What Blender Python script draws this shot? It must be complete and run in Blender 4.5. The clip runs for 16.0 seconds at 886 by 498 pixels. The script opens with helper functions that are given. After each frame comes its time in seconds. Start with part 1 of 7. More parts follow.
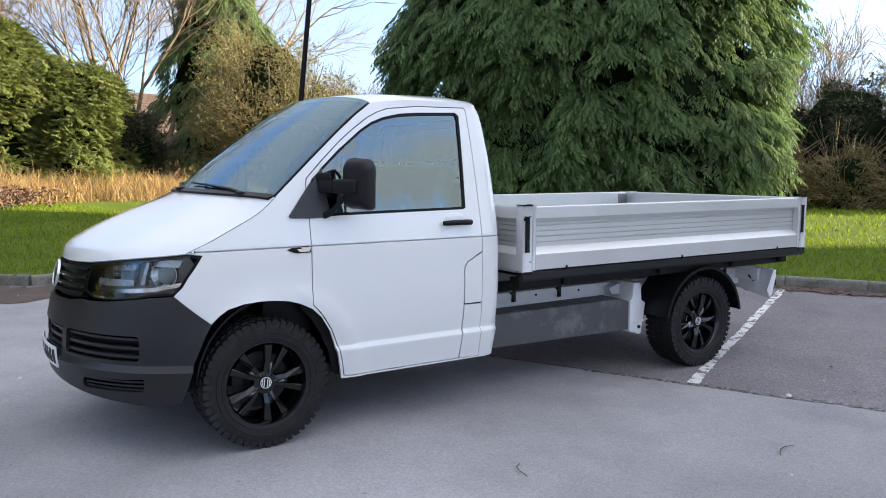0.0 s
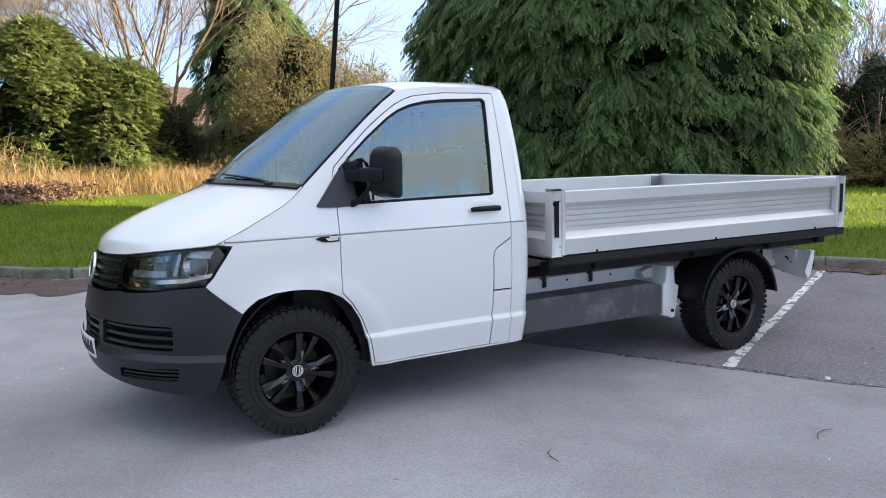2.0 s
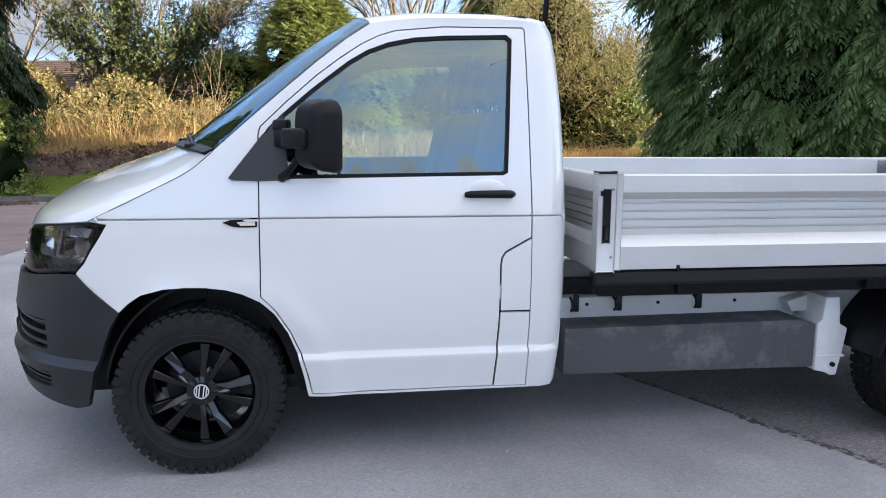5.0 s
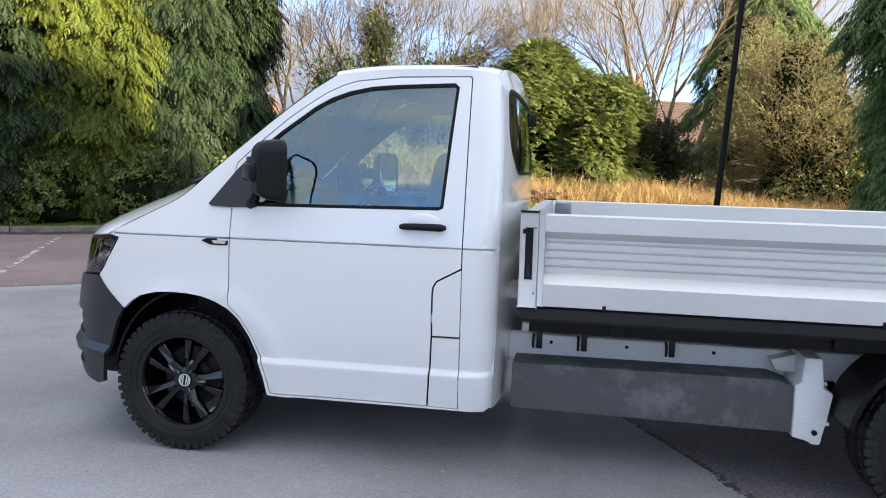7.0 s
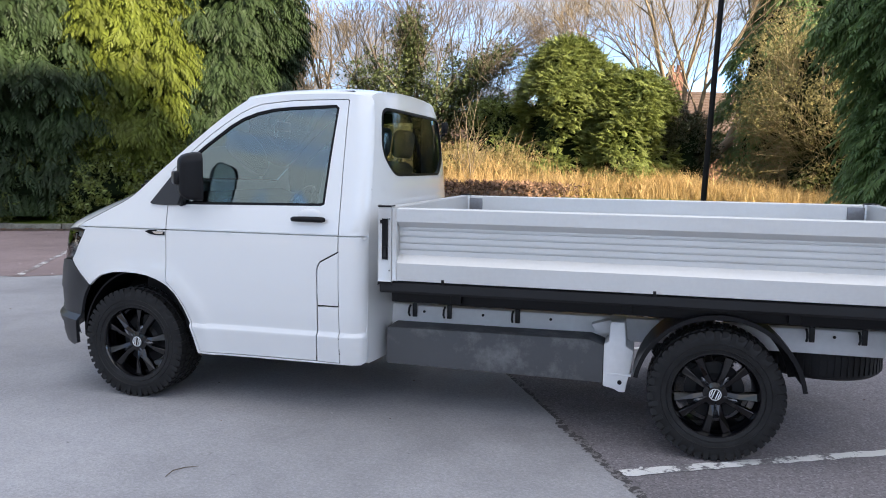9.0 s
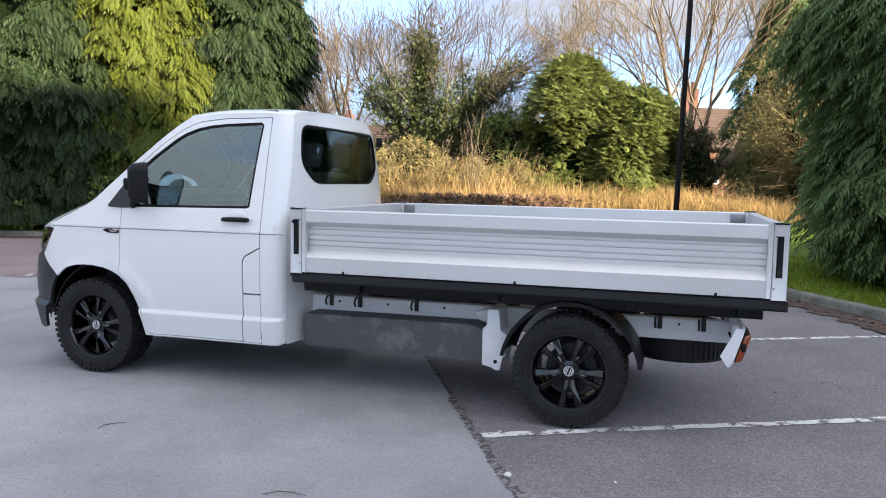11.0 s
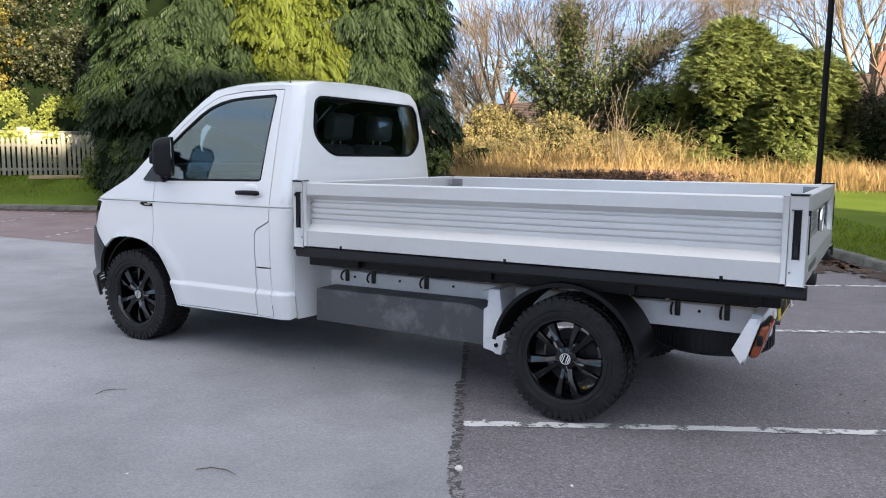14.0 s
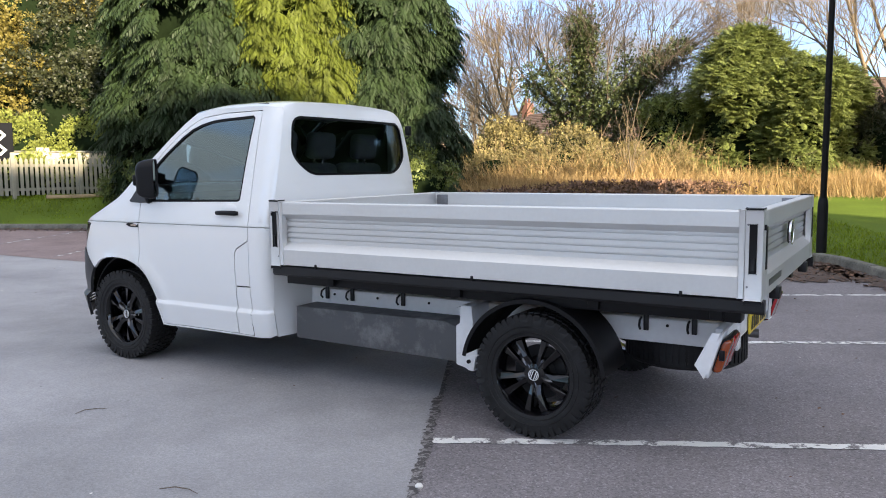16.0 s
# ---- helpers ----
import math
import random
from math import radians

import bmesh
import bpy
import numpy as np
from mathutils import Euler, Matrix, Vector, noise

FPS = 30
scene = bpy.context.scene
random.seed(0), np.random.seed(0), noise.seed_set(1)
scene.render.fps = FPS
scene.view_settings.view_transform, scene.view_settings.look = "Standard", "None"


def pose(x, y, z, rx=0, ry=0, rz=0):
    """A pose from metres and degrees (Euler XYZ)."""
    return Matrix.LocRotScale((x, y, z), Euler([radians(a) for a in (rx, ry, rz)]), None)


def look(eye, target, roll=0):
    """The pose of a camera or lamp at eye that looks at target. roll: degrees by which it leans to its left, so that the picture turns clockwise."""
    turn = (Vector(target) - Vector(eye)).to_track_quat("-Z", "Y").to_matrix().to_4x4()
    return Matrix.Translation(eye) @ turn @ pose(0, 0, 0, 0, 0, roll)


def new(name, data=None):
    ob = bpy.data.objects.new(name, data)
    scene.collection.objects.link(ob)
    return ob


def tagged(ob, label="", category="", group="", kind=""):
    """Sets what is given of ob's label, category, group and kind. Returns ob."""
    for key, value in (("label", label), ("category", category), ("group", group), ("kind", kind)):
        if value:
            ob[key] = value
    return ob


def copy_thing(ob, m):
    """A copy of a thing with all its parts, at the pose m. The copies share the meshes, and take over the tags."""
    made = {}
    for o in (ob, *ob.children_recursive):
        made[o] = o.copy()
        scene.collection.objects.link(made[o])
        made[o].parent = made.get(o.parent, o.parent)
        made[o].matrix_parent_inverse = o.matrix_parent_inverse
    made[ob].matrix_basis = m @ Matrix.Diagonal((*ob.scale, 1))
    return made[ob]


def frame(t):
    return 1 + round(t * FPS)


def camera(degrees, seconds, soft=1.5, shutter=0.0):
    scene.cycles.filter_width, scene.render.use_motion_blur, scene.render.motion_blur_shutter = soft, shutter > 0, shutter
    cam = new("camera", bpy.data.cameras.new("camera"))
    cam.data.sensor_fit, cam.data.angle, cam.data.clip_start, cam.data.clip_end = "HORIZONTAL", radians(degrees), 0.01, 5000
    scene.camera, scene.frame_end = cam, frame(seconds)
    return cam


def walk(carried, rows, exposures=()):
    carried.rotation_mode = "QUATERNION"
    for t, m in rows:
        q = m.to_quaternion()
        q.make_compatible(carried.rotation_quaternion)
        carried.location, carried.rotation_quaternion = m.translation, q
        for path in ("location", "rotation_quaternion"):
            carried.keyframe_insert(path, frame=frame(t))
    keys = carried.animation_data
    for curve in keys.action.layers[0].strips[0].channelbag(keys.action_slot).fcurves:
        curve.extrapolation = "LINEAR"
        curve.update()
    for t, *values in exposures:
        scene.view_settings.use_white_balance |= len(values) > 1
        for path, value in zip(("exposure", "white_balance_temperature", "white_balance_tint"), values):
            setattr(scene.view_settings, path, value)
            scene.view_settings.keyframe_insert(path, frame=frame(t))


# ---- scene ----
cam = camera(59.4, 16.0, soft=1.0)
PATH = [
    (0, (-1.359, -4.707, 1.482), (-0.284, -3.033, 1.277), 0.0),
    (0.5, (-1.366, -4.713, 1.475), (-0.309, -3.027, 1.275), 0.0),
    (1, (-1.362, -4.701, 1.479), (-0.323, -3.004, 1.277), -0.1),
    (1.5, (-1.359, -4.704, 1.479), (-0.34, -2.996, 1.266), -0.4),
    (2, (-1.323, -4.723, 1.481), (-0.328, -3.005, 1.243), -1.3),
    (2.5, (-1.221, -4.596, 1.483), (-0.238, -2.877, 1.204), -2.3),
    (3, (-1.011, -4.423, 1.515), (-0.056, -2.696, 1.191), -2.9),
    (3.5, (-0.702, -4.335, 1.475), (0.191, -2.58, 1.126), -3.0),
    (4, (-0.322, -4.3, 1.486), (0.446, -2.487, 1.136), -2.4),
    (4.5, (0.086, -4.13, 1.444), (0.681, -2.25, 1.106), -1.1),
    (5, (0.489, -4.01, 1.431), (0.798, -2.058, 1.125), 0.4),
    (5.2, (0.721, -3.966, 1.422), (0.85, -1.993, 1.124), 0.8),
    (7.3, (1.968, -4.455, 1.413), (1.616, -2.496, 1.222), 1.7),
    (7.5, (2.046, -4.573, 1.424), (1.706, -2.612, 1.224), 1.5),
    (8, (2.354, -4.719, 1.483), (1.961, -2.77, 1.27), 1.1),
    (8.5, (2.69, -4.829, 1.432), (2.244, -2.889, 1.239), 1.1),
    (9, (3.003, -4.964, 1.482), (2.503, -3.039, 1.268), 0.8),
    (11.3, (4.05, -5.454, 1.455), (3.461, -3.551, 1.281), 0.9),
    (11.5, (4.096, -5.455, 1.46), (3.495, -3.555, 1.283), 0.7),
    (12, (4.273, -5.412, 1.452), (3.63, -3.528, 1.26), 0.3),
    (12.5, (4.509, -5.28, 1.433), (3.802, -3.421, 1.219), -0.1),
    (13, (4.586, -5.101, 1.425), (3.795, -3.279, 1.194), -0.1),
    (13.5, (4.664, -4.89, 1.426), (3.777, -3.113, 1.191), 0.3),
    (14, (4.819, -4.755, 1.418), (3.84, -3.027, 1.181), 0.4),
    (14.5, (4.999, -4.674, 1.43), (3.959, -2.982, 1.198), 0.4),
    (15, (5.097, -4.625, 1.428), (4.035, -2.946, 1.204), 0.0),
    (15.5, (5.11, -4.62, 1.451), (4.057, -2.933, 1.236), -0.4),
    (16, (5.089, -4.627, 1.453), (4.059, -2.925, 1.246), -0.6),
]
walk(cam, [(t, look(eye, target, roll)) for t, eye, target, roll in PATH], exposures=[(0.0, 2.14, 6150, 12), (3.5, 2.16, 6150, 12), (5.0, 2.24, 6150, 12), (8.0, 2.20, 6150, 12), (11.5, 2.20, 6200, 12), (16.0, 2.18, 6300, 12)])

from mathutils import geometry

# ---- light ----
SUN_AZ, SUN_EL = 119.0, 16.0
sun_way = Vector((math.sin(radians(SUN_AZ)) * math.cos(radians(SUN_EL)), math.cos(radians(SUN_AZ)) * math.cos(radians(SUN_EL)), math.sin(radians(SUN_EL))))
world = bpy.data.worlds.new("world")
scene.world = world
world.use_nodes = True
wn, wl = world.node_tree.nodes, world.node_tree.links
wn.clear()
sky = wn.new("ShaderNodeTexSky")
sky.sky_type, sky.sun_disc = "NISHITA", False
sky.sun_elevation, sky.sun_rotation = radians(SUN_EL), radians(SUN_AZ)
sky.air_density, sky.dust_density, sky.ozone_density = 0.8, 0.25, 4.0
coord = wn.new("ShaderNodeTexCoord")
stretch = wn.new("ShaderNodeMapping")
stretch.inputs["Scale"].default_value = (1.0, 1.0, 3.2)
cloud = wn.new("ShaderNodeTexNoise")
cloud.inputs["Scale"].default_value, cloud.inputs["Detail"].default_value = 2.3, 7.0
ramp = wn.new("ShaderNodeValToRGB")
ramp.color_ramp.elements[0].position, ramp.color_ramp.elements[1].position = 0.33, 0.60
mixer = wn.new("ShaderNodeMix")
mixer.data_type = "RGBA"
cover = wn.new("ShaderNodeValToRGB")
cover.color_ramp.elements[0].position, cover.color_ramp.elements[0].color = 0.05, (0.95, 1.05, 1.20, 1)
cover.color_ramp.elements[1].position, cover.color_ramp.elements[1].color = 0.60, (1.85, 2.00, 2.24, 1)
split = wn.new("ShaderNodeSeparateXYZ")
deck = wn.new("ShaderNodeMath")
deck.operation = "MULTIPLY_ADD"
deck.inputs[1].default_value = 0.10
back = wn.new("ShaderNodeBackground")
back.inputs["Strength"].default_value = 0.15
wout = wn.new("ShaderNodeOutputWorld")
wl.new(coord.outputs["Generated"], stretch.inputs["Vector"])
wl.new(stretch.outputs["Vector"], cloud.inputs["Vector"])
wl.new(coord.outputs["Generated"], split.inputs["Vector"])
wl.new(split.outputs["Z"], deck.inputs[0])
wl.new(cloud.outputs["Fac"], deck.inputs[2])
wl.new(deck.outputs[0], ramp.inputs["Fac"])
wl.new(ramp.outputs["Color"], mixer.inputs["Factor"])
wl.new(split.outputs["Z"], cover.inputs["Fac"])
toward = wn.new("ShaderNodeVectorMath")
toward.operation = "DOT_PRODUCT"
toward.inputs[1].default_value = sun_way
half = wn.new("ShaderNodeMath")
half.operation = "MULTIPLY_ADD"
half.inputs[1].default_value, half.inputs[2].default_value = 0.5, 0.5
glow = wn.new("ShaderNodeValToRGB")
glow.color_ramp.elements[0].color, glow.color_ramp.elements[1].color = (0.56, 0.58, 0.62, 1), (1.62, 1.44, 1.22, 1)
tint = wn.new("ShaderNodeMix")
tint.data_type, tint.blend_type = "RGBA", "MULTIPLY"
tint.inputs["Factor"].default_value = 1.0
wl.new(coord.outputs["Generated"], toward.inputs[0])
wl.new(toward.outputs["Value"], half.inputs[0])
wl.new(half.outputs[0], glow.inputs["Fac"])
wl.new(cover.outputs["Color"], tint.inputs["A"])
wl.new(glow.outputs["Color"], tint.inputs["B"])
wl.new(tint.outputs["Result"], mixer.inputs["B"])
wl.new(sky.outputs["Color"], mixer.inputs["A"])
wl.new(mixer.outputs["Result"], back.inputs["Color"])
wl.new(back.outputs["Background"], wout.inputs["Surface"])

sun = new("sun", bpy.data.lights.new("sun", "SUN"))
sun.data.energy, sun.data.angle, sun.data.color = 4.6, radians(0.6), (1.0, 0.84, 0.60)
sun.matrix_world = look(sun_way * 60, (0, 0, 0))


# ---- materials ----
def mat(name, base, rough=0.6, metal=0.0, vary=0.15, scale=6.0, fine=60.0, bump=0.1, spread=(0, 0, 0), coat=0.0, spec=0.5, rough_vary=0.1,
        random_hue=0.0, depth=0.01, translucent=0.0, island=False):
    """A procedural surface: base colour that varies at two scales, rough and bumpy likewise."""
    m = bpy.data.materials.new(name)
    m.use_nodes = True
    n, l = m.node_tree.nodes, m.node_tree.links
    s = n["Principled BSDF"]
    tc = n.new("ShaderNodeTexCoord")
    a = n.new("ShaderNodeTexNoise")
    a.inputs["Scale"].default_value, a.inputs["Detail"].default_value = scale, 5.0
    b = n.new("ShaderNodeTexNoise")
    b.inputs["Scale"].default_value, b.inputs["Detail"].default_value = fine, 4.0
    l.new(tc.outputs["Object"], a.inputs["Vector"])
    l.new(tc.outputs["Object"], b.inputs["Vector"])
    mix = n.new("ShaderNodeMath")
    mix.operation = "MULTIPLY_ADD"
    mix.inputs[1].default_value = 0.6
    l.new(a.outputs["Fac"], mix.inputs[0])
    half = n.new("ShaderNodeMath")
    half.operation = "MULTIPLY"
    half.inputs[1].default_value = 0.4
    l.new(b.outputs["Fac"], half.inputs[0])
    l.new(half.outputs[0], mix.inputs[2])
    ramp = n.new("ShaderNodeValToRGB")
    e = ramp.color_ramp.elements
    e[0].position, e[1].position = 0.30, 0.70
    e[0].color = (*[max(0.0, c * (1 - vary) - d) for c, d in zip(base, spread)], 1)
    e[1].color = (*[min(1.0, c * (1 + vary) + d) for c, d in zip(base, spread)], 1)
    l.new(mix.outputs[0], ramp.inputs["Fac"])
    colour = ramp.outputs["Color"]
    if random_hue:
        hsv = n.new("ShaderNodeHueSaturation")
        if island:
            info = n.new("ShaderNodeNewGeometry")
            source = info.outputs["Random Per Island"]
        else:
            info = n.new("ShaderNodeObjectInfo")
            source = info.outputs["Random"]
        rng = n.new("ShaderNodeMapRange")
        rng.inputs["To Min"].default_value, rng.inputs["To Max"].default_value = 1 - random_hue, 1 + random_hue
        l.new(source, rng.inputs["Value"])
        l.new(rng.outputs["Result"], hsv.inputs["Value"])
        l.new(colour, hsv.inputs["Color"])
        colour = hsv.outputs["Color"]
    l.new(colour, s.inputs["Base Color"])
    r = n.new("ShaderNodeMapRange")
    r.inputs["To Min"].default_value, r.inputs["To Max"].default_value = max(0.02, rough - rough_vary), min(1, rough + rough_vary)
    l.new(mix.outputs[0], r.inputs["Value"])
    l.new(r.outputs["Result"], s.inputs["Roughness"])
    s.inputs["Metallic"].default_value, s.inputs["Specular IOR Level"].default_value = metal, spec
    s.inputs["Coat Weight"].default_value, s.inputs["Coat Roughness"].default_value = coat, 0.06
    if bump:
        bp = n.new("ShaderNodeBump")
        bp.inputs["Strength"].default_value, bp.inputs["Distance"].default_value = bump, depth
        l.new(mix.outputs[0], bp.inputs["Height"])
        l.new(bp.outputs["Normal"], s.inputs["Normal"])
    if translucent:
        t = n.new("ShaderNodeBsdfTranslucent")
        l.new(colour, t.inputs["Color"])
        ms = n.new("ShaderNodeMixShader")
        ms.inputs["Fac"].default_value = translucent
        l.new(s.outputs["BSDF"], ms.inputs[1])
        l.new(t.outputs["BSDF"], ms.inputs[2])
        l.new(ms.outputs["Shader"], n["Material Output"].inputs["Surface"])
    return m


def glass(name, tint, gloss=0.03, ior=1.5, sheen=(0.82, 0.97, 0.95)):
    """A thin pane: tinted see-through, with a Fresnel gloss."""
    m = bpy.data.materials.new(name)
    m.use_nodes = True
    n, l = m.node_tree.nodes, m.node_tree.links
    n.remove(n["Principled BSDF"])
    t, g, f, ms = n.new("ShaderNodeBsdfTransparent"), n.new("ShaderNodeBsdfGlossy"), n.new("ShaderNodeFresnel"), n.new("ShaderNodeMixShader")
    t.inputs["Color"].default_value = (*tint, 1)
    g.inputs["Roughness"].default_value = gloss
    g.inputs["Color"].default_value = (*sheen, 1)
    f.inputs["IOR"].default_value = ior
    l.new(f.outputs["Fac"], ms.inputs["Fac"])
    l.new(t.outputs["BSDF"], ms.inputs[1])
    l.new(g.outputs["BSDF"], ms.inputs[2])
    l.new(ms.outputs["Shader"], n["Material Output"].inputs["Surface"])
    return m




def asphalt(name, base, dark, light, seed):
    """Worn asphalt: broad stains, mottling, and stones of mixed greys in dark binder."""
    m = bpy.data.materials.new(name)
    m.use_nodes = True
    n, l = m.node_tree.nodes, m.node_tree.links
    s = n["Principled BSDF"]
    tc = n.new("ShaderNodeTexCoord")

    def tex(scale, detail, rough=0.6):
        t = n.new("ShaderNodeTexNoise")
        t.noise_dimensions = "4D"
        t.inputs["W"].default_value = seed
        t.inputs["Scale"].default_value, t.inputs["Detail"].default_value, t.inputs["Roughness"].default_value = scale, detail, rough
        l.new(tc.outputs["Object"], t.inputs["Vector"])
        return t.outputs["Fac"]

    def ramp_of(fac, stops):
        r = n.new("ShaderNodeValToRGB")
        e = r.color_ramp.elements
        e[0].position, e[0].color = stops[0][0], (*[stops[0][1]] * 3, 1)
        e[1].position, e[1].color = stops[-1][0], (*[stops[-1][1]] * 3, 1)
        for p, c in stops[1:-1]:
            e.new(p).color = (c, c, c, 1)
        l.new(fac, r.inputs["Fac"])
        return r.outputs["Color"]

    def times(a, b):
        x = n.new("ShaderNodeMix")
        x.data_type, x.blend_type = "RGBA", "MULTIPLY"
        x.inputs["Factor"].default_value = 1.0
        l.new(a, x.inputs["A"])
        l.new(b, x.inputs["B"])
        return x.outputs["Result"]
    stones = n.new("ShaderNodeTexVoronoi")
    stones.inputs["Scale"].default_value = 115.0
    l.new(tc.outputs["Object"], stones.inputs["Vector"])
    grey = n.new("ShaderNodeSeparateColor")
    l.new(stones.outputs["Color"], grey.inputs["Color"])
    speck = ramp_of(grey.outputs["Red"], ((0.0, dark), (0.55, 1.0), (0.88, 1.08), (1.0, light)))
    col = n.new("ShaderNodeRGB")
    col.outputs[0].default_value = (*base, 1)
    c = times(col.outputs[0], speck)
    c = times(c, ramp_of(tex(0.35, 4), ((0.35, 0.80), (0.5, 1.0), (0.68, 1.14))))
    c = times(c, ramp_of(tex(1.7, 5, 0.6), ((0.32, 0.86), (0.5, 1.0), (0.70, 1.10))))
    c = times(c, ramp_of(tex(70.0, 4, 0.7), ((0.30, 0.91), (0.5, 1.0), (0.72, 1.08))))
    c = times(c, ramp_of(tex(7.0, 8, 0.75), ((0.26, 0.66), (0.37, 1.0), (0.70, 1.0), (0.80, 1.12))))
    c = times(c, ramp_of(tex(22.0, 3, 0.5), ((0.22, 0.50), (0.30, 1.0), (0.78, 1.0), (0.84, 1.25))))
    l.new(c, s.inputs["Base Color"])
    s.inputs["Roughness"].default_value, s.inputs["Specular IOR Level"].default_value = 0.86, 0.3
    bp = n.new("ShaderNodeBump")
    bp.inputs["Strength"].default_value, bp.inputs["Distance"].default_value = 0.28, 0.004
    l.new(stones.outputs["Distance"], bp.inputs["Height"])
    l.new(bp.outputs["Normal"], s.inputs["Normal"])
    return m


M_ROAD = asphalt("old_asphalt", (0.335, 0.328, 0.332), 0.87, 1.13, 1.0)
M_BAY = asphalt("bay_asphalt", (0.203, 0.186, 0.192), 0.66, 1.5, 4.0)
M_KERB = mat("kerb_concrete", (0.155, 0.148, 0.122), 0.92, vary=0.6, scale=7, fine=45, bump=0.5, random_hue=0.18)
M_EARTH = mat("bare_earth", (0.085, 0.058, 0.040), 0.95, vary=0.4, scale=3, fine=30, bump=0.8, depth=0.03)
M_LAWN = mat("lawn_soil", (0.090, 0.130, 0.016), 0.9, spec=0.1, vary=0.35, scale=0.6, fine=25, bump=0.6, depth=0.03)
M_BLADE = mat("grass_blades", (0.185, 0.245, 0.018), 0.6, vary=0.3, scale=0.5, fine=3, bump=0, translucent=0.45, random_hue=0.3, island=True, spec=0.15)
M_DRY = mat("dry_grass", (0.42, 0.29, 0.125), 0.8, vary=0.25, scale=0.7, fine=4, bump=0, translucent=0.3, random_hue=0.35, island=True)
M_CON = mat("conifer_sprays", (0.122, 0.188, 0.064), 0.55, vary=0.5, scale=1.6, fine=9, bump=0, translucent=0.36, random_hue=0.12, island=True, spec=0.28)
# conifer sprays with the far row's shade put into the base colour
M_CON_SHADED = mat("shaded_conifer_sprays", (0.028, 0.047, 0.015), 0.55, vary=0.55, scale=1.3, fine=7, bump=0, translucent=0.25, random_hue=0.14, island=True, spec=0.3)
# the same sprays with sunlight put into the base colour
M_CON_SUNLIT = mat("sunlit_conifer_sprays", (0.115, 0.140, 0.018), 0.55, vary=0.55, scale=0.8, fine=6, bump=0, translucent=0.32, random_hue=0.14, island=True, spec=0.3)
# inner shade of the crowns, put into a near-black colour
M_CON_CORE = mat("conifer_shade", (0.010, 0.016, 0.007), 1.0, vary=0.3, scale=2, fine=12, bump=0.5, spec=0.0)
M_HOLLY = mat("evergreen_leaves", (0.130, 0.160, 0.036), 0.5, vary=0.45, scale=1.1, fine=5, bump=0, translucent=0.25, random_hue=0.35, island=True)
M_YEW = mat("evergreen_sprays", (0.165, 0.195, 0.050), 0.5, vary=0.5, scale=0.9, fine=6, bump=0, translucent=0.25, random_hue=0.16, island=True, spec=0.35)
M_OCHRE = mat("ochre_leaves", (0.19, 0.163, 0.060), 0.7, vary=0.3, scale=0.6, fine=5, bump=0, translucent=0.3, random_hue=0.4, island=True)
M_BRAMBLE = mat("bramble_leaves", (0.205, 0.170, 0.062), 0.6, vary=0.4, scale=0.8, fine=5, bump=0, translucent=0.3, random_hue=0.45, island=True)
M_BARK = mat("bark", (0.15, 0.115, 0.085), 0.9, vary=0.3, scale=5, fine=40, bump=0.6)
M_TWIG = mat("pale_bark", (0.17, 0.128, 0.080), 0.85, vary=0.25, scale=4, fine=40, bump=0.3)
M_STRAW = mat("straw_stems", (0.33, 0.235, 0.125), 0.85, vary=0.3, scale=4, fine=40, bump=0.2)
M_TWIGDARK = mat("dark_twigs", (0.11, 0.085, 0.06), 0.9, vary=0.25, scale=4, fine=40, bump=0.2)


def worn_paint(name, base, under, wear, scale=5.0, soft=0.05):
    """Road paint that has flaked off in patches."""
    m = mat(name, base, 0.75, vary=0.08, scale=5, fine=60, bump=0.2)
    n, l = m.node_tree.nodes, m.node_tree.links
    tc, a, r, mx = n.new("ShaderNodeTexCoord"), n.new("ShaderNodeTexNoise"), n.new("ShaderNodeValToRGB"), n.new("ShaderNodeMix")
    a.inputs["Scale"].default_value, a.inputs["Detail"].default_value, a.inputs["Roughness"].default_value = scale, 9.0, 0.75
    r.color_ramp.elements[0].position, r.color_ramp.elements[1].position = wear, wear + soft
    mx.data_type = "RGBA"
    mx.inputs["A"].default_value = (*under, 1)
    s = n["Principled BSDF"]
    link = s.inputs["Base Color"].links[0]
    l.new(link.from_socket, mx.inputs["B"])
    l.new(tc.outputs["Object"], a.inputs["Vector"])
    l.new(a.outputs["Fac"], r.inputs["Fac"])
    l.new(r.outputs["Color"], mx.inputs["Factor"])
    l.new(mx.outputs["Result"], s.inputs["Base Color"])
    return m


M_LINE = worn_paint("worn_white_line", (0.74, 0.73, 0.70), (0.17, 0.158, 0.160), 0.445, 7.0)
M_LINE_OLD = worn_paint("flaked_white_line", (0.66, 0.65, 0.62), (0.20, 0.155, 0.148), 0.505)
M_TAR = worn_paint("crumbled_tar_joint", (0.24, 0.225, 0.222), (0.06, 0.055, 0.054), 0.50, 22.0)
M_REDBAY = asphalt("reddish_asphalt", (0.27, 0.205, 0.195), 0.72, 1.35, 7.0)
M_PAINT = mat("white_body_paint", (0.735, 0.742, 0.735), 0.28, vary=0.012, scale=1.2, fine=8, bump=0.0, coat=1.0, rough_vary=0.01)
M_CHASSIS = mat("white_chassis_paint", (0.74, 0.745, 0.75), 0.45, vary=0.08, scale=3, fine=30, bump=0.05, coat=0.3)
M_ALU = mat("anodised_aluminium", (0.66, 0.66, 0.65), 0.42, metal=0.65, vary=0.05, scale=2.5, fine=50, bump=0.02)
M_ALU_IN = mat("dull_aluminium", (0.56, 0.57, 0.585), 0.5, metal=0.5, vary=0.08, scale=2, fine=30, bump=0.05)
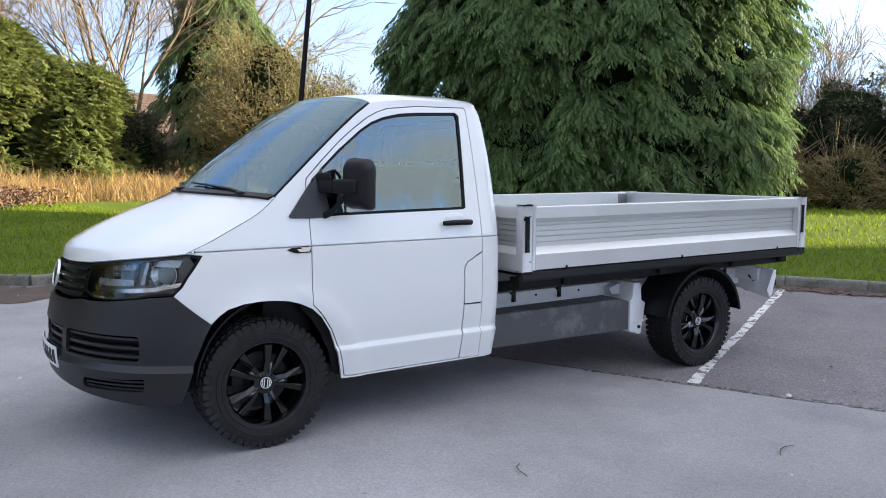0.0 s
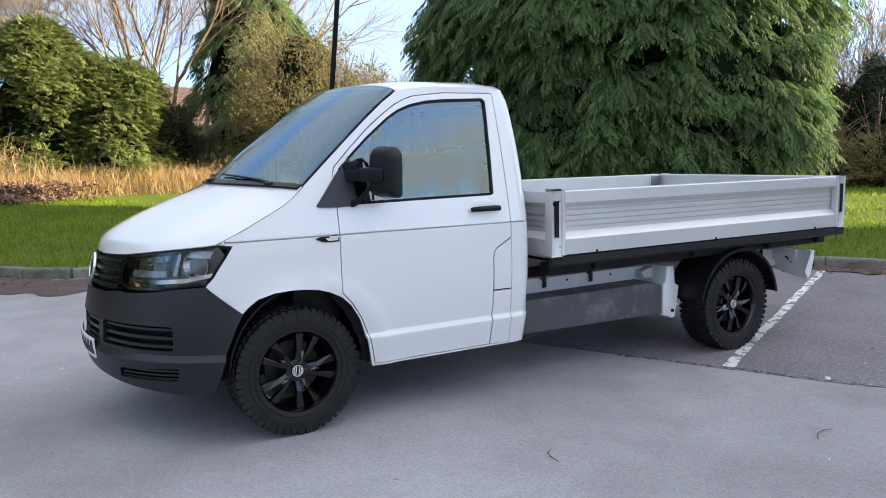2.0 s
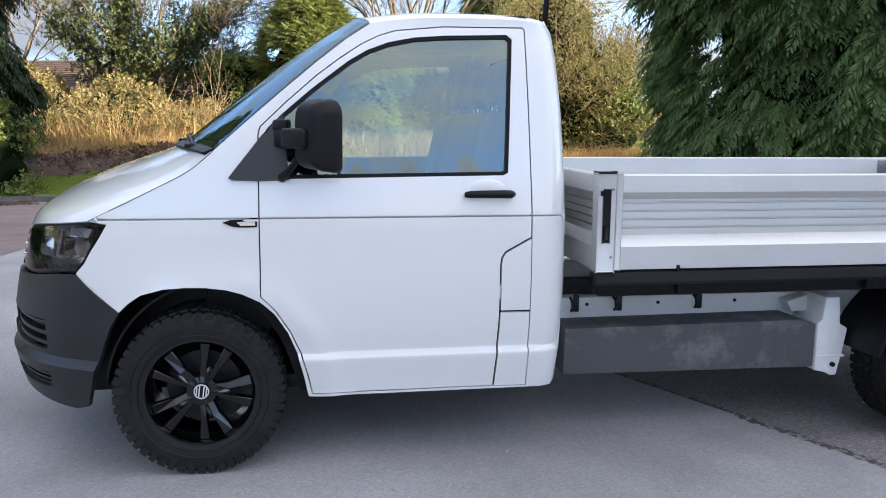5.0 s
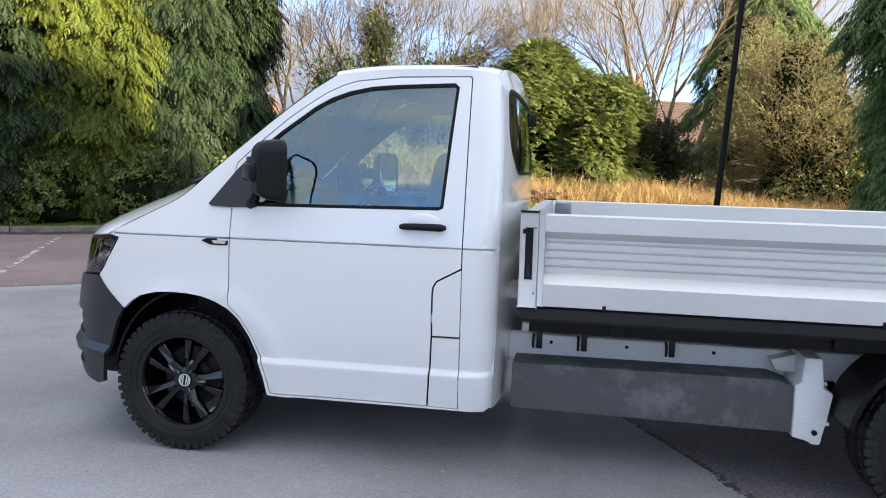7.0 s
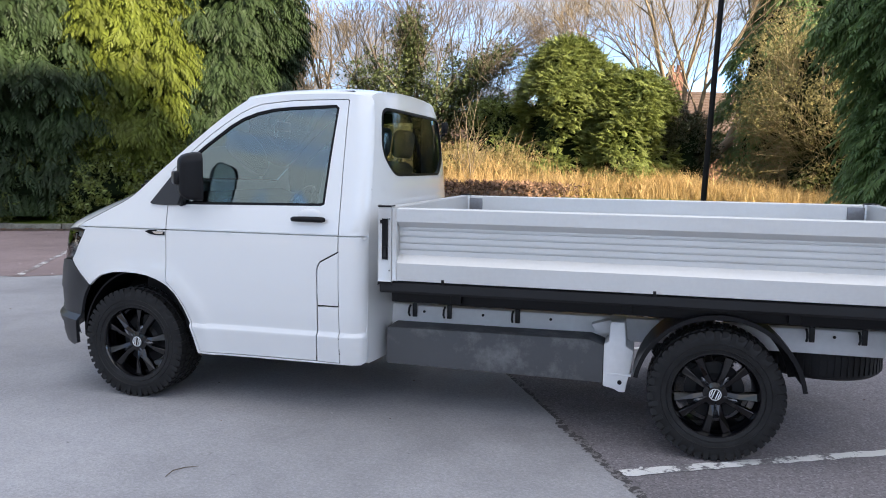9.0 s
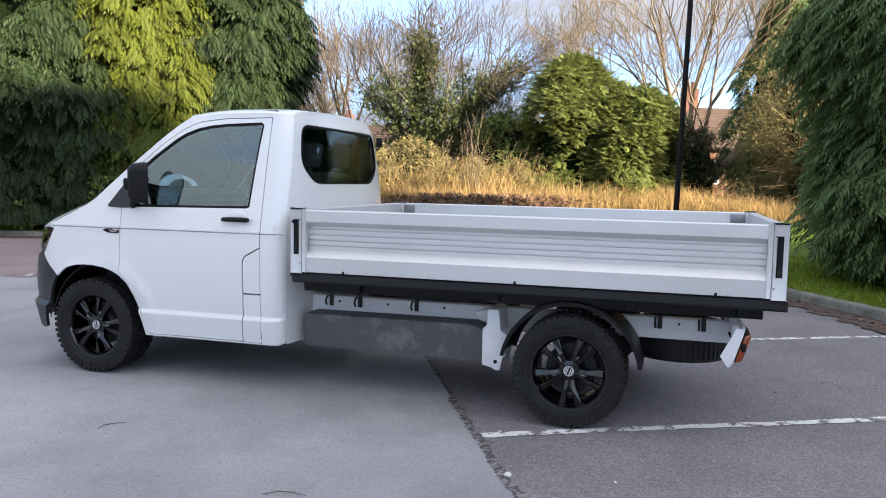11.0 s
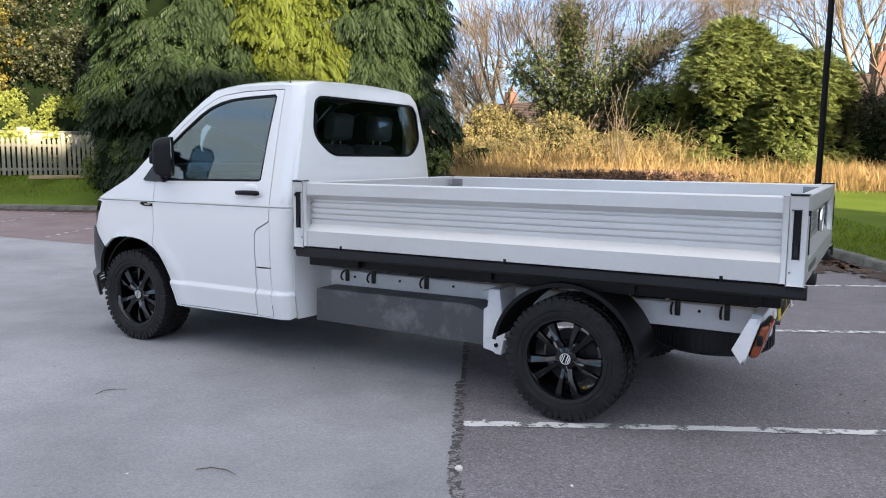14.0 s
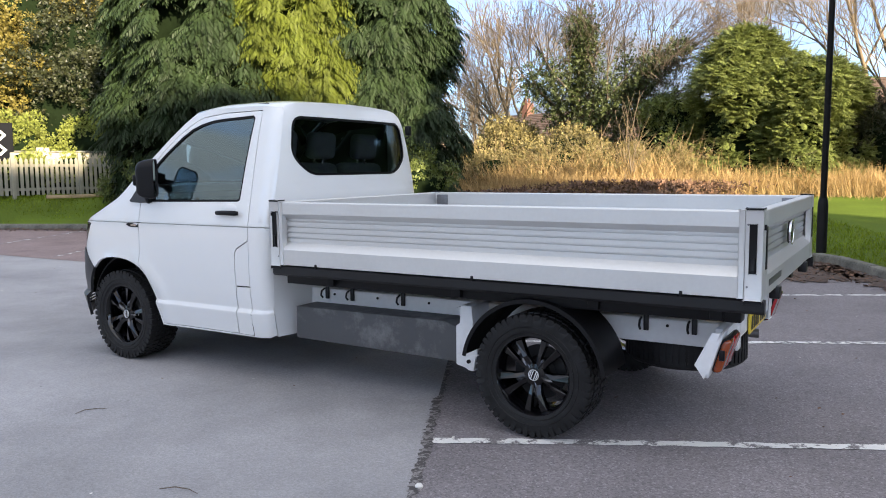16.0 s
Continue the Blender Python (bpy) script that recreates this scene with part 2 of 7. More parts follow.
M_PLASTIC = mat("dark_grey_plastic", (0.0125, 0.013, 0.015), 0.40, vary=0.1, scale=3, fine=160, bump=0.12, depth=0.002)
M_MIRRORCASE = mat("grained_black_plastic", (0.0065, 0.0065, 0.0075), 0.46, vary=0.12, scale=4, fine=220, bump=0.15, depth=0.001, spec=0.2)
M_BLACK = mat("black_plastic", (0.006, 0.006, 0.007), 0.42, vary=0.2, scale=3, fine=90, bump=0.05, spec=0.22)
M_GLOSSBLACK = mat("gloss_black_alloy", (0.002, 0.002, 0.003), 0.10, metal=0.0, vary=0.15, scale=5, fine=30, bump=0.0, coat=0.2, rough_vary=0.05)
# greyer than the black rim: the facets' sky glint is put into the colour
M_FACET = mat("sky_glint_alloy", (0.10, 0.105, 0.115), 0.16, metal=0.8, vary=0.1, bump=0.0, rough_vary=0.03)
M_RUBBER = mat("tyre_rubber", (0.0125, 0.0125, 0.013), 0.52, vary=0.5, scale=9, fine=60, bump=0.25, spec=0.26, rough_vary=0.15)
M_SEAL = mat("black_seal", (0.006, 0.006, 0.007), 0.4, vary=0.1, bump=0.0, spec=0.14)
M_BLACKSTEEL = mat("black_painted_steel", (0.008, 0.0085, 0.010), 0.42, spec=0.4, vary=0.25, scale=4, fine=50, bump=0.08)
M_BOX = worn_paint("scuffed_dark_steel", (0.078, 0.080, 0.084), (0.19, 0.19, 0.192), 0.27, 4.0, 0.22)
M_CHROME = mat("chrome", (0.75, 0.76, 0.78), 0.12, metal=1.0, vary=0.03, bump=0.0, rough_vary=0.03)
M_CAP = mat("satin_silver_plastic", (0.80, 0.81, 0.82), 0.38, metal=0.5, vary=0.03, bump=0.0, rough_vary=0.03)
M_STEEL = mat("grey_steel", (0.22, 0.22, 0.23), 0.4, metal=0.9, vary=0.2, scale=9, fine=60, bump=0.05)
M_CLOTH = mat("grey_seat_cloth", (0.11, 0.12, 0.13), 0.9, vary=0.15, scale=12, fine=220, bump=0.3, depth=0.002)
M_CLOTH2 = mat("grey_headlining", (0.32, 0.34, 0.35), 0.95, vary=0.06, scale=6, fine=150, bump=0.2)
M_AMBER = mat("amber_lens", (0.24, 0.042, 0.006), 0.12, vary=0.1, scale=30, fine=120, bump=0.1, coat=0.8)
M_RED = mat("red_lens", (0.36, 0.012, 0.016), 0.18, vary=0.1, scale=30, fine=120, bump=0.1, coat=0.8)
M_PLATE = mat("yellow_plate", (0.70, 0.52, 0.05), 0.35, vary=0.05, bump=0)
M_PLATEW = mat("white_plate", (0.78, 0.78, 0.76), 0.35, vary=0.05, bump=0)
M_LAMPDARK = mat("dark_lamp_inside", (0.11, 0.108, 0.105), 0.22, metal=0.6, vary=0.15, scale=8, fine=40, bump=0)
M_LAMPHOUSE = mat("dark_reflector", (0.42, 0.42, 0.43), 0.28, metal=0.75, vary=0.15, scale=8, fine=40, bump=0)
G_SIDE = glass("side_glass", (0.74, 0.88, 0.87), ior=2.45, sheen=(0.80, 0.98, 0.98))
G_SCREEN = glass("windscreen_glass", (0.42, 0.56, 0.64), ior=2.7, sheen=(0.66, 0.88, 1.0))
G_REAR = glass("dark_rear_glass", (0.48, 0.51, 0.52), ior=1.6)
G_LAMP = glass("lamp_glass", (0.93, 0.95, 0.97), ior=1.5, sheen=(1, 1, 1))
M_MIRROR = mat("mirror_silver", (0.85, 0.87, 0.88), 0.03, metal=1.0, vary=0.01, bump=0, rough_vary=0.01)
M_BRICK = mat("red_brick", (0.15, 0.070, 0.048), 0.9, vary=0.25, scale=4, fine=30, bump=0.4)
M_TILE = mat("brown_roof_tiles", (0.085, 0.055, 0.042), 0.9, vary=0.25, scale=3, fine=25, bump=0.5)
M_RENDER = mat("cream_render", (0.40, 0.35, 0.25), 0.9, vary=0.1, scale=3, fine=30, bump=0.3)
M_WIN = mat("dark_window", (0.03, 0.035, 0.04), 0.1, vary=0.2, bump=0)
M_FENCE = mat("pale_weathered_wood", (0.30, 0.28, 0.215), 0.85, vary=0.2, scale=5, fine=60, bump=0.3, random_hue=0.12)
M_POST = mat("dark_post_paint", (0.012, 0.011, 0.011), 0.6, vary=0.3, scale=4, fine=40, bump=0.2, spec=0.2)
M_SIGN = mat("black_board", (0.007, 0.0075, 0.009), 0.8, vary=0.15, bump=0.05, spec=0.1)
M_SIGNWHITE = mat("white_sign_paint", (0.72, 0.72, 0.70), 0.6, vary=0.08, bump=0.0)
M_WOOD = mat("raw_plank", (0.42, 0.30, 0.17), 0.8, vary=0.2, scale=5, fine=60, bump=0.2)
M_LITTER = mat("leaf_litter", (0.135, 0.075, 0.045), 0.85, vary=0.4, scale=3, fine=20, bump=0.2, random_hue=0.5, island=True)
M_HEDGE = mat("yellow_green_leaves", (0.22, 0.25, 0.045), 0.6, vary=0.35, scale=0.8, fine=5, bump=0, translucent=0.3, random_hue=0.35, island=True)
M_IVYLIT = mat("ivy_leaves", (0.060, 0.078, 0.022), 0.5, vary=0.4, scale=1.0, fine=5, bump=0, translucent=0.2, random_hue=0.4, island=True)
M_IVY = mat("dark_ivy_leaves", (0.035, 0.040, 0.014), 0.5, vary=0.4, scale=1.0, fine=5, bump=0, translucent=0.2, random_hue=0.4, island=True)
M_GOLDLEAF = mat("golden_leaves", (0.19, 0.155, 0.03), 0.6, vary=0.4, scale=0.6, fine=5, bump=0, translucent=0.3, random_hue=0.4, island=True)
M_OCHRETWIG = mat("olive_twigs", (0.20, 0.155, 0.075), 0.85, vary=0.3, scale=3, fine=20, bump=0)
M_DIRT = mat("kerbside_dirt", (0.088, 0.061, 0.048), 0.95, vary=0.45, scale=2.5, fine=35, bump=0.6)
M_PALE = mat("pale_stone_chips", (0.6, 0.58, 0.54), 0.8, vary=0.2, bump=0.1)


# ---- making meshes ----
def mesh_object(name, bm, material, parent=None, label="", smooth=True, angle=40):
    me = bpy.data.meshes.new(name)
    bm.edges.index_update()
    rim = [e.index for e in bm.edges if e.is_boundary]
    bm.to_mesh(me)
    bm.free()
    ob = new(name, me)
    for m in (material if isinstance(material, (list, tuple)) else (material,)):
        me.materials.append(m)
    if smooth:
        me.polygons.foreach_set("use_smooth", [True] * len(me.polygons))
        me.set_sharp_from_angle(angle=radians(angle))
        for i in rim:
            me.edges[i].use_edge_sharp = True
    ob.parent = parent
    if label:
        tagged(ob, label)
    return ob


def part(name, bm, material, parent, label="", smooth=True, angle=40):
    return mesh_object(name, bm, material, parent, label, smooth, angle)


def thing(name, label, category, group="", kind="", at=(0, 0, 0)):
    ob = tagged(new(name), label, category, group, kind)
    ob.location = at
    ob.empty_display_size = 0.2
    return ob


def raw_mesh(name, verts, faces, material, parent=None, smooth=False):
    """A mesh from numpy arrays: verts (n, 3), faces (m, 3 or 4)."""
    me = bpy.data.meshes.new(name)
    k = faces.shape[1]
    me.vertices.add(len(verts))
    me.vertices.foreach_set("co", np.ascontiguousarray(verts, dtype=np.float32).ravel())
    me.loops.add(faces.size)
    me.loops.foreach_set("vertex_index", np.ascontiguousarray(faces, dtype=np.int32).ravel())
    me.polygons.add(len(faces))
    me.polygons.foreach_set("loop_start", np.arange(0, faces.size, k, dtype=np.int32))
    me.polygons.foreach_set("loop_total", np.full(len(faces), k, dtype=np.int32))
    if smooth:
        me.polygons.foreach_set("use_smooth", np.ones(len(faces), dtype=bool))
    me.update(calc_edges=True)
    me.materials.append(material)
    ob = new(name, me)
    ob.parent = parent
    return ob


def add_box(bm, x0, x1, y0, y1, z0, z1, bevel=0.0, seg=2, m=None):
    b = bmesh.new()
    bmesh.ops.create_cube(b, size=1.0)
    for v in b.verts:
        v.co = Vector(((x0 + x1) / 2 + v.co.x * (x1 - x0), (y0 + y1) / 2 + v.co.y * (y1 - y0), (z0 + z1) / 2 + v.co.z * (z1 - z0)))
    if bevel:
        bmesh.ops.bevel(b, geom=list(b.edges), offset=bevel, segments=seg, affect="EDGES", profile=0.5)
    merge(bm, b, m)


def merge(bm, b, m=None):
    """Adds the bmesh b to bm."""
    if m is not None:
        bmesh.ops.transform(b, matrix=m, verts=list(b.verts))
    table = {v: bm.verts.new(v.co) for v in b.verts}
    for f in b.faces:
        try:
            bm.faces.new([table[v] for v in f.verts])
        except ValueError:
            pass
    b.free()


def box_bm(x0, x1, y0, y1, z0, z1, bevel=0.0, seg=2):
    bm = bmesh.new()
    add_box(bm, x0, x1, y0, y1, z0, z1, bevel, seg)
    return bm


def add_prism(bm, pts, axis, a, b, bevel=0.0):
    """An extruded outline. axis 'y': pts are (x, z), from y=a to y=b; 'x': pts are (y, z); 'z': pts are (x, y)."""
    def at(u, v, w):
        return {"y": (u, w, v), "x": (w, u, v), "z": (u, v, w)}[axis]
    t = bmesh.new()
    lo, hi = [t.verts.new(at(u, v, a)) for u, v in pts], [t.verts.new(at(u, v, b)) for u, v in pts]
    t.faces.new(lo)
    t.faces.new(hi)
    for i in range(len(pts)):
        j = (i + 1) % len(pts)
        t.faces.new((lo[i], lo[j], hi[j], hi[i]))
    bmesh.ops.recalc_face_normals(t, faces=list(t.faces))
    if bevel:
        bmesh.ops.bevel(t, geom=list(t.edges), offset=bevel, segments=2, affect="EDGES", profile=0.5)
    merge(bm, t)


def prism_bm(pts, axis, a, b, bevel=0.0):
    bm = bmesh.new()
    add_prism(bm, pts, axis, a, b, bevel)
    return bm


def add_lathe(bm, profile, steps=48, centre=(0, 0, 0), axis="y"):
    """A closed ring profile of (radius, along) turned about an axis through centre."""
    rings = []
    for i in range(steps):
        a = 2 * math.pi * i / steps
        c, s = math.cos(a), math.sin(a)
        ring = []
        for r, w in profile:
            q = {"y": (r * c, w, r * s), "z": (r * c, r * s, w), "x": (w, r * c, r * s)}[axis]
            ring.append(bm.verts.new(Vector(q) + Vector(centre)))
        rings.append(ring)
    k = len(profile)
    for i in range(steps):
        for j in range(k):
            a, b = rings[i], rings[(i + 1) % steps]
            bm.faces.new((a[j], a[(j + 1) % k], b[(j + 1) % k], b[j]))


def lathe_bm(profile, steps=48, centre=(0, 0, 0), axis="y"):
    bm = bmesh.new()
    add_lathe(bm, profile, steps, centre, axis)
    bmesh.ops.recalc_face_normals(bm, faces=list(bm.faces))
    return bm


def add_tube(bm, path, radius, sides=8):
    """A round bar along a path; radius is one number or one for each point."""
    pts = [Vector(p) for p in path]
    rings = []
    for i, p in enumerate(pts):
        d = (pts[min(i + 1, len(pts) - 1)] - pts[max(i - 1, 0)]).normalized()
        u = d.orthogonal().normalized() if i == 0 else (u - d * u.dot(d)).normalized()
        v = d.cross(u)
        r = radius[i] if isinstance(radius, (list, tuple)) else radius
        rings.append([bm.verts.new(p + (u * math.cos(2 * math.pi * k / sides) + v * math.sin(2 * math.pi * k / sides)) * r) for k in range(sides)])
    for a, b in zip(rings, rings[1:]):
        for k in range(sides):
            bm.faces.new((a[k], a[(k + 1) % sides], b[(k + 1) % sides], b[k]))
    bm.faces.new(list(reversed(rings[0])))
    bm.faces.new(rings[-1])


def tube_bm(path, radius, sides=8):
    bm = bmesh.new()
    add_tube(bm, path, radius, sides)
    return bm


def inside(pt, poly):
    x, y = pt
    hit = False
    for (x0, y0), (x1, y1) in zip(poly, poly[1:] + poly[:1]):
        if (y0 > y) != (y1 > y) and x < (x1 - x0) * (y - y0) / (y1 - y0) + x0:
            hit = not hit
    return hit


def edge_gap(pt, poly):
    best = 9.0
    for (x0, y0), (x1, y1) in zip(poly, poly[1:] + poly[:1]):
        dx, dy = x1 - x0, y1 - y0
        f = max(0.0, min(1.0, ((pt[0] - x0) * dx + (pt[1] - y0) * dy) / max(1e-9, dx * dx + dy * dy)))
        best = min(best, math.hypot(pt[0] - x0 - f * dx, pt[1] - y0 - f * dy))
    return best


def resample(poly, step):
    out = []
    for a, b in zip(poly, poly[1:] + poly[:1]):
        k = max(1, math.ceil(math.dist(a, b) / step))
        out += [(a[0] + (b[0] - a[0]) * i / k, a[1] + (b[1] - a[1]) * i / k) for i in range(k)]
    return out


def rounded(poly, r, seg=4):
    """The outline with its corners rounded off by r."""
    out, k = [], len(poly)
    for i in range(k):
        p, a, b = Vector(poly[i]), Vector(poly[i - 1]), Vector(poly[(i + 1) % k])
        la, lb = (a - p).length, (b - p).length
        d = min(r, la * 0.45, lb * 0.45)
        s, e = p + (a - p) / la * d, p + (b - p) / lb * d
        for j in range(seg + 1):
            f = j / seg
            q = s.lerp(p, f).lerp(p.lerp(e, f), f)
            out.append((q.x, q.y))
    return out


def shrink(poly, d):
    """The outline moved inwards by d (outwards: minus)."""
    area = sum(a[0] * b[1] - b[0] * a[1] for a, b in zip(poly, poly[1:] + poly[:1]))
    sgn, out, k = (1 if area > 0 else -1), [], len(poly)
    for i in range(k):
        p, a, b = Vector(poly[i]), Vector(poly[i - 1]), Vector(poly[(i + 1) % k])
        u, v = (p - a).normalized(), (b - p).normalized()
        n1, n2 = Vector((-u.y, u.x)) * sgn, Vector((-v.y, v.x)) * sgn
        m = n1 + n2
        if m.length < 1e-6:
            m = n1
        m.normalize()
        q = p + m * (d / max(0.35, m.dot(n1)))
        out.append((q.x, q.y))
    return out


def sheet_bm(outline, place, step=0.06, holes=(), rows=(), mirror=False, outward=(0, -1, 0), cols=()):
    """A curved panel: a flat outline with holes, filled with a mesh and bent into shape by place(u, v)."""
    def notched(loop):
        out = []
        for a, b in zip(loop, loop[1:] + loop[:1]):
            out.append(a)
            cuts = sorted((v - a[1]) / (b[1] - a[1]) for v in rows if (a[1] - v) * (b[1] - v) < -1e-9)
            out += [(a[0] + (b[0] - a[0]) * f, a[1] + (b[1] - a[1]) * f) for f in cuts]
        return out
    loops = [notched(resample(list(outline), step))] + [notched(resample(list(h), step)) for h in holes]
    pts, edges = [], []
    for loop in loops:
        s = len(pts)
        pts += loop
        edges += [(s + i, s + (i + 1) % len(loop)) for i in range(len(loop))]
    us, vs = [p[0] for p in outline], [p[1] for p in outline]

    def free(q, gap):
        return inside(q, loops[0]) and not any(inside(q, h) for h in loops[1:]) and all(edge_gap(q, h) > gap for h in loops)
    nu, nv = math.ceil((max(us) - min(us)) / step), math.ceil((max(vs) - min(vs)) / step)
    for v in rows:
        last = None
        for i in range(nu + 1):
            q = (min(us) + step * i, v)
            if free(q, step * 0.12):
                pts.append(q)
                if last is not None:
                    edges.append((last, len(pts) - 1))
                last = len(pts) - 1
            else:
                last = None
    for u in cols:
        last = None
        for j in range(nv + 1):
            q = (u, min(vs) + step * (j + 0.5))
            if free(q, 0.003):
                pts.append(q)
                if last is not None and all((pts[last][1] - v) * (q[1] - v) > 0 for v in rows):
                    edges.append((last, len(pts) - 1))
                last = len(pts) - 1
            else:
                last = None
    for i in range(nu + 1):
        for j in range(nv + 1):
            q = (min(us) + step * (i + 0.37), min(vs) + step * (j + 0.41))
            if free(q, step * 0.45) and all(abs(q[1] - v) > step * 0.4 for v in rows) and not (cols and q[0] > cols[0]):
                pts.append(q)
    vs2, _, faces = geometry.delaunay_2d_cdt([Vector(p) for p in pts], edges, [], 0, 1e-6)[:3]
    bm = bmesh.new()
    made = [bm.verts.new(place(v.x, v.y)) for v in vs2]
    for f in faces:
        c = sum((vs2[i] for i in f), Vector((0, 0))) / len(f)
        if inside(c, loops[0]) and not any(inside(c, h) for h in loops[1:]):
            bm.faces.new([made[i] for i in f])
    for v in [v for v in bm.verts if not v.link_faces]:
        bm.verts.remove(v)
    bm.normal_update()
    total = sum((f.normal * f.calc_area() for f in bm.faces), Vector())
    if total.dot(Vector(outward)) < 0:
        bmesh.ops.reverse_faces(bm, faces=list(bm.faces))
    if mirror:
        for v in bm.verts:
            v.co.y = -v.co.y
        bmesh.ops.reverse_faces(bm, faces=list(bm.faces))
    return bm


def thicken(ob, t, offset=-1.0):
    m = ob.modifiers.new("thickness", "SOLIDIFY")
    m.thickness, m.offset, m.use_even_offset = t, offset, False
    return ob


def coons_bm(c0, c1, d0, d1, nu=16, nv=24, both=True):
    """A patch between four curves: c0(s), c1(s) across at its two ends, d0(u) along the middle (s=0), d1(u) along the edge (s=1); mirrored in y."""
    V = Vector
    grid = []
    for i in range(nu + 1):
        u = i / nu
        row = []
        for j in range(nv + 1):
            s = j / nv
            q = (V(c0(s)) * (1 - u) + V(c1(s)) * u + V(d0(u)) * (1 - s) + V(d1(u)) * s
                 - (V(c0(0)) * (1 - u) * (1 - s) + V(c0(1)) * (1 - u) * s + V(c1(0)) * u * (1 - s) + V(c1(1)) * u * s))
            row.append(q)
        grid.append([V((q.x, -q.y, q.z)) for q in reversed(row)] + row[1:])
    bm = bmesh.new()
    vs = [[bm.verts.new(q) for q in row] for row in grid]
    for a, b in zip(vs, vs[1:]):
        for j in range(len(a) - 1):
            bm.faces.new((a[j], b[j], b[j + 1], a[j + 1]))
    bm.normal_update()
    if sum((f.normal for f in bm.faces), V()).z < 0:
        bmesh.ops.reverse_faces(bm, faces=list(bm.faces))
    return bm


def along(curve, f):
    """A point at the share f of a polyline's length."""
    pts = [Vector(p) for p in curve]
    seg = [(b - a).length for a, b in zip(pts, pts[1:])]
    d = f * sum(seg)
    for a, b, l in zip(pts, pts[1:], seg):
        if d <= l + 1e-9:
            return a.lerp(b, d / l if l else 0)
        d -= l
    return pts[-1]


def smooth_curve(pts, k=6):
    """A Catmull-Rom curve through points."""
    p = [Vector(q) for q in pts]
    p = [p[0] * 2 - p[1]] + p + [p[-1] * 2 - p[-2]]
    out = []
    for i in range(1, len(p) - 2):
        for j in range(k):
            t = j / k
            a, b, c, d = p[i - 1], p[i], p[i + 1], p[i + 2]
            out.append(0.5 * (2 * b + (c - a) * t + (2 * a - 5 * b + 4 * c - d) * t * t + (3 * b - a - 3 * c + d) * t ** 3))
    return out + [p[-2]]


# ---- ground, kerbs and lines ----
def P(n, t, z=0.0):
    """Car park coordinates: n along the painted lines, t across them."""
    return (n * 0.8904 - t * 0.4552, n * 0.4552 + t * 0.8904, z)


def NT(x, y):
    return x * 0.8904 + y * 0.4552, -x * 0.4552 + y * 0.8904


def flat_bm(pts, z=0.0, depth=0.0):
    bm = bmesh.new()
    f = bm.faces.new([bm.verts.new((p[0], p[1], z)) for p in pts])
    f.normal_update()
    if f.normal.z < 0:
        bmesh.ops.reverse_faces(bm, faces=[f])
    if depth:
        ext = bmesh.ops.extrude_face_region(bm, geom=[f])
        for v in ext["geom"]:
            if isinstance(v, bmesh.types.BMVert):
                v.co.z += 0
        for v in f.verts:
            v.co.z -= depth
        bmesh.ops.recalc_face_normals(bm, faces=list(bm.faces))
    return bm


# one sheet of earth to the horizon, asphalt laid on it
tagged(mesh_object("ground", flat_bm([(900 * math.cos(a * math.pi / 24), 900 * math.sin(a * math.pi / 24)) for a in range(48)], -0.08), M_EARTH), "bare brown earth reaching to the horizon", "ground", kind="structure")
JOINT = 2.04


def road_z(x, y):
    """The aisle is slightly crowned under the front of the parking row."""
    return 0.038 * math.exp(-(x / 1.7) ** 2 - (y / 4.0) ** 2)


def road_bm():
    ns = [-45, -30, -20, -14] + [-10 + 0.5 * i for i in range(24)] + [JOINT]
    ts = [-60, -40, -25, -15] + [-10 + 0.5 * i for i in range(41)] + [12, 14, 16]
    bm = bmesh.new()
    vs = [[bm.verts.new((*P(n, t)[:2], road_z(*P(n, t)[:2]))) for t in ts] for n in ns]
    for a, b in zip(vs, vs[1:]):
        for j in range(len(ts) - 1):
            bm.faces.new((a[j], b[j], b[j + 1], a[j + 1]))
    bm.normal_update()
    if sum(f.normal.z for f in bm.faces) < 0:
        bmesh.ops.reverse_faces(bm, faces=list(bm.faces))
    return bm


tagged(mesh_object("road", road_bm(), M_ROAD, angle=80), "worn light grey asphalt of the car park aisle", "asphalt", kind="structure")
tagged(mesh_object("parking_bays", flat_bm([P(JOINT, -60), P(9, -60), P(9, 9), P(JOINT, 9)], 0.0, 0.06), M_BAY), "darker worn asphalt of the parking bays", "asphalt", kind="structure")


def ragged_strip(n0, t0, n1, t1, width, z, wob, seed, step=0.06):
    """A strip between two points of the car park with uneven edges."""
    rnd = random.Random(seed)
    a, b = Vector((n0, t0)), Vector((n1, t1))
    d = (b - a).normalized()
    s = Vector((-d.y, d.x))
    k = max(2, int((b - a).length / step))
    bm, rows, drift = bmesh.new(), [], 0.0
    for i in range(k + 1):
        drift = drift * 0.85 + rnd.uniform(-wob, wob) * 0.5
        q = a.lerp(b, i / k) + s * drift
        w0, w1 = width * 0.5 + rnd.uniform(-wob, wob), width * 0.5 + rnd.uniform(-wob, wob)
        lo, hi = q - s * max(0.003, w0), q + s * max(0.003, w1)
        rows.append((bm.verts.new(P(lo.x, lo.y, z)), bm.verts.new(P(hi.x, hi.y, z))))
    for p, q in zip(rows, rows[1:]):
        bm.faces.new((p[0], q[0], q[1], p[1]))
    bm.normal_update()
    if sum(f.normal.z for f in bm.faces) < 0:
        bmesh.ops.reverse_faces(bm, faces=list(bm.faces))
    return bm


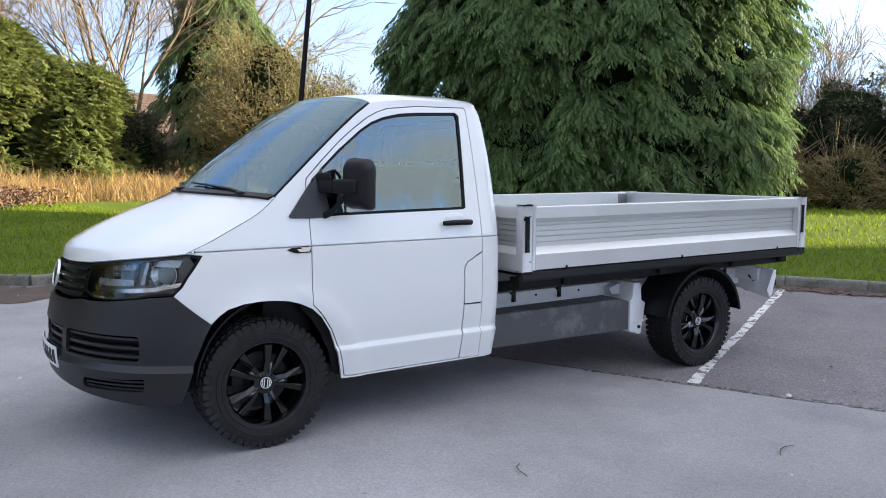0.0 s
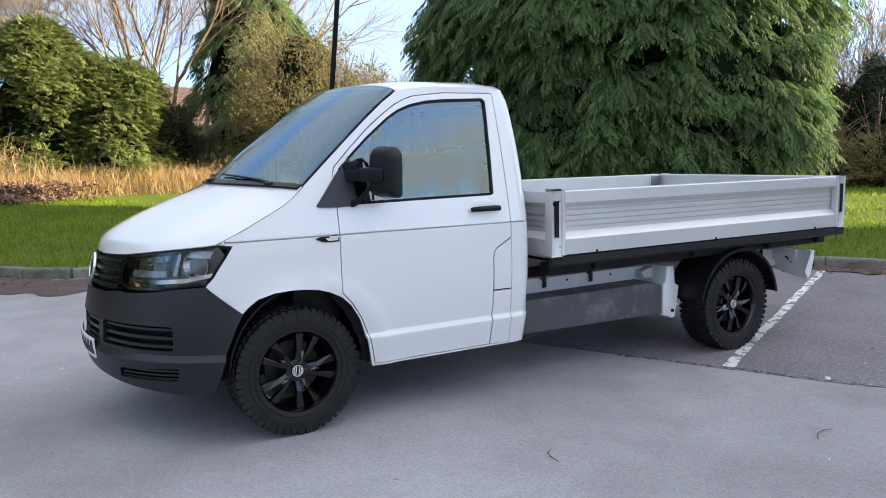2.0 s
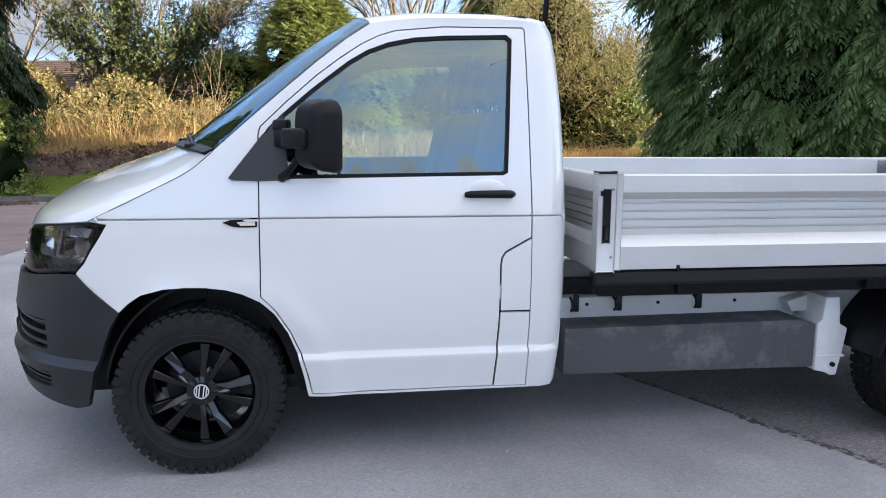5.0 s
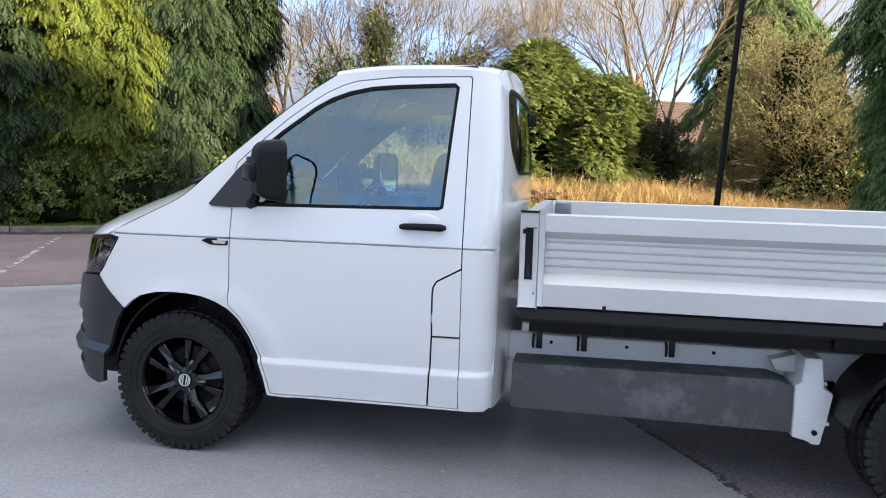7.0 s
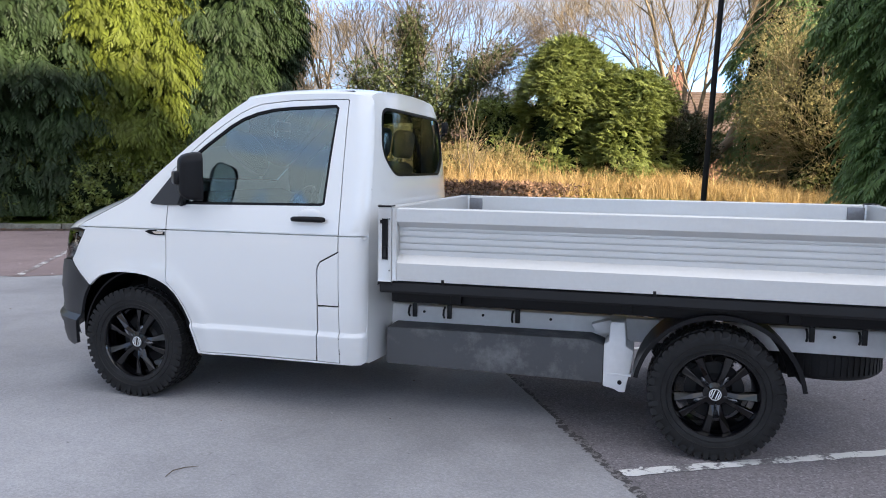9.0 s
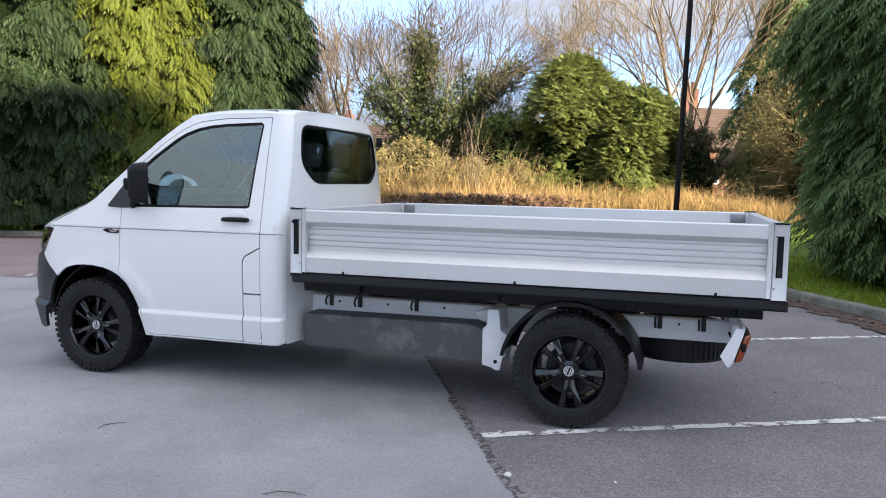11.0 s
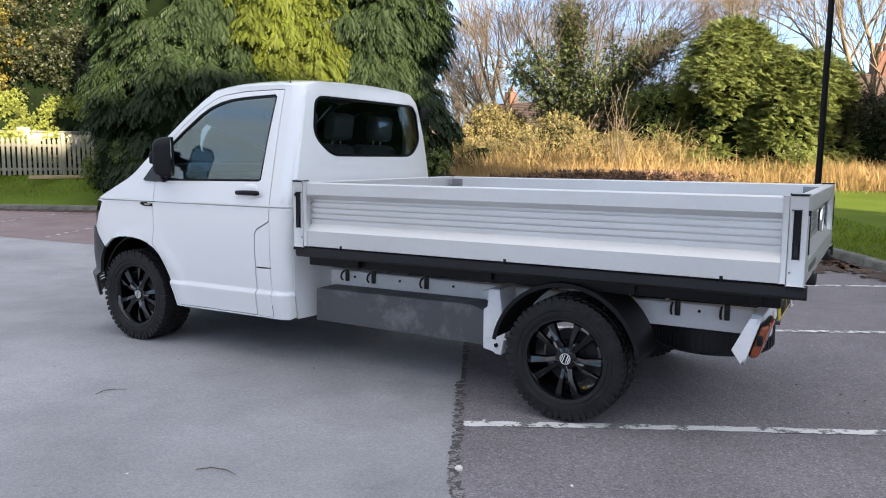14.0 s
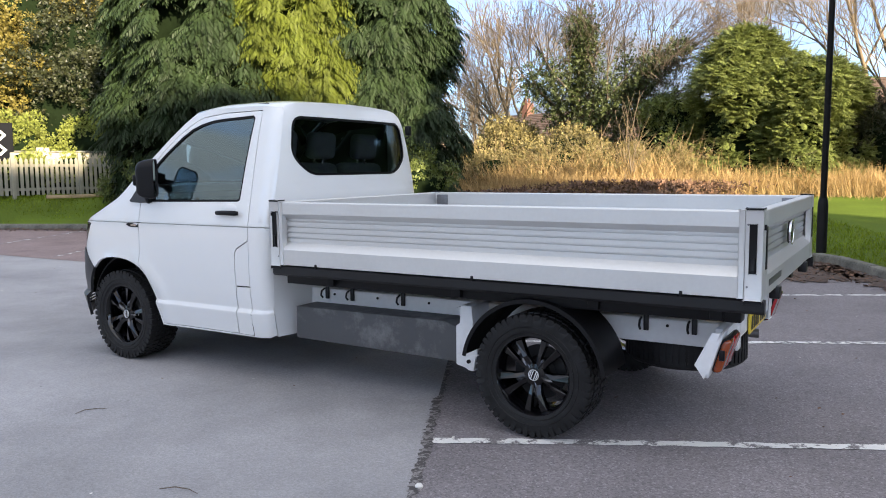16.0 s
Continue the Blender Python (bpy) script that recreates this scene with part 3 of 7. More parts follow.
tagged(mesh_object("asphalt_joint", ragged_strip(JOINT, -45, JOINT + 0.01, 9, 0.050, 0.004, 0.013, 3, 0.018), M_TAR, smooth=False), "cracked dark tar joint between two asphalt surfaces", "joint", kind="structure")
for i, tt in enumerate((-2.42, 0.0, 2.4, -4.82, -7.22)):
    tagged(mesh_object("bay_line", ragged_strip(JOINT + 0.03, tt, 7.22, tt, 0.078, 0.004, 0.008, 10 + i), M_LINE, smooth=False), "worn white painted parking line on asphalt", "road marking", "parking lines", "structure")
for i, (n0, t0, n1, t1) in enumerate(((-2.75, 5.0, -2.95, 11.2), (-5.2, 6.3, -5.3, 11.3), (-7.7, 7.5, -7.8, 12.2))):
    tagged(mesh_object("bay_line", ragged_strip(n0, t0, n1, t1, 0.085, 0.009, 0.007, 20 + i), M_LINE_OLD, smooth=False), "worn white painted parking line on asphalt", "road marking", "parking lines", "structure")

for i, (n0, t0, n1, t1, w) in enumerate(((1.70, 6.3, 1.66, 11.6, 0.85), (2.05, 4.75, 1.80, 6.5, 0.95), (3.6, 5.36, 2.0, 5.42, 0.75), (0.9, 12.45, -1.2, 12.50, 0.55), (-1.2, 12.45, -4.0, 11.95, 0.6), (-4.0, 11.95, -8.0, 12.35, 0.6), (-8, 12.35, -14, 13.2, 0.6), (7.08, -12, 7.08, 5.0, 0.40), (6.4, 5.52, 3.2, 5.52, 0.4), (7.2, 4.35, 4.3, 4.7, 1.9))):
    tagged(mesh_object("dirt_strip", ragged_strip(n0, t0, n1, t1, w, 0.0085 + 0.003 * (i % 2), 0.09 if w < 1 else 0.28, 40 + i, 0.10), M_DIRT, smooth=False), "brown soil and crumbs washed along the kerb", "dirt", "dirt strips", "structure")

tagged(mesh_object("far_bays", flat_bm([P(-0.8, 5.3), P(-2.75, 4.9), P(-7.7, 7.3), P(-16, 11.2), P(-16, 14.2), P(-8, 12.66), P(-4, 12.26), P(-1, 12.8), P(0.9, 12.8), P(1.6, 11.5), P(1.0, 8.0)], 0.0045), M_REDBAY), "worn reddish asphalt of further parking bays", "asphalt", kind="structure")

# the lawn's edge, point by point along the kerb
KERB_LINE = [P(7.35, -60), P(7.35, -20), P(7.35, 5.0), P(7.2, 5.5), P(6.6, 5.75), P(3.2, 5.75), P(2.5, 5.95), P(2.25, 6.6), P(2.15, 10.8), P(1.9, 12.0), P(1.0, 12.85),
             P(-1.0, 12.85), P(-4.0, 12.3), P(-8.0, 12.7), P(-11.5, 13.1), P(-20, 15.0), P(-45, 18)]


def lawn_height(x, y):
    n, t = NT(x, y)
    d = max(0.0, min(n - 7.35, 40.0)) if t < 6 else max(0.0, min(max(t - 6.0, n - 7.35), 40.0))
    high = 0.30 + 0.32 * max(0.0, min(1.0, (t - 7.0) / 8.0))
    if n < 2:
        d, high = max(0.0, min(t - 12.8, 40.0)), 0.30
    elif n < 5:
        high = 0.30 + (high - 0.30) * (n - 2) / 3
    rise = high * min(1.0, d / (10.0 if n >= 2 else 2.5)) + 0.01 * max(0.0, d - 9.0)
    if n < -6:
        e = max(0.0, min(1.0, (t - 12.9 - 0.05 * (-8 - n)) / 1.4)) * min(1.0, (-6 - n) / 2.0)
        rise += 0.58 * e * e * (3 - 2 * e)
    return 0.105 + rise * 0.75 + 0.03 * noise.noise(Vector((x * 0.35, y * 0.35, 0)))


def lawn():
    """The grass sheet behind the kerb, rising gently away from it."""
    edge = [(p[0], p[1]) for p in KERB_LINE]
    far = [P(-45, 130)[:2], P(30, 150)[:2], P(160, 90)[:2], P(160, -60)[:2]]
    poly = edge + far
    pts, edges = list(edge + far), []
    pts = resample(poly, 1.0)
    edges = [(i, (i + 1) % len(pts)) for i in range(len(pts))]
    for gx in range(-60, 150):
        for gy in range(-30, 110):
            x, y = gx * 1.1, gy * 1.1
            step = 1 if math.hypot(x, y - 8) < 32 else 5
            if (gx % step or gy % step):
                continue
            if inside((x, y), poly) and edge_gap((x, y), edge + far) > 0.4:
                pts.append((x + random.uniform(-.2, .2), y + random.uniform(-.2, .2)))
    vs, _, faces = geometry.delaunay_2d_cdt([Vector(p) for p in pts], edges, [], 0, 1e-6)[:3]
    bm = bmesh.new()
    made = [bm.verts.new((v.x, v.y, lawn_height(v.x, v.y))) for v in vs]
    for f in faces:
        c = sum((vs[i] for i in f), Vector((0, 0))) / len(f)
        if inside(c, poly):
            bm.faces.new([made[i] for i in f])
    for v in [v for v in bm.verts if not v.link_faces]:
        bm.verts.remove(v)
    bm.normal_update()
    if sum(f.normal.z for f in bm.faces) < 0:
        bmesh.ops.reverse_faces(bm, faces=list(bm.faces))
    return tagged(mesh_object("lawn", bm, M_LAWN, angle=80), "green mown lawn rising gently behind the kerb", "lawn", kind="structure")


lawn()
def lerp_tab(tab, v):
    """Piecewise linear table."""
    if v <= tab[0][0]:
        return tab[0][1]
    for (a, fa), (b, fb) in zip(tab, tab[1:]):
        if v <= b:
            return fa + (fb - fa) * (v - a) / (b - a)
    return tab[-1][1]


# half width of the cab against height, and how far the nose leans back with height
HALF = ((0.30, 0.885), (0.42, 0.908), (0.498, 0.924), (0.506, 0.923), (0.524, 0.908), (0.532, 0.908), (0.62, 0.922), (0.80, 0.932), (1.00, 0.930), (1.066, 0.9275), (1.0768, 0.927),
        (1.0774, 0.902), (1.0836, 0.902), (1.0842, 0.9255), (1.096, 0.9245), (1.18, 0.908), (1.25, 0.893), (1.50, 0.838), (1.70, 0.787), (1.81, 0.755), (1.86, 0.738))
LEAN_BACK = ((0.30, 0.05), (0.40, 0.02), (0.50, 0.0), (0.66, 0.0), (0.80, 0.03), (0.97, 0.075), (1.08, 0.12))
NOSE_X, NOSE_LEN, NOSE_HALF = -0.905, 0.64, 0.93
STRAIGHT = NOSE_X + NOSE_LEN
CORNER, CORNER_IN = 0.090, 0.078
CORNER_COLS = (1.385, 1.40, 1.415, 1.43, 1.445, 1.458, 1.47, 1.48, 1.488, 1.494, 1.499, 1.503)


def plan_table():
    """Arc length table of the rounded nose in plan: p runs from the straight side to the middle of the nose."""
    rows, length, last = [], 0.0, (STRAIGHT, NOSE_HALF)
    for i in range(401):
        a = math.pi / 2 * i / 400
        q = (STRAIGHT - NOSE_LEN * math.sin(a), NOSE_HALF * math.cos(a))
        length += math.dist(q, last)
        rows.append((STRAIGHT - length, q))
        last = q
    return rows


PLAN = plan_table()
P_MID = PLAN[-1][0]


def back_x(z):
    """How far back the cab reaches at a height."""
    return lerp_tab(((0.30, 1.486), (0.352, 1.488), (0.50, 1.497), (0.75, 1.506), (1.34, 1.506), (1.55, 1.500), (1.75, 1.487), (1.84, 1.474), (1.868, 1.455), (1.93, 1.450)), z)


def skin(p, z, out=0.0):
    """A point of the cab's left side or nose: p is x along the straight side and arc length round the nose."""
    w = lerp_tab(HALF, z)
    if -0.5 < p < 0.75 and z < 1.05:
        w += 0.013 * math.exp(-((math.hypot(p - 0.055, z - 0.375) - 0.455) / 0.042) ** 2)
    start = back_x(z) - CORNER
    if p > start:
        f = min(1.0, (p - start) / CORNER)
        w -= CORNER_IN * (1 - math.sqrt(max(0.0, 1 - (f * 0.985) ** 2)))
    if p >= STRAIGHT:
        return (p, -w - out, z)
    k = (STRAIGHT - p) / (STRAIGHT - P_MID) * 400
    i = min(max(int(k), 0), 399)
    lo, hi = 0, 400
    while hi - lo > 1:
        m = (lo + hi) // 2
        if PLAN[m][0] > p:
            lo = m
        else:
            hi = m
    (pa, a), (pb, b) = PLAN[lo], PLAN[hi]
    f = 0 if pa == pb else (pa - p) / (pa - pb)
    x, y = a[0] + (b[0] - a[0]) * f, a[1] + (b[1] - a[1]) * f
    front = (STRAIGHT - x) / NOSE_LEN
    nx, ny = -front / NOSE_LEN, (y / NOSE_HALF) / NOSE_HALF
    d = math.hypot(nx, ny)
    x += lerp_tab(LEAN_BACK, z) * front ** 0.8
    return (x + nx / d * out, -(y * w / NOSE_HALF + ny / d * out), z)


# ---- the truck ----
def skin_out(o):
    return lambda u, v: skin(u, v, o)


truck = thing("pickup_truck", "white single-cab dropside pickup truck with black alloy wheels, parked on asphalt", "truck")
ARCH = [(-0.288, 0.722), (-0.250, 0.757), (-0.204, 0.788), (-0.12, 0.810), (-0.034, 0.815), (0.04, 0.812), (0.115, 0.802), (0.18, 0.782), (0.246, 0.748),
        (0.300, 0.697), (0.351, 0.616), (0.388, 0.52), (0.410, 0.43), (0.424, 0.352), (0.428, 0.337)]
PILLAR = [(0.70, 1.852), (0.60, 1.785), (0.478, 1.688), (0.346, 1.575), (0.235, 1.478), (0.078, 1.338)]
SHUT = [(0.078, 1.338), (0.040, 1.305), (0.0, 1.272), (-0.055, 1.238), (-0.12, 1.205), (-0.19, 1.170), (-0.30, 1.122), (-0.43, 1.074)]
ROOFSIDE = [(1.455, 1.868), (1.445, 1.870), (1.43, 1.872), (1.41, 1.874), (1.38, 1.877), (1.34, 1.880), (1.26, 1.884), (0.98, 1.882), (0.82, 1.870), (0.70, 1.852)]
LAMP_EDGE = [(-0.43, 1.074), (-0.335, 1.062), (-0.372, 1.005), (-0.408, 0.955), (-0.435, 0.91), (-0.475, 0.868)]
BODY = ARCH + [(1.46, 0.337), (1.488, 0.352), (1.497, 0.50), (1.506, 0.75), (1.507, 1.05), (1.506, 1.34), (1.500, 1.55), (1.487, 1.75), (1.474, 1.84)] + ROOFSIDE + PILLAR[1:] + SHUT[1:] + LAMP_EDGE[1:]
DOOR = [(0.248, 1.20), (0.247, 0.90), (0.246, 0.770), (0.300, 0.712), (0.357, 0.622), (0.400, 0.52), (0.424, 0.43), (0.440, 0.347), (1.203, 0.348), (1.214, 0.52),
        (1.221, 0.678), (1.220, 0.874), (1.224, 0.905), (1.240, 0.930), (1.350, 0.990), (1.350, 1.247), (1.348, 1.60), (1.346, 1.842), (1.336, 1.853), (1.00, 1.849), (0.80, 1.828), (0.735, 1.807),
        (0.662, 1.771), (0.571, 1.710), (0.481, 1.642), (0.360, 1.535), (0.256, 1.435), (0.248, 1.405)]
OPENING = DOOR[:8] + [(1.203, 0.346), (1.346, 0.344), (1.351, 0.68)] + DOOR[15:]
WINDOW = [(0.300, 1.243), (0.318, 1.360), (0.350, 1.475), (0.468, 1.577), (0.616, 1.690), (0.690, 1.734), (0.775, 1.766), (0.88, 1.788), (1.00, 1.798), (1.262, 1.808), (1.276, 1.796), (1.262, 1.60), (1.240, 1.262), (1.228, 1.256)]
ROWS_Z = (0.484, 0.498, 0.506, 0.524, 0.532, 0.546, 1.056, 1.066, 1.0768, 1.0774, 1.0836, 1.0842, 1.096, 1.106)

for side, mirrored in (("left", False), ("right", True)):
    body = part("side_panel", sheet_bm(BODY, skin, 0.05, holes=[OPENING], rows=ROWS_Z, mirror=mirrored, cols=CORNER_COLS), M_PAINT, truck)
    thicken(body, 0.018)
    door = part("door", sheet_bm(shrink(DOOR, 0.0052), skin, 0.045, holes=[shrink(WINDOW, -0.012)], rows=ROWS_Z, mirror=mirrored), M_PAINT, truck)
    thicken(door, 0.016)
    seal = part("window_seal", sheet_bm(shrink(WINDOW, -0.013), skin_out(-0.004), 0.05, holes=[shrink(WINDOW, 0.003)], mirror=mirrored), M_SEAL, door, "black rubber window seal")
    thicken(seal, 0.014)
    pane = part("window_pane", sheet_bm(shrink(WINDOW, 0.001), skin_out(-0.012), 0.07, mirror=mirrored), G_SIDE, door, "clear side window glass")
    pane.visible_shadow = False
    flap = part("fuel_flap", sheet_bm(shrink([(1.350, 0.681), (1.350, 0.990), (1.240, 0.930), (1.224, 0.905), (1.220, 0.874), (1.221, 0.681)], 0.003), skin, 0.045, mirror=mirrored), M_PAINT, truck)
    thicken(flap, 0.016)
    lower = part("fuel_panel", sheet_bm(shrink([(1.203, 0.347), (1.345, 0.345), (1.350, 0.677), (1.221, 0.677), (1.214, 0.52)], 0.003), skin, 0.045, rows=ROWS_Z[:6], mirror=mirrored), M_PAINT, truck)
    thicken(lower, 0.016)
    # black sheet added behind the panel gaps so they read as shade
    inner = part("door_frame", sheet_bm([(u, max(v, 0.353)) for u, v in shrink(OPENING, -0.05)], skin_out(-0.035), 0.09, holes=[shrink(WINDOW, 0.0)], mirror=mirrored), M_SEAL, truck, "black sheet behind the shut lines that keeps the gaps dark")
    tri = part("mirror_base", sheet_bm([(0.137, 1.236), (0.150, 1.228), (0.246, 1.224), (0.37, 1.228), (0.352, 1.40), (0.348, 1.488), (0.262, 1.395)], skin_out(0.004), 0.04, mirror=mirrored), M_PLASTIC, truck, "black triangular mirror mount")
    thicken(tri, 0.02, 0.0)
    sgn = 1 if mirrored else -1
    # long body hugging handle in its shallow cup
    bm = bmesh.new()
    add_tube(bm, [(1.070, sgn * 0.928, 1.168), (1.085, sgn * 0.944, 1.170), (1.13, sgn * 0.949, 1.171), (1.22, sgn * 0.949, 1.171), (1.252, sgn * 0.944, 1.170), (1.266, sgn * 0.928, 1.169)], [0.012, 0.015, 0.016, 0.017, 0.017, 0.012], 10)
    part("door_handle", bm, M_BLACK, door, "black bar door handle")
    cup = bmesh.new()
    bmesh.ops.create_uvsphere(cup, u_segments=20, v_segments=10, radius=1, matrix=Matrix.Translation((1.165, sgn * 0.900, 1.175)) @ Matrix.Diagonal((0.085, 0.013, 0.055, 1)))
    part("handle_cup", cup, M_PAINT, door)
    # side marker badge
    badge = part("side_badge", sheet_bm([(0.112, 1.066), (0.140, 1.076), (0.243, 1.078), (0.243, 1.048), (0.175, 1.046), (0.150, 1.050)], skin_out(0.003), 0.03, mirror=mirrored), M_SEAL, truck, "black wing badge with chrome insert")
    thicken(badge, 0.008, 0.0)
    insert = part("badge_insert", sheet_bm([(0.165, 1.068), (0.236, 1.071), (0.236, 1.054), (0.180, 1.054)], skin_out(0.009), 0.03, mirror=mirrored), M_CHROME, badge)
    thicken(insert, 0.003, 0.0)

# hood, windscreen and roof
FRONT_EDGE = [(-0.43, 1.074), (-0.55, 1.064), (-0.69, 1.052), (-0.85, 1.036), (-0.95, 1.024), (-1.05, 1.014), (-1.20, 1.004), (-1.36, 0.998), (P_MID, 0.996)]


def front_edge(s):
    q = along([(a, b, 0) for a, b in FRONT_EDGE], 1 - s)
    return skin(q.x, q.y)


SHUT3 = smooth_curve([skin(*q) for q in SHUT])
PIL3 = smooth_curve([skin(*q) for q in PILLAR])
ROOF3 = smooth_curve([skin(*q) for q in ROOFSIDE])


def crown(a, mid, power=2.4, xpow=2.0):
    """A cross curve from the middle point (s=0) to the edge point a (s=1)."""
    a, mid = Vector(a), Vector(mid)

    def f(s):
        return (mid.x + (a.x - mid.x) * s ** xpow, a.y * s, a.z + (mid.z - a.z) * (1 - s ** power) ** (1 / 1.6))
    return f


COWL = crown(SHUT3[0], (-0.165, 0, 1.352), 2.0)
HOOD_MID = smooth_curve([front_edge(0), (-0.80, 0, 1.070), (-0.70, 0, 1.140), (-0.55, 0, 1.215), (-0.35, 0, 1.290), (-0.165, 0, 1.352)])
hood = part("hood", coons_bm(front_edge, COWL, lambda u: along(HOOD_MID, u), lambda u: along(list(reversed(SHUT3)), u), 22, 22), M_PAINT, truck, "long sloping white hood")
thicken(hood, 0.02)
# dark tube on the seam, in place of the shade inside a hood gap
for sg in (1, -1):
    part("hood_seal", tube_bm([(q.x, sg * q.y, q.z + 0.0003) for q in SHUT3], 0.0016, 6), M_SEAL, truck, "thin dark line standing for the shaded hood gap")
TOPEDGE = crown(PIL3[0], (0.615, 0, 1.918), 2.6)
SCREEN_LOW = crown(Vector(SHUT3[0]) + Vector((0.004, 0.012, 0.004)), (-0.145, 0, 1.365), 2.0)
MIDSCREEN = smooth_curve([(-0.145, 0, 1.365), (0.12, 0, 1.575), (0.37, 0, 1.762), (0.615, 0, 1.918)])
PIL_UP = list(reversed(PIL3))
PIL_IN = [Vector(q) + Vector((0.004, 0.012, 0.004)) for q in PIL_UP]
screen = part("windscreen", coons_bm(SCREEN_LOW, crown(PIL_IN[-1], (0.612, 0, 1.915), 2.6), lambda u: along(MIDSCREEN, u), lambda u: along(PIL_IN, u), 18, 18), G_SCREEN, truck, "large raked windscreen")
screen.visible_shadow = False
band = [(q + Vector((0.0, 0.0, 0.003))) for q in (Vector(SCREEN_LOW(s)) for s in [i / 20 for i in range(21)])]
bm = bmesh.new()
for row in (band,):
    full = [Vector((q.x, -q.y, q.z)) for q in reversed(row)] + row[1:]
    a = [bm.verts.new(q) for q in full]
    b = [bm.verts.new(q + Vector((-0.040, 0, -0.016))) for q in full]
    for i in range(len(a) - 1):
        bm.faces.new((a[i], b[i], b[i + 1], a[i + 1]))
thicken(part("cowl_panel", bm, M_BLACK, truck, "black cowl below the windscreen"), 0.012, 0.0)
for sg in (1, -1):
    bm = bmesh.new()
    a = [bm.verts.new(Vector((q.x - 0.002, sg * q.y, q.z + 0.003))) for q in PIL_IN]
    b = [bm.verts.new(Vector((q.x - 0.006, sg * (q.y + 0.009), q.z + 0.005))) for q in PIL_IN]
    for i in range(len(a) - 1):
        bm.faces.new((a[i], a[i + 1], b[i + 1], b[i]) if sg > 0 else (a[i], b[i], b[i + 1], a[i + 1]))
    part("windscreen_seal", bm, M_SEAL, truck)
TAIL = crown(ROOF3[0], (1.478, 0, 1.925), 3.2)
ROOF_MID = smooth_curve([(0.615, 0, 1.918), (0.80, 0, 1.943), (1.05, 0, 1.952), (1.30, 0, 1.946), (1.478, 0, 1.925)])
roof = part("roof", coons_bm(crown(PIL3[0], (0.615, 0, 1.918), 2.6), TAIL, lambda u: along(ROOF_MID, u), lambda u: along(list(reversed(ROOF3)), u), 18, 24), M_PAINT, truck)
thicken(roof, 0.02)

# back wall with its window
def back_wall(y, z):
    w = lerp_tab(HALF, min(z, 1.86)) if z < 1.86 else 0.74
    f = min(1.0, abs(y) / (w - 0.060))
    crease = 0.012 * math.exp(-((z - 1.335) / 0.018) ** 2) * (1 if abs(y) < 0.66 else 0)
    return (back_x(z) + 0.045 * (1 - f ** 4) - crease * 0.6, y, z)


BACK = [(-0.880, 0.34), (0.880, 0.34), (0.920, 0.52), (0.931, 0.80), (0.929, 1.06), (0.893, 1.25), (0.838, 1.50), (0.787, 1.70), (0.755, 1.81), (0.733, 1.872), (0.66, 1.900), (0.55, 1.912), (0.30, 1.922),
        (0, 1.926), (-0.30, 1.922), (-0.55, 1.912), (-0.66, 1.900), (-0.733, 1.872), (-0.755, 1.81), (-0.787, 1.70), (-0.838, 1.50), (-0.893, 1.25), (-0.929, 1.06), (-0.931, 0.80), (-0.920, 0.52)]
BACK = [(y - math.copysign(0.060, y) if y else y, z) for y, z in BACK]
REARWIN = rounded([(-0.630, 1.812), (0.630, 1.812), (0.676, 1.545), (0.510, 1.416), (-0.510, 1.416), (-0.676, 1.545)], 0.085, 6)
back_ob = part("back_wall", sheet_bm(BACK, back_wall, 0.045, holes=[REARWIN], rows=(1.30, 1.335, 1.37), outward=(1, 0, 0)), M_PAINT, truck, "white cab back wall with a dark window")
thicken(back_ob, 0.02)
seal = part("rear_window_seal", sheet_bm(shrink(REARWIN, -0.004), lambda y, z: Vector(back_wall(y, z)) + Vector((0.002, 0, 0)), 0.06, holes=[shrink(REARWIN, 0.012)], outward=(1, 0, 0)), M_SEAL, back_ob)
thicken(seal, 0.012)
pane = part("rear_window", sheet_bm(shrink(REARWIN, 0.008), lambda y, z: Vector(back_wall(y, z)) + Vector((-0.008, 0, 0)), 0.08, outward=(1, 0, 0)), G_REAR, back_ob, "dark tinted rear window")
# small work lamp at the back edge
bm = box_bm(1.50, 1.545, 0.715, 0.755, 1.72, 1.80, 0.008)
add_tube(bm, [(1.49, 0.74, 1.70), (1.52, 0.742, 1.71), (1.525, 0.735, 1.74)], 0.007)
part("work_lamp", bm, M_BLACK, truck, "small black work lamp")
# cab floor and bulkhead, dark
part("cab_floor", box_bm(0.30, 1.48, -0.84, 0.84, 0.36, 0.42, 0.01), M_BLACK, truck)
part("inner_wheel_wall", box_bm(-0.62, 0.40, -0.60, 0.60, 0.30, 0.80, 0.02), M_BLACK, truck)


def both_sides(make):
    """A mesh of the left half and its mirror image, welded in the middle."""
    bm = make(False)
    merge(bm, make(True))
    bmesh.ops.remove_doubles(bm, verts=list(bm.verts), dist=0.0008)
    return bm


# front bumper with its vents
def bumper_skin(u, v):
    return skin(u, v, 0.008 + 0.018 * max(0.0, min(1.0, (0.525 - v) / 0.02)))


BUMPER = [(-0.288, 0.722), (-0.475, 0.868), (-0.60, 0.860), (-0.80, 0.836), (-0.96, 0.826), (-1.06, 0.828), (-1.20, 0.812), (P_MID, 0.802), (P_MID, 0.40), (-1.30, 0.378), (-0.95, 0.346), (-0.66, 0.326),
          (-0.50, 0.318), (-0.44, 0.335), (-0.405, 0.42), (-0.375, 0.52), (-0.345, 0.60), (-0.318, 0.668)]
VENT_SIDE = rounded([(-0.63, 0.672), (-1.15, 0.672), (-1.17, 0.545), (-0.63, 0.545)], 0.02)
VENT_MID = [(-1.20, 0.672), (P_MID + 0.0015, 0.672), (P_MID + 0.0015, 0.545), (-1.22, 0.545)]
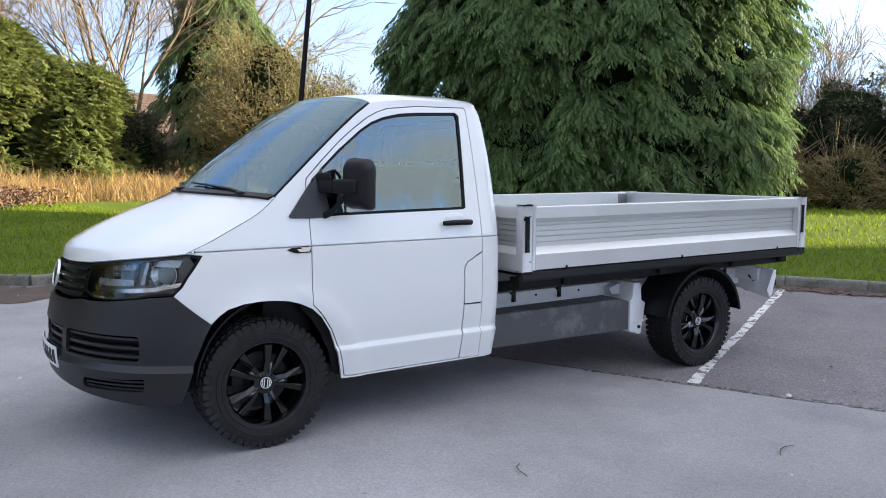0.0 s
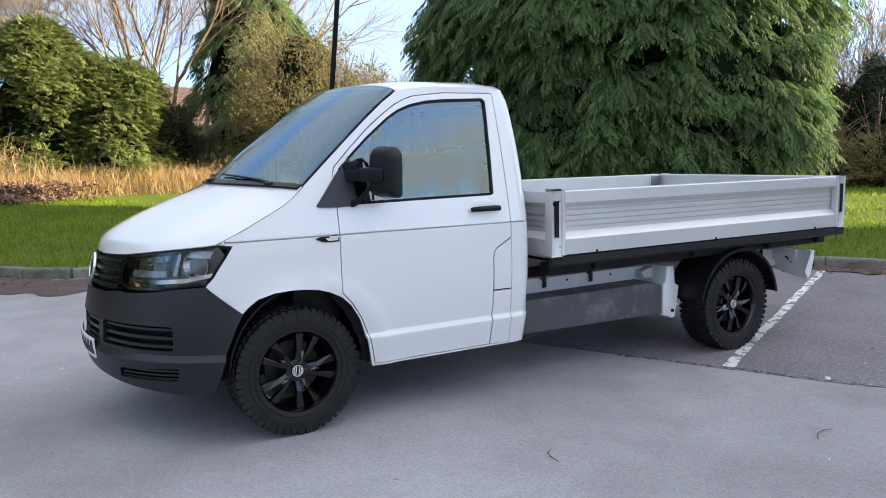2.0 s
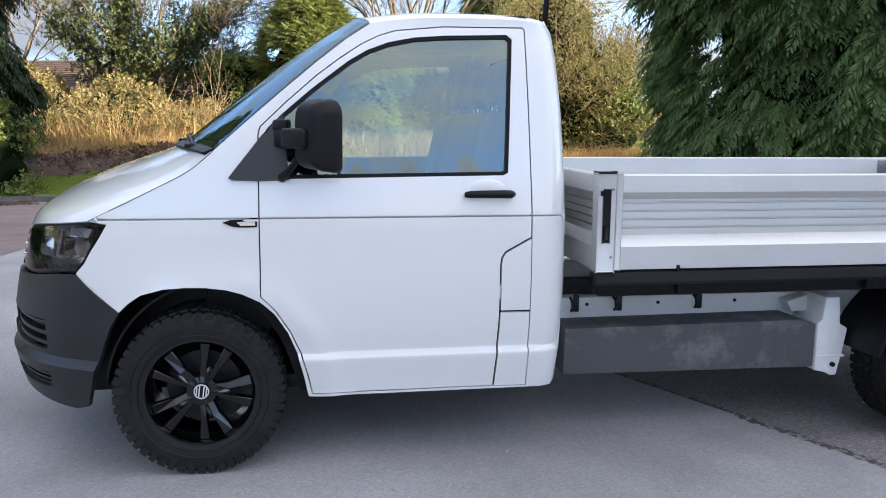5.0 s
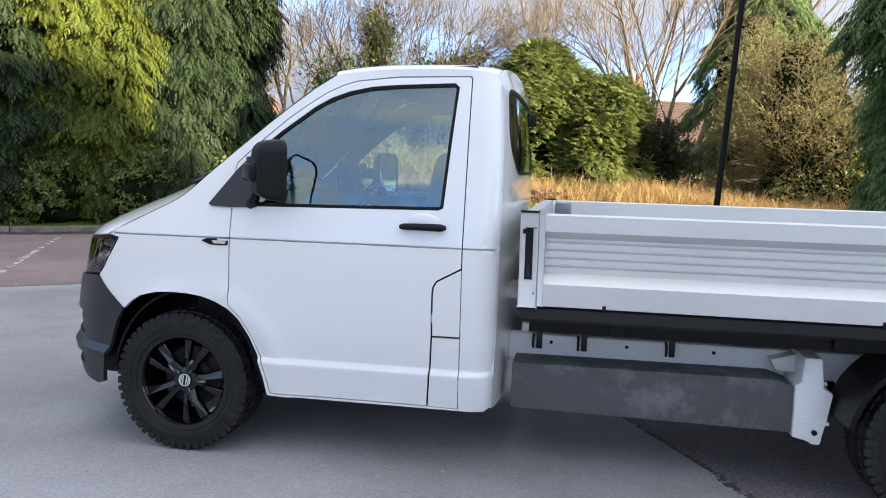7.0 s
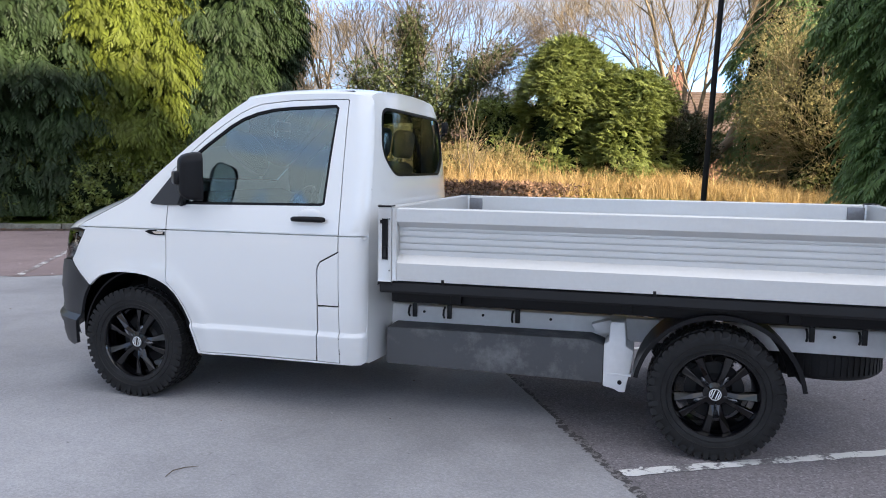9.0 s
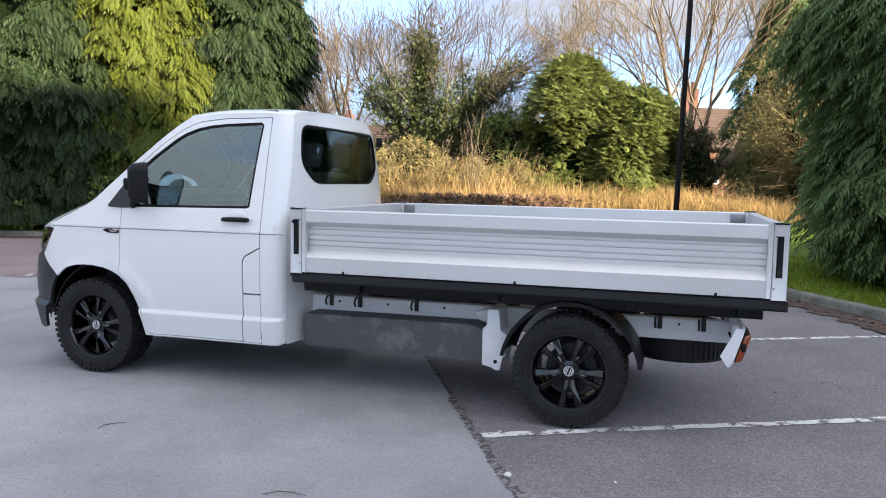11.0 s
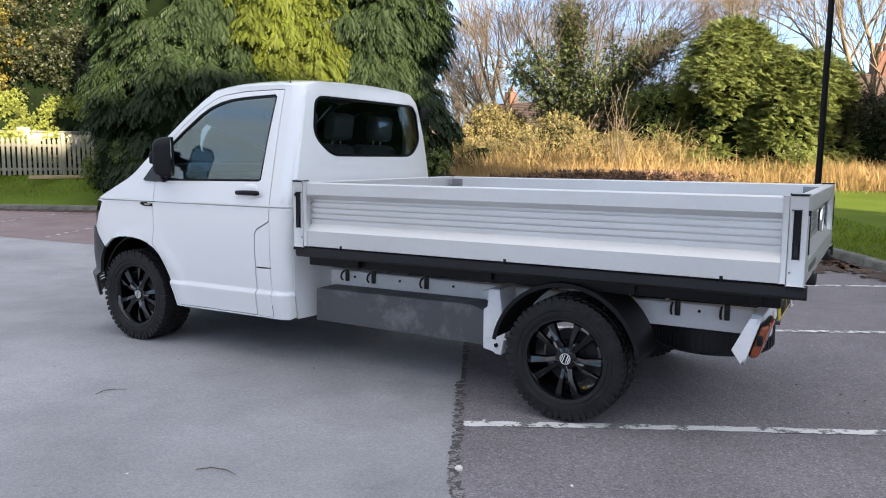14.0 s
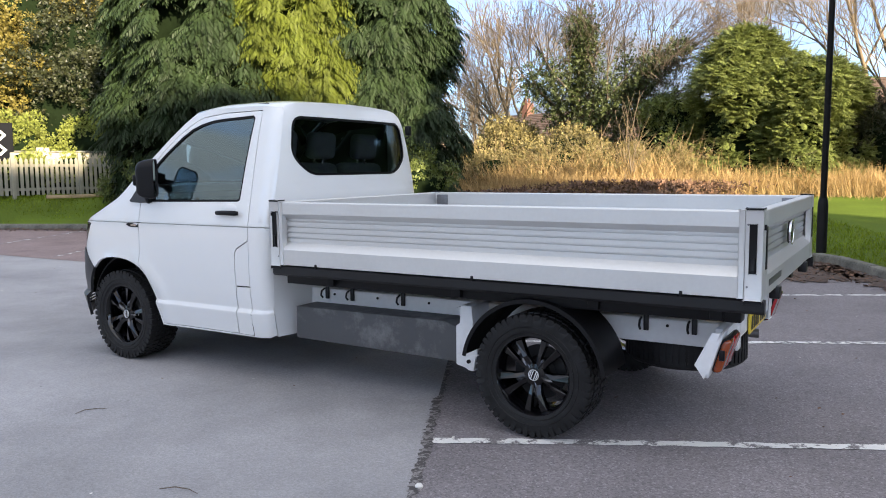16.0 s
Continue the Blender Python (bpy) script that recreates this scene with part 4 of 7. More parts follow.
SLIT = rounded([(-0.600, 0.464), (-0.99, 0.442), (-1.01, 0.386), (-0.615, 0.394)], 0.02)
bumper = part("front_bumper", both_sides(lambda m: sheet_bm(BUMPER, bumper_skin, 0.045, holes=[VENT_SIDE, VENT_MID, SLIT], rows=(0.495, 0.525), mirror=m)), M_PLASTIC, truck, "unpainted dark grey plastic front bumper")
thicken(bumper, 0.02)
part("bumper_backing", both_sides(lambda m: sheet_bm([(-0.55, 0.74), (P_MID, 0.74), (P_MID, 0.37), (-0.55, 0.37)], skin_out(-0.05), 0.08, mirror=m)), M_SEAL, bumper)
for z0, z1 in ((0.648, 0.660), (0.602, 0.618), (0.558, 0.574)):
    for m in (False, True):
        slat = part("vent_slat", sheet_bm([(-0.62, z1), (-1.16, z1), (-1.16, z0), (-0.62, z0)], skin_out(-0.006), 0.05, mirror=m), M_PLASTIC, bumper)
        thicken(slat, 0.03)
    slat = part("vent_slat", both_sides(lambda m: sheet_bm([(-1.20, z1), (P_MID, z1), (P_MID, z0), (-1.20, z0)], skin_out(-0.004), 0.05, mirror=m)), M_PLASTIC, bumper)
    thicken(slat, 0.03)
for m in (False, True):
    for z0 in (0.396, 0.416, 0.437):
        thicken(part("vent_slat", sheet_bm([(-0.605, z0 + 0.013), (-1.0, z0 + 0.006), (-1.0, z0 - 0.002), (-0.605, z0 + 0.003)], skin_out(0.012), 0.05, mirror=m), M_PLASTIC, bumper), 0.02)

# grille
GRILLE = [(-1.055, 1.008), (-1.20, 0.998), (P_MID, 0.990), (P_MID, 0.806), (-1.20, 0.818), (-1.06, 0.834), (-1.075, 0.90)]
grille = part("grille", both_sides(lambda m: sheet_bm(GRILLE, skin_out(-0.035), 0.05, mirror=m)), M_BLACK, truck, "black radiator grille with chrome strips and a round badge")
for i, z0 in enumerate((0.962, 0.918, 0.874, 0.835)):
    bar = part("grille_bar", both_sides(lambda m: sheet_bm([(-1.062, z0 + 0.026), (P_MID, z0 + 0.014), (P_MID, z0 - 0.006), (-1.070, z0 + 0.008)], skin_out(0.0), 0.05, mirror=m)), M_BLACK, grille)
    thicken(bar, 0.03)
    if i in (1, 2):
        strip = part("chrome_strip", both_sides(lambda m: sheet_bm([(-1.064, z0 + 0.014), (P_MID, z0 + 0.004), (P_MID, z0 - 0.003), (-1.066, z0 + 0.008)], skin_out(0.004), 0.05, mirror=m)), M_CHROME, grille)
        thicken(strip, 0.006)
nose = Vector(skin(P_MID, 0.915, 0.010))


def emblem_bm(r, depth=0.012):
    """A round badge: a ring with plain slanted bars, in the xz plane, facing -y."""
    bm = bmesh.new()
    add_lathe(bm, [(r, 0), (r * 0.97, -depth), (r * 0.86, -depth), (r * 0.84, 0)], 36)
    for s in (-1, 1):
        for z0, z1, x0, x1 in ((0.72, -0.72, 0.28, 0.28), (0.5, -0.5, 0.62, 0.62)):
            w = 0.15 * r
            add_prism(bm, [(s * x0 * r - w / 2, z0 * r), (s * x0 * r + w / 2, z0 * r), (s * x1 * r + w / 2, z1 * r), (s * x1 * r - w / 2, z1 * r)], "y", 0, -depth * 0.8)
    bmesh.ops.recalc_face_normals(bm, faces=list(bm.faces))
    return bm


b = emblem_bm(0.078)
bmesh.ops.transform(b, matrix=Matrix.Translation(nose) @ pose(0, 0, 0, 0, 0, -90) @ pose(0, 0, 0, -12, 0, 0), verts=list(b.verts))
part("front_badge", b, M_CHROME, grille, "round chrome badge")
# number plate, its writing as plain bars
plate = part("number_plate", both_sides(lambda m: sheet_bm([(P_MID, 0.556), (P_MID + 0.262, 0.556), (P_MID + 0.262, 0.445), (P_MID, 0.445)], skin_out(0.033), 0.05, mirror=m)), M_PLATEW, truck, "white front number plate")
thicken(plate, 0.006)
for k in range(7):
    y0 = 0.025 + 0.060 * (k % 4)
    thicken(part("plate_bar", sheet_bm([(P_MID + y0, 0.538), (P_MID + y0 + 0.038, 0.538), (P_MID + y0 + 0.038, 0.463), (P_MID + y0, 0.463)], skin_out(0.0345), 0.05, mirror=k > 3), M_SEAL, plate), 0.002)

# headlights
LAMP = [(-0.335, 1.062), (-0.43, 1.072), (-0.55, 1.062), (-0.69, 1.050), (-0.85, 1.034), (-0.95, 1.022), (-1.05, 1.010), (-1.066, 0.93), (-1.055, 0.862), (-0.97, 0.838), (-0.86, 0.836), (-0.74, 0.842), (-0.60, 0.862), (-0.475, 0.870), (-0.435, 0.910), (-0.408, 0.955), (-0.372, 1.005)]
for m in (False, True):
    sgn = 1 if m else -1
    lamp = part("headlight", sheet_bm(shrink(LAMP, 0.003), skin_out(-0.006), 0.04, holes=[shrink(LAMP, 0.016)], mirror=m), M_SEAL, truck, "clear headlight with dark housing")
    thicken(lamp, 0.06)
    cover = part("lamp_cover", sheet_bm(shrink(LAMP, 0.010), skin_out(-0.002), 0.05, mirror=m), G_LAMP, lamp, "clear lamp cover")
    cover.visible_shadow = False
    part("lamp_housing", sheet_bm(shrink(LAMP, 0.006), lambda u, v: skin(u, v, -0.085), 0.06, mirror=m), M_LAMPDARK, lamp)
    low = part("light_strip", sheet_bm([(-0.42, 0.935), (-0.60, 0.905), (-0.85, 0.888), (-1.04, 0.895), (-1.04, 0.880), (-0.85, 0.868), (-0.60, 0.884), (-0.44, 0.912)], skin_out(-0.03), 0.05, mirror=m), M_CHROME, lamp)
    thicken(low, 0.03)
    hood_in = part("lamp_divider", sheet_bm([(-0.655, 1.035), (-0.675, 1.032), (-0.690, 0.915), (-0.665, 0.912)], skin_out(-0.045), 0.05, mirror=m), M_LAMPHOUSE, lamp)
    thicken(hood_in, 0.04)
    for q in ([(-0.455, 1.035), (-0.60, 1.040), (-0.615, 1.005), (-0.475, 1.000)], [(-0.74, 1.020), (-0.90, 1.005), (-0.91, 0.975), (-0.75, 0.985)], [(-0.74, 0.905), (-0.98, 0.895), (-1.03, 0.90), (-1.03, 0.93), (-0.75, 0.935)]):
        bezel = part("lamp_bezel", sheet_bm(q, skin_out(-0.055), 0.05, mirror=m), M_LAMPHOUSE, lamp)
        thicken(bezel, 0.02)
    for pc, r in ((-0.56, 0.062), (-0.84, 0.066)):
        c, c2 = Vector(skin(pc, 0.965, -0.07)), Vector(skin(pc, 0.965, 0.0))
        bowl = bmesh.new()
        add_lathe(bowl, [(0.012, 0.05), (r * 0.55, 0.035), (r * 0.9, 0.0), (r, -0.012), (r * 1.04, -0.012), (r * 0.95, 0.006), (r * 0.6, 0.042), (0.012, 0.056)], 28)
        d = (c2 - c).normalized()
        if m:
            c, d = Vector((c.x, -c.y, c.z)), Vector((d.x, -d.y, d.z))
        bmesh.ops.recalc_face_normals(bowl, faces=list(bowl.faces))
        bmesh.ops.transform(bowl, matrix=Matrix.Translation(c) @ (-d).to_track_quat("Y", "Z").to_matrix().to_4x4(), verts=list(bowl.verts))
        part("reflector", bowl, M_CHROME, lamp)

# wipers
def on_screen(y, up):
    """A point just off the windscreen, so far up from its lower edge."""
    return (-0.150 + 0.232 * (abs(y) / 0.86) ** 2 + up * 0.78 - 0.008, y, 1.362 - 0.022 * (abs(y) / 0.86) ** 2 + up * 0.62 + 0.012)


for y0 in (-0.66, 0.02):
    bm = tube_bm([on_screen(y0, -0.01), on_screen(y0 + 0.10, 0.012), on_screen(y0 + 0.36, 0.035), on_screen(y0 + 0.62, 0.045)], [0.011, 0.009, 0.007, 0.005], 6)
    q = on_screen(y0, -0.02)
    add_box(bm, q[0] - 0.022, q[0] + 0.022, y0 - 0.025, y0 + 0.025, q[2] - 0.006, q[2] + 0.014, 0.005)
    part("wiper", bm, M_BLACK, truck, "black windscreen wiper")

# door mirrors
def mirror_shell(x0=0.412, x1=0.538):
    """A tall soft-cornered housing: narrow and rounded in front, leaning outline, wide at the glass."""
    bm, rows = bmesh.new(), []
    outline = rounded([(-0.088, 1.262), (-0.074, 1.246), (0.066, 1.258), (0.086, 1.292), (0.080, 1.515), (0.052, 1.552), (-0.062, 1.545), (-0.092, 1.505)], 0.035, 5)
    for f, k in ((0.0, 0.52), (0.06, 0.68), (0.18, 0.82), (0.40, 0.93), (0.75, 1.0), (0.96, 1.0), (1.0, 0.975)):
        rows.append([bm.verts.new((x0 + (x1 - x0) * f, y * k * 0.92, 1.398 + (z - 1.395) * (0.25 + 0.75 * k) * 0.91)) for y, z in outline])
    n = len(outline)
    for a, b in zip(rows, rows[1:]):
        for i in range(n):
            bm.faces.new((a[i], a[(i + 1) % n], b[(i + 1) % n], b[i]))
    bm.faces.new(list(reversed(rows[0])))
    lip = [bm.verts.new((v.co.x - 0.012, v.co.y * 0.93, 1.395 + (v.co.z - 1.395) * 0.955)) for v in rows[-1]]
    for i in range(n):
        bm.faces.new((rows[-1][i], rows[-1][(i + 1) % n], lip[(i + 1) % n], lip[i]))
    bm.faces.new(lip)
    bmesh.ops.recalc_face_normals(bm, faces=list(bm.faces))
    return bm, [(v.co.x, v.co.y, v.co.z) for v in lip]


for m in (False, True):
    sgn = 1 if m else -1
    turn = Matrix.Translation((0.47, sgn * 1.018, 0)) @ Matrix.Rotation(radians(-40 * sgn), 4, "Z")
    flip = Matrix.Translation((-0.47, 0, 0)) @ Matrix.Diagonal((1, -sgn, 1, 1))
    bm, lip = mirror_shell()
    bmesh.ops.transform(bm, matrix=turn @ flip, verts=list(bm.verts))
    bmesh.ops.recalc_face_normals(bm, faces=list(bm.faces))
    mirror = part("door_mirror", bm, M_MIRRORCASE, truck, "large black door mirror on two arms", angle=50)
    face = bmesh.new()
    face.faces.new([face.verts.new((0.5275, y * 0.985, z)) for x, y, z in lip])
    bmesh.ops.transform(face, matrix=turn @ flip, verts=list(face.verts))
    face.normal_update()
    thicken(part("mirror_glass", face, M_MIRROR, mirror, "flat mirror glass"), 0.003, 0.0)
    # knuckle and band across the front of the housing, then the two arms
    knuckle = box_bm(0.386, 0.470, -0.030, 0.104, 1.352, 1.430, 0.014, 3)
    bmesh.ops.transform(knuckle, matrix=turn @ flip, verts=list(knuckle.verts))
    bmesh.ops.recalc_face_normals(knuckle, faces=list(knuckle.faces))
    part("mirror_band", knuckle, M_BLACK, mirror)
    arm = bmesh.new()
    for z0, z1, a, b, t in ((1.356, 1.424, (0.322, 0.868), (0.440, 0.965), 0.020), (1.418, 1.462, (0.316, 0.862), (0.372, 0.915), 0.016)):
        d = Vector((b[0] - a[0], b[1] - a[1]))
        d.normalize()
        n = Vector((-d.y, d.x)) * t
        add_prism(arm, [(a[0] + n.x, sgn * (a[1] + n.y)), (b[0] + n.x, sgn * (b[1] + n.y)), (b[0] - n.x, sgn * (b[1] - n.y)), (a[0] - n.x, sgn * (a[1] - n.y))], "z", z0, z1, 0.008)
    part("mirror_arm", arm, M_MIRRORCASE, mirror)
    part("mirror_arm", tube_bm([(x, sgn * y, z) for x, y, z in ((0.338, 0.880, 1.236), (0.345, 0.915, 1.240), (0.372, 0.945, 1.268), (0.405, 0.972, 1.315), (0.430, 0.992, 1.345))], [0.022, 0.017, 0.013, 0.013, 0.018], 10), M_MIRRORCASE, mirror)

# wheels
TYRE_R = 0.338


def tyre_mesh():
    prof = [(0.210, -0.096), (0.220, -0.112), (0.237, -0.1165), (0.240, -0.1215), (0.243, -0.118), (0.256, -0.121), (0.265, -0.121), (0.268, -0.1245), (0.271, -0.121), (0.290, -0.1215), (0.313, -0.119), (0.327, -0.112), (0.331, -0.096), (0.331, -0.05), (0.331, 0), (0.331, 0.05), (0.331, 0.096), (0.327, 0.112), (0.313, 0.119), (0.290, 0.121), (0.256, 0.121), (0.220, 0.112), (0.210, 0.096), (0.208, 0)]
    bm = lathe_bm(prof, 64)
    return bm


def tread_mesh():
    bm = bmesh.new()
    k = 50
    for i in range(k):
        a = 360.0 * i / k
        low = 0.284 if i % 2 else 0.305
        for w0, w1, off, r0, r1, skew in ((-0.124 - 0.003 * (i % 2), -0.078, 0, low, TYRE_R - 0.003, 6), (0.078, 0.124, 3.9, 0.302, TYRE_R, -6), (-0.070, -0.028, 2.6, 0.320, TYRE_R, 16), (-0.020, 0.020, 0.8, 0.320, TYRE_R, -20), (0.028, 0.070, 5.0, 0.320, TYRE_R, 16)):
            t = bmesh.new()
            bmesh.ops.create_cube(t, size=1.0)
            L = 0.025 if abs(w0) > 0.07 and i % 2 else 0.034
            for v in t.verts:
                top = v.co.z > 0
                v.co = Vector((v.co.x * L * (0.9 if top else 1.05), (w0 + w1) / 2 + v.co.y * (w1 - w0) * (0.9 if top else 1.0), r1 if top else r0))
                if abs(w0 + w1) > 0.15 and not top:
                    v.co.y *= 0.97
            merge(bm, t, pose(0, 0, 0, 0, a + off, 0) @ Matrix.Translation((0, 0, 0)) @ pose(0, (w0 + w1) / 2, 0, 0, 0, skew) @ Matrix.Translation((0, -(w0 + w1) / 2, 0)))
    return bm


def rim_mesh():
    bm = lathe_bm([(0.224, -0.112), (0.224, -0.100), (0.214, -0.092), (0.198, -0.02), (0.198, 0.09), (0.193, 0.09), (0.191, -0.03), (0.205, -0.096), (0.215, -0.112)], 56)
    add_lathe(bm, [(0.058, -0.030), (0.066, -0.062), (0.060, -0.078), (0.036, -0.083), (0.034, -0.03)], 30)
    return bm


def spoke_mesh():
    """One of ten flat faceted spokes, up along z."""
    bm = bmesh.new()
    for sg in (1,):
        pts = [(-0.012, 0.045, -0.074), (0.016, 0.045, -0.074), (0.015, 0.11, -0.088), (0.025, 0.201, -0.092), (-0.014, 0.204, -0.092), (-0.010, 0.11, -0.091)]
        f = [bm.verts.new((x, y + (0.004 if x > 0 else -0.003), z)) for x, z, y in pts]
        g = [bm.verts.new((x * 1.25, y + 0.030, z)) for x, z, y in pts]
        bm.faces.new(f)
        bm.faces.new(list(reversed(g)))
        for i in range(6):
            j = (i + 1) % 6
            bm.faces.new((f[i], g[i], g[j], f[j]))
    bmesh.ops.recalc_face_normals(bm, faces=list(bm.faces))
    bmesh.ops.bevel(bm, geom=list(bm.edges), offset=0.003, segments=1, affect="EDGES")
    return bm


def spoke_mirror():
    bm = spoke_mesh()
    for v in bm.verts:
        v.co.x = -v.co.x
    bmesh.ops.reverse_faces(bm, faces=list(bm.faces))
    return bm


def wheel_parts():
    disc = lathe_bm([(0.150, 0.0), (0.150, 0.02), (0.05, 0.02), (0.05, -0.02), (0.07, -0.02), (0.09, 0.0)], 40)
    wheel = part("wheel", disc, M_BLACKSTEEL, truck, "black alloy wheel with a chunky off-road tyre")
    tyre = part("tyre", tyre_mesh(), M_RUBBER, wheel, "chunky black off-road tyre", angle=35)
    tagged(part("tread", tread_mesh(), M_RUBBER, wheel, smooth=False), "chunky black tread lugs", kind="stuff")
    part("rim", rim_mesh(), M_GLOSSBLACK, wheel, "gloss black alloy rim")
    first, second = None, None
    for k in range(5):
        for sg, turn in ((1, 12.5), (-1, -12.5)):
            base = first if sg > 0 else second
            if base is None:
                ob = part("spoke", spoke_mesh() if sg > 0 else spoke_mirror(), M_GLOSSBLACK, wheel, smooth=False)
                if sg > 0:
                    first = ob
                else:
                    second = ob
            else:
                ob = new("spoke", base.data)
                ob.parent = wheel
            ob.matrix_local = pose(0, 0, 0, 0, 72 * k + turn + 12, 0)
    facet = None
    for k in range(5):
        if facet is None:
            b = bmesh.new()
            ridge = [b.verts.new(q) for q in ((0.0, -0.083, 0.036), (0.0, -0.098, 0.062), (0.0, -0.099, 0.088), (0.0, -0.090, 0.110))]
            left = [b.verts.new(q) for q in ((-0.006, -0.076, 0.036), (-0.009, -0.084, 0.070), (-0.011, -0.088, 0.098), (-0.002, -0.086, 0.112))]
            right = [b.verts.new((-v.co.x, v.co.y, v.co.z)) for v in left]
            for i in range(3):
                b.faces.new((ridge[i], ridge[i + 1], left[i + 1], left[i]))
                b.faces.new((ridge[i], right[i], right[i + 1], ridge[i + 1]))
                b.faces.new((left[i], left[i + 1], right[i + 1], right[i]))
            bmesh.ops.recalc_face_normals(b, faces=list(b.faces))
            facet = ob = part("spoke_facet", b, M_FACET, wheel, smooth=False)
        else:
            ob = new("spoke_facet", facet.data)
            ob.parent = wheel
        ob.matrix_local = pose(0, 0, 0, 0, 72 * k + 12, 0)
    bolt = None
    for k in range(5):
        if bolt is None:
            bolt = ob = part("wheel_bolt", lathe_bm([(0.001, -0.066), (0.008, -0.066), (0.009, -0.05), (0.001, -0.05)], 6), M_STEEL, wheel)
        else:
            ob = new("wheel_bolt", bolt.data)
            ob.parent = wheel
        ob.matrix_local = pose(0, 0, 0, 0, 72 * k + 48, 0) @ Matrix.Translation((0.052, 0, 0))
    part("cap", lathe_bm([(0.001, -0.090), (0.030, -0.089), (0.0335, -0.084), (0.0335, -0.06), (0.001, -0.06)], 30), M_BLACK, wheel)
    e = emblem_bm(0.031, 0.003)
    bmesh.ops.transform(e, matrix=Matrix.Translation((0, -0.0895, 0)), verts=list(e.verts))
    part("cap_emblem", e, M_CAP, wheel, "silver round cap emblem")
    return wheel


wheel = wheel_parts()
WHEEL_Y = 0.795
wheel.matrix_local = pose(0.0, -WHEEL_Y, TYRE_R + 0.037, 0, 8, 0)
for m in (pose(3.385, -WHEEL_Y, TYRE_R + 0.003, 0, 20, 0), pose(0.0, WHEEL_Y, TYRE_R + 0.037, 0, -15, 180), pose(3.385, WHEEL_Y, TYRE_R + 0.003, 0, 30, 180)):
    copy_thing(wheel, m)
for s in (-1, 1):
    # black liner round the front wheel
    bm = bmesh.new()
    rows = []
    for i in range(25):
        a = radians(2 + 172 * i / 24)
        rows.append([bm.verts.new((0.06 + 0.425 * math.cos(a) * (1.0 if math.cos(a) < 0 else 0.86), s * y, 0.375 + 0.455 * math.sin(a))) for y in (0.895, 0.55)])
    for a, b in zip(rows, rows[1:]):
        bm.faces.new((a[0], a[1], b[1], b[0]))
    thicken(part("wheel_liner", bm, M_BLACK, truck, "black wheel arch liner"), 0.01)
for x in (0.0, 3.385):
    part("axle", tube_bm([(x, -0.74, 0.345), (x, 0.74, 0.345)], 0.045, 10), M_BLACKSTEEL, truck)

# ---- load bed ----
BX0, BX1, BY, BZ0, BZ1 = 1.605, 4.535, 0.985, 0.853, 1.252
GROOVES = (1.132, 1.097, 1.062, 1.027)


def board_profile(outer, inner):
    """(across, z) outline of an aluminium dropside board, seen along its length."""
    pts = [(inner, BZ0 + 0.004), (outer, BZ0 + 0.004), (outer, 0.952), (outer - 0.004, 0.958), (outer - 0.044, 0.996), (outer - 0.044, 1.002)]
    for g in reversed(GROOVES):
        pts += [(outer - 0.044, g - 0.0042), (outer - 0.058, g - 0.0038), (outer - 0.058, g + 0.0038), (outer - 0.044, g + 0.0042)]
    pts += [(outer - 0.044, 1.146), (outer - 0.041, 1.150), (outer - 0.004, 1.172), (outer, 1.178), (outer, BZ1 - 0.006), (outer - 0.004, BZ1), (inner + 0.004, BZ1), (inner, BZ1 - 0.006)]
    return pts


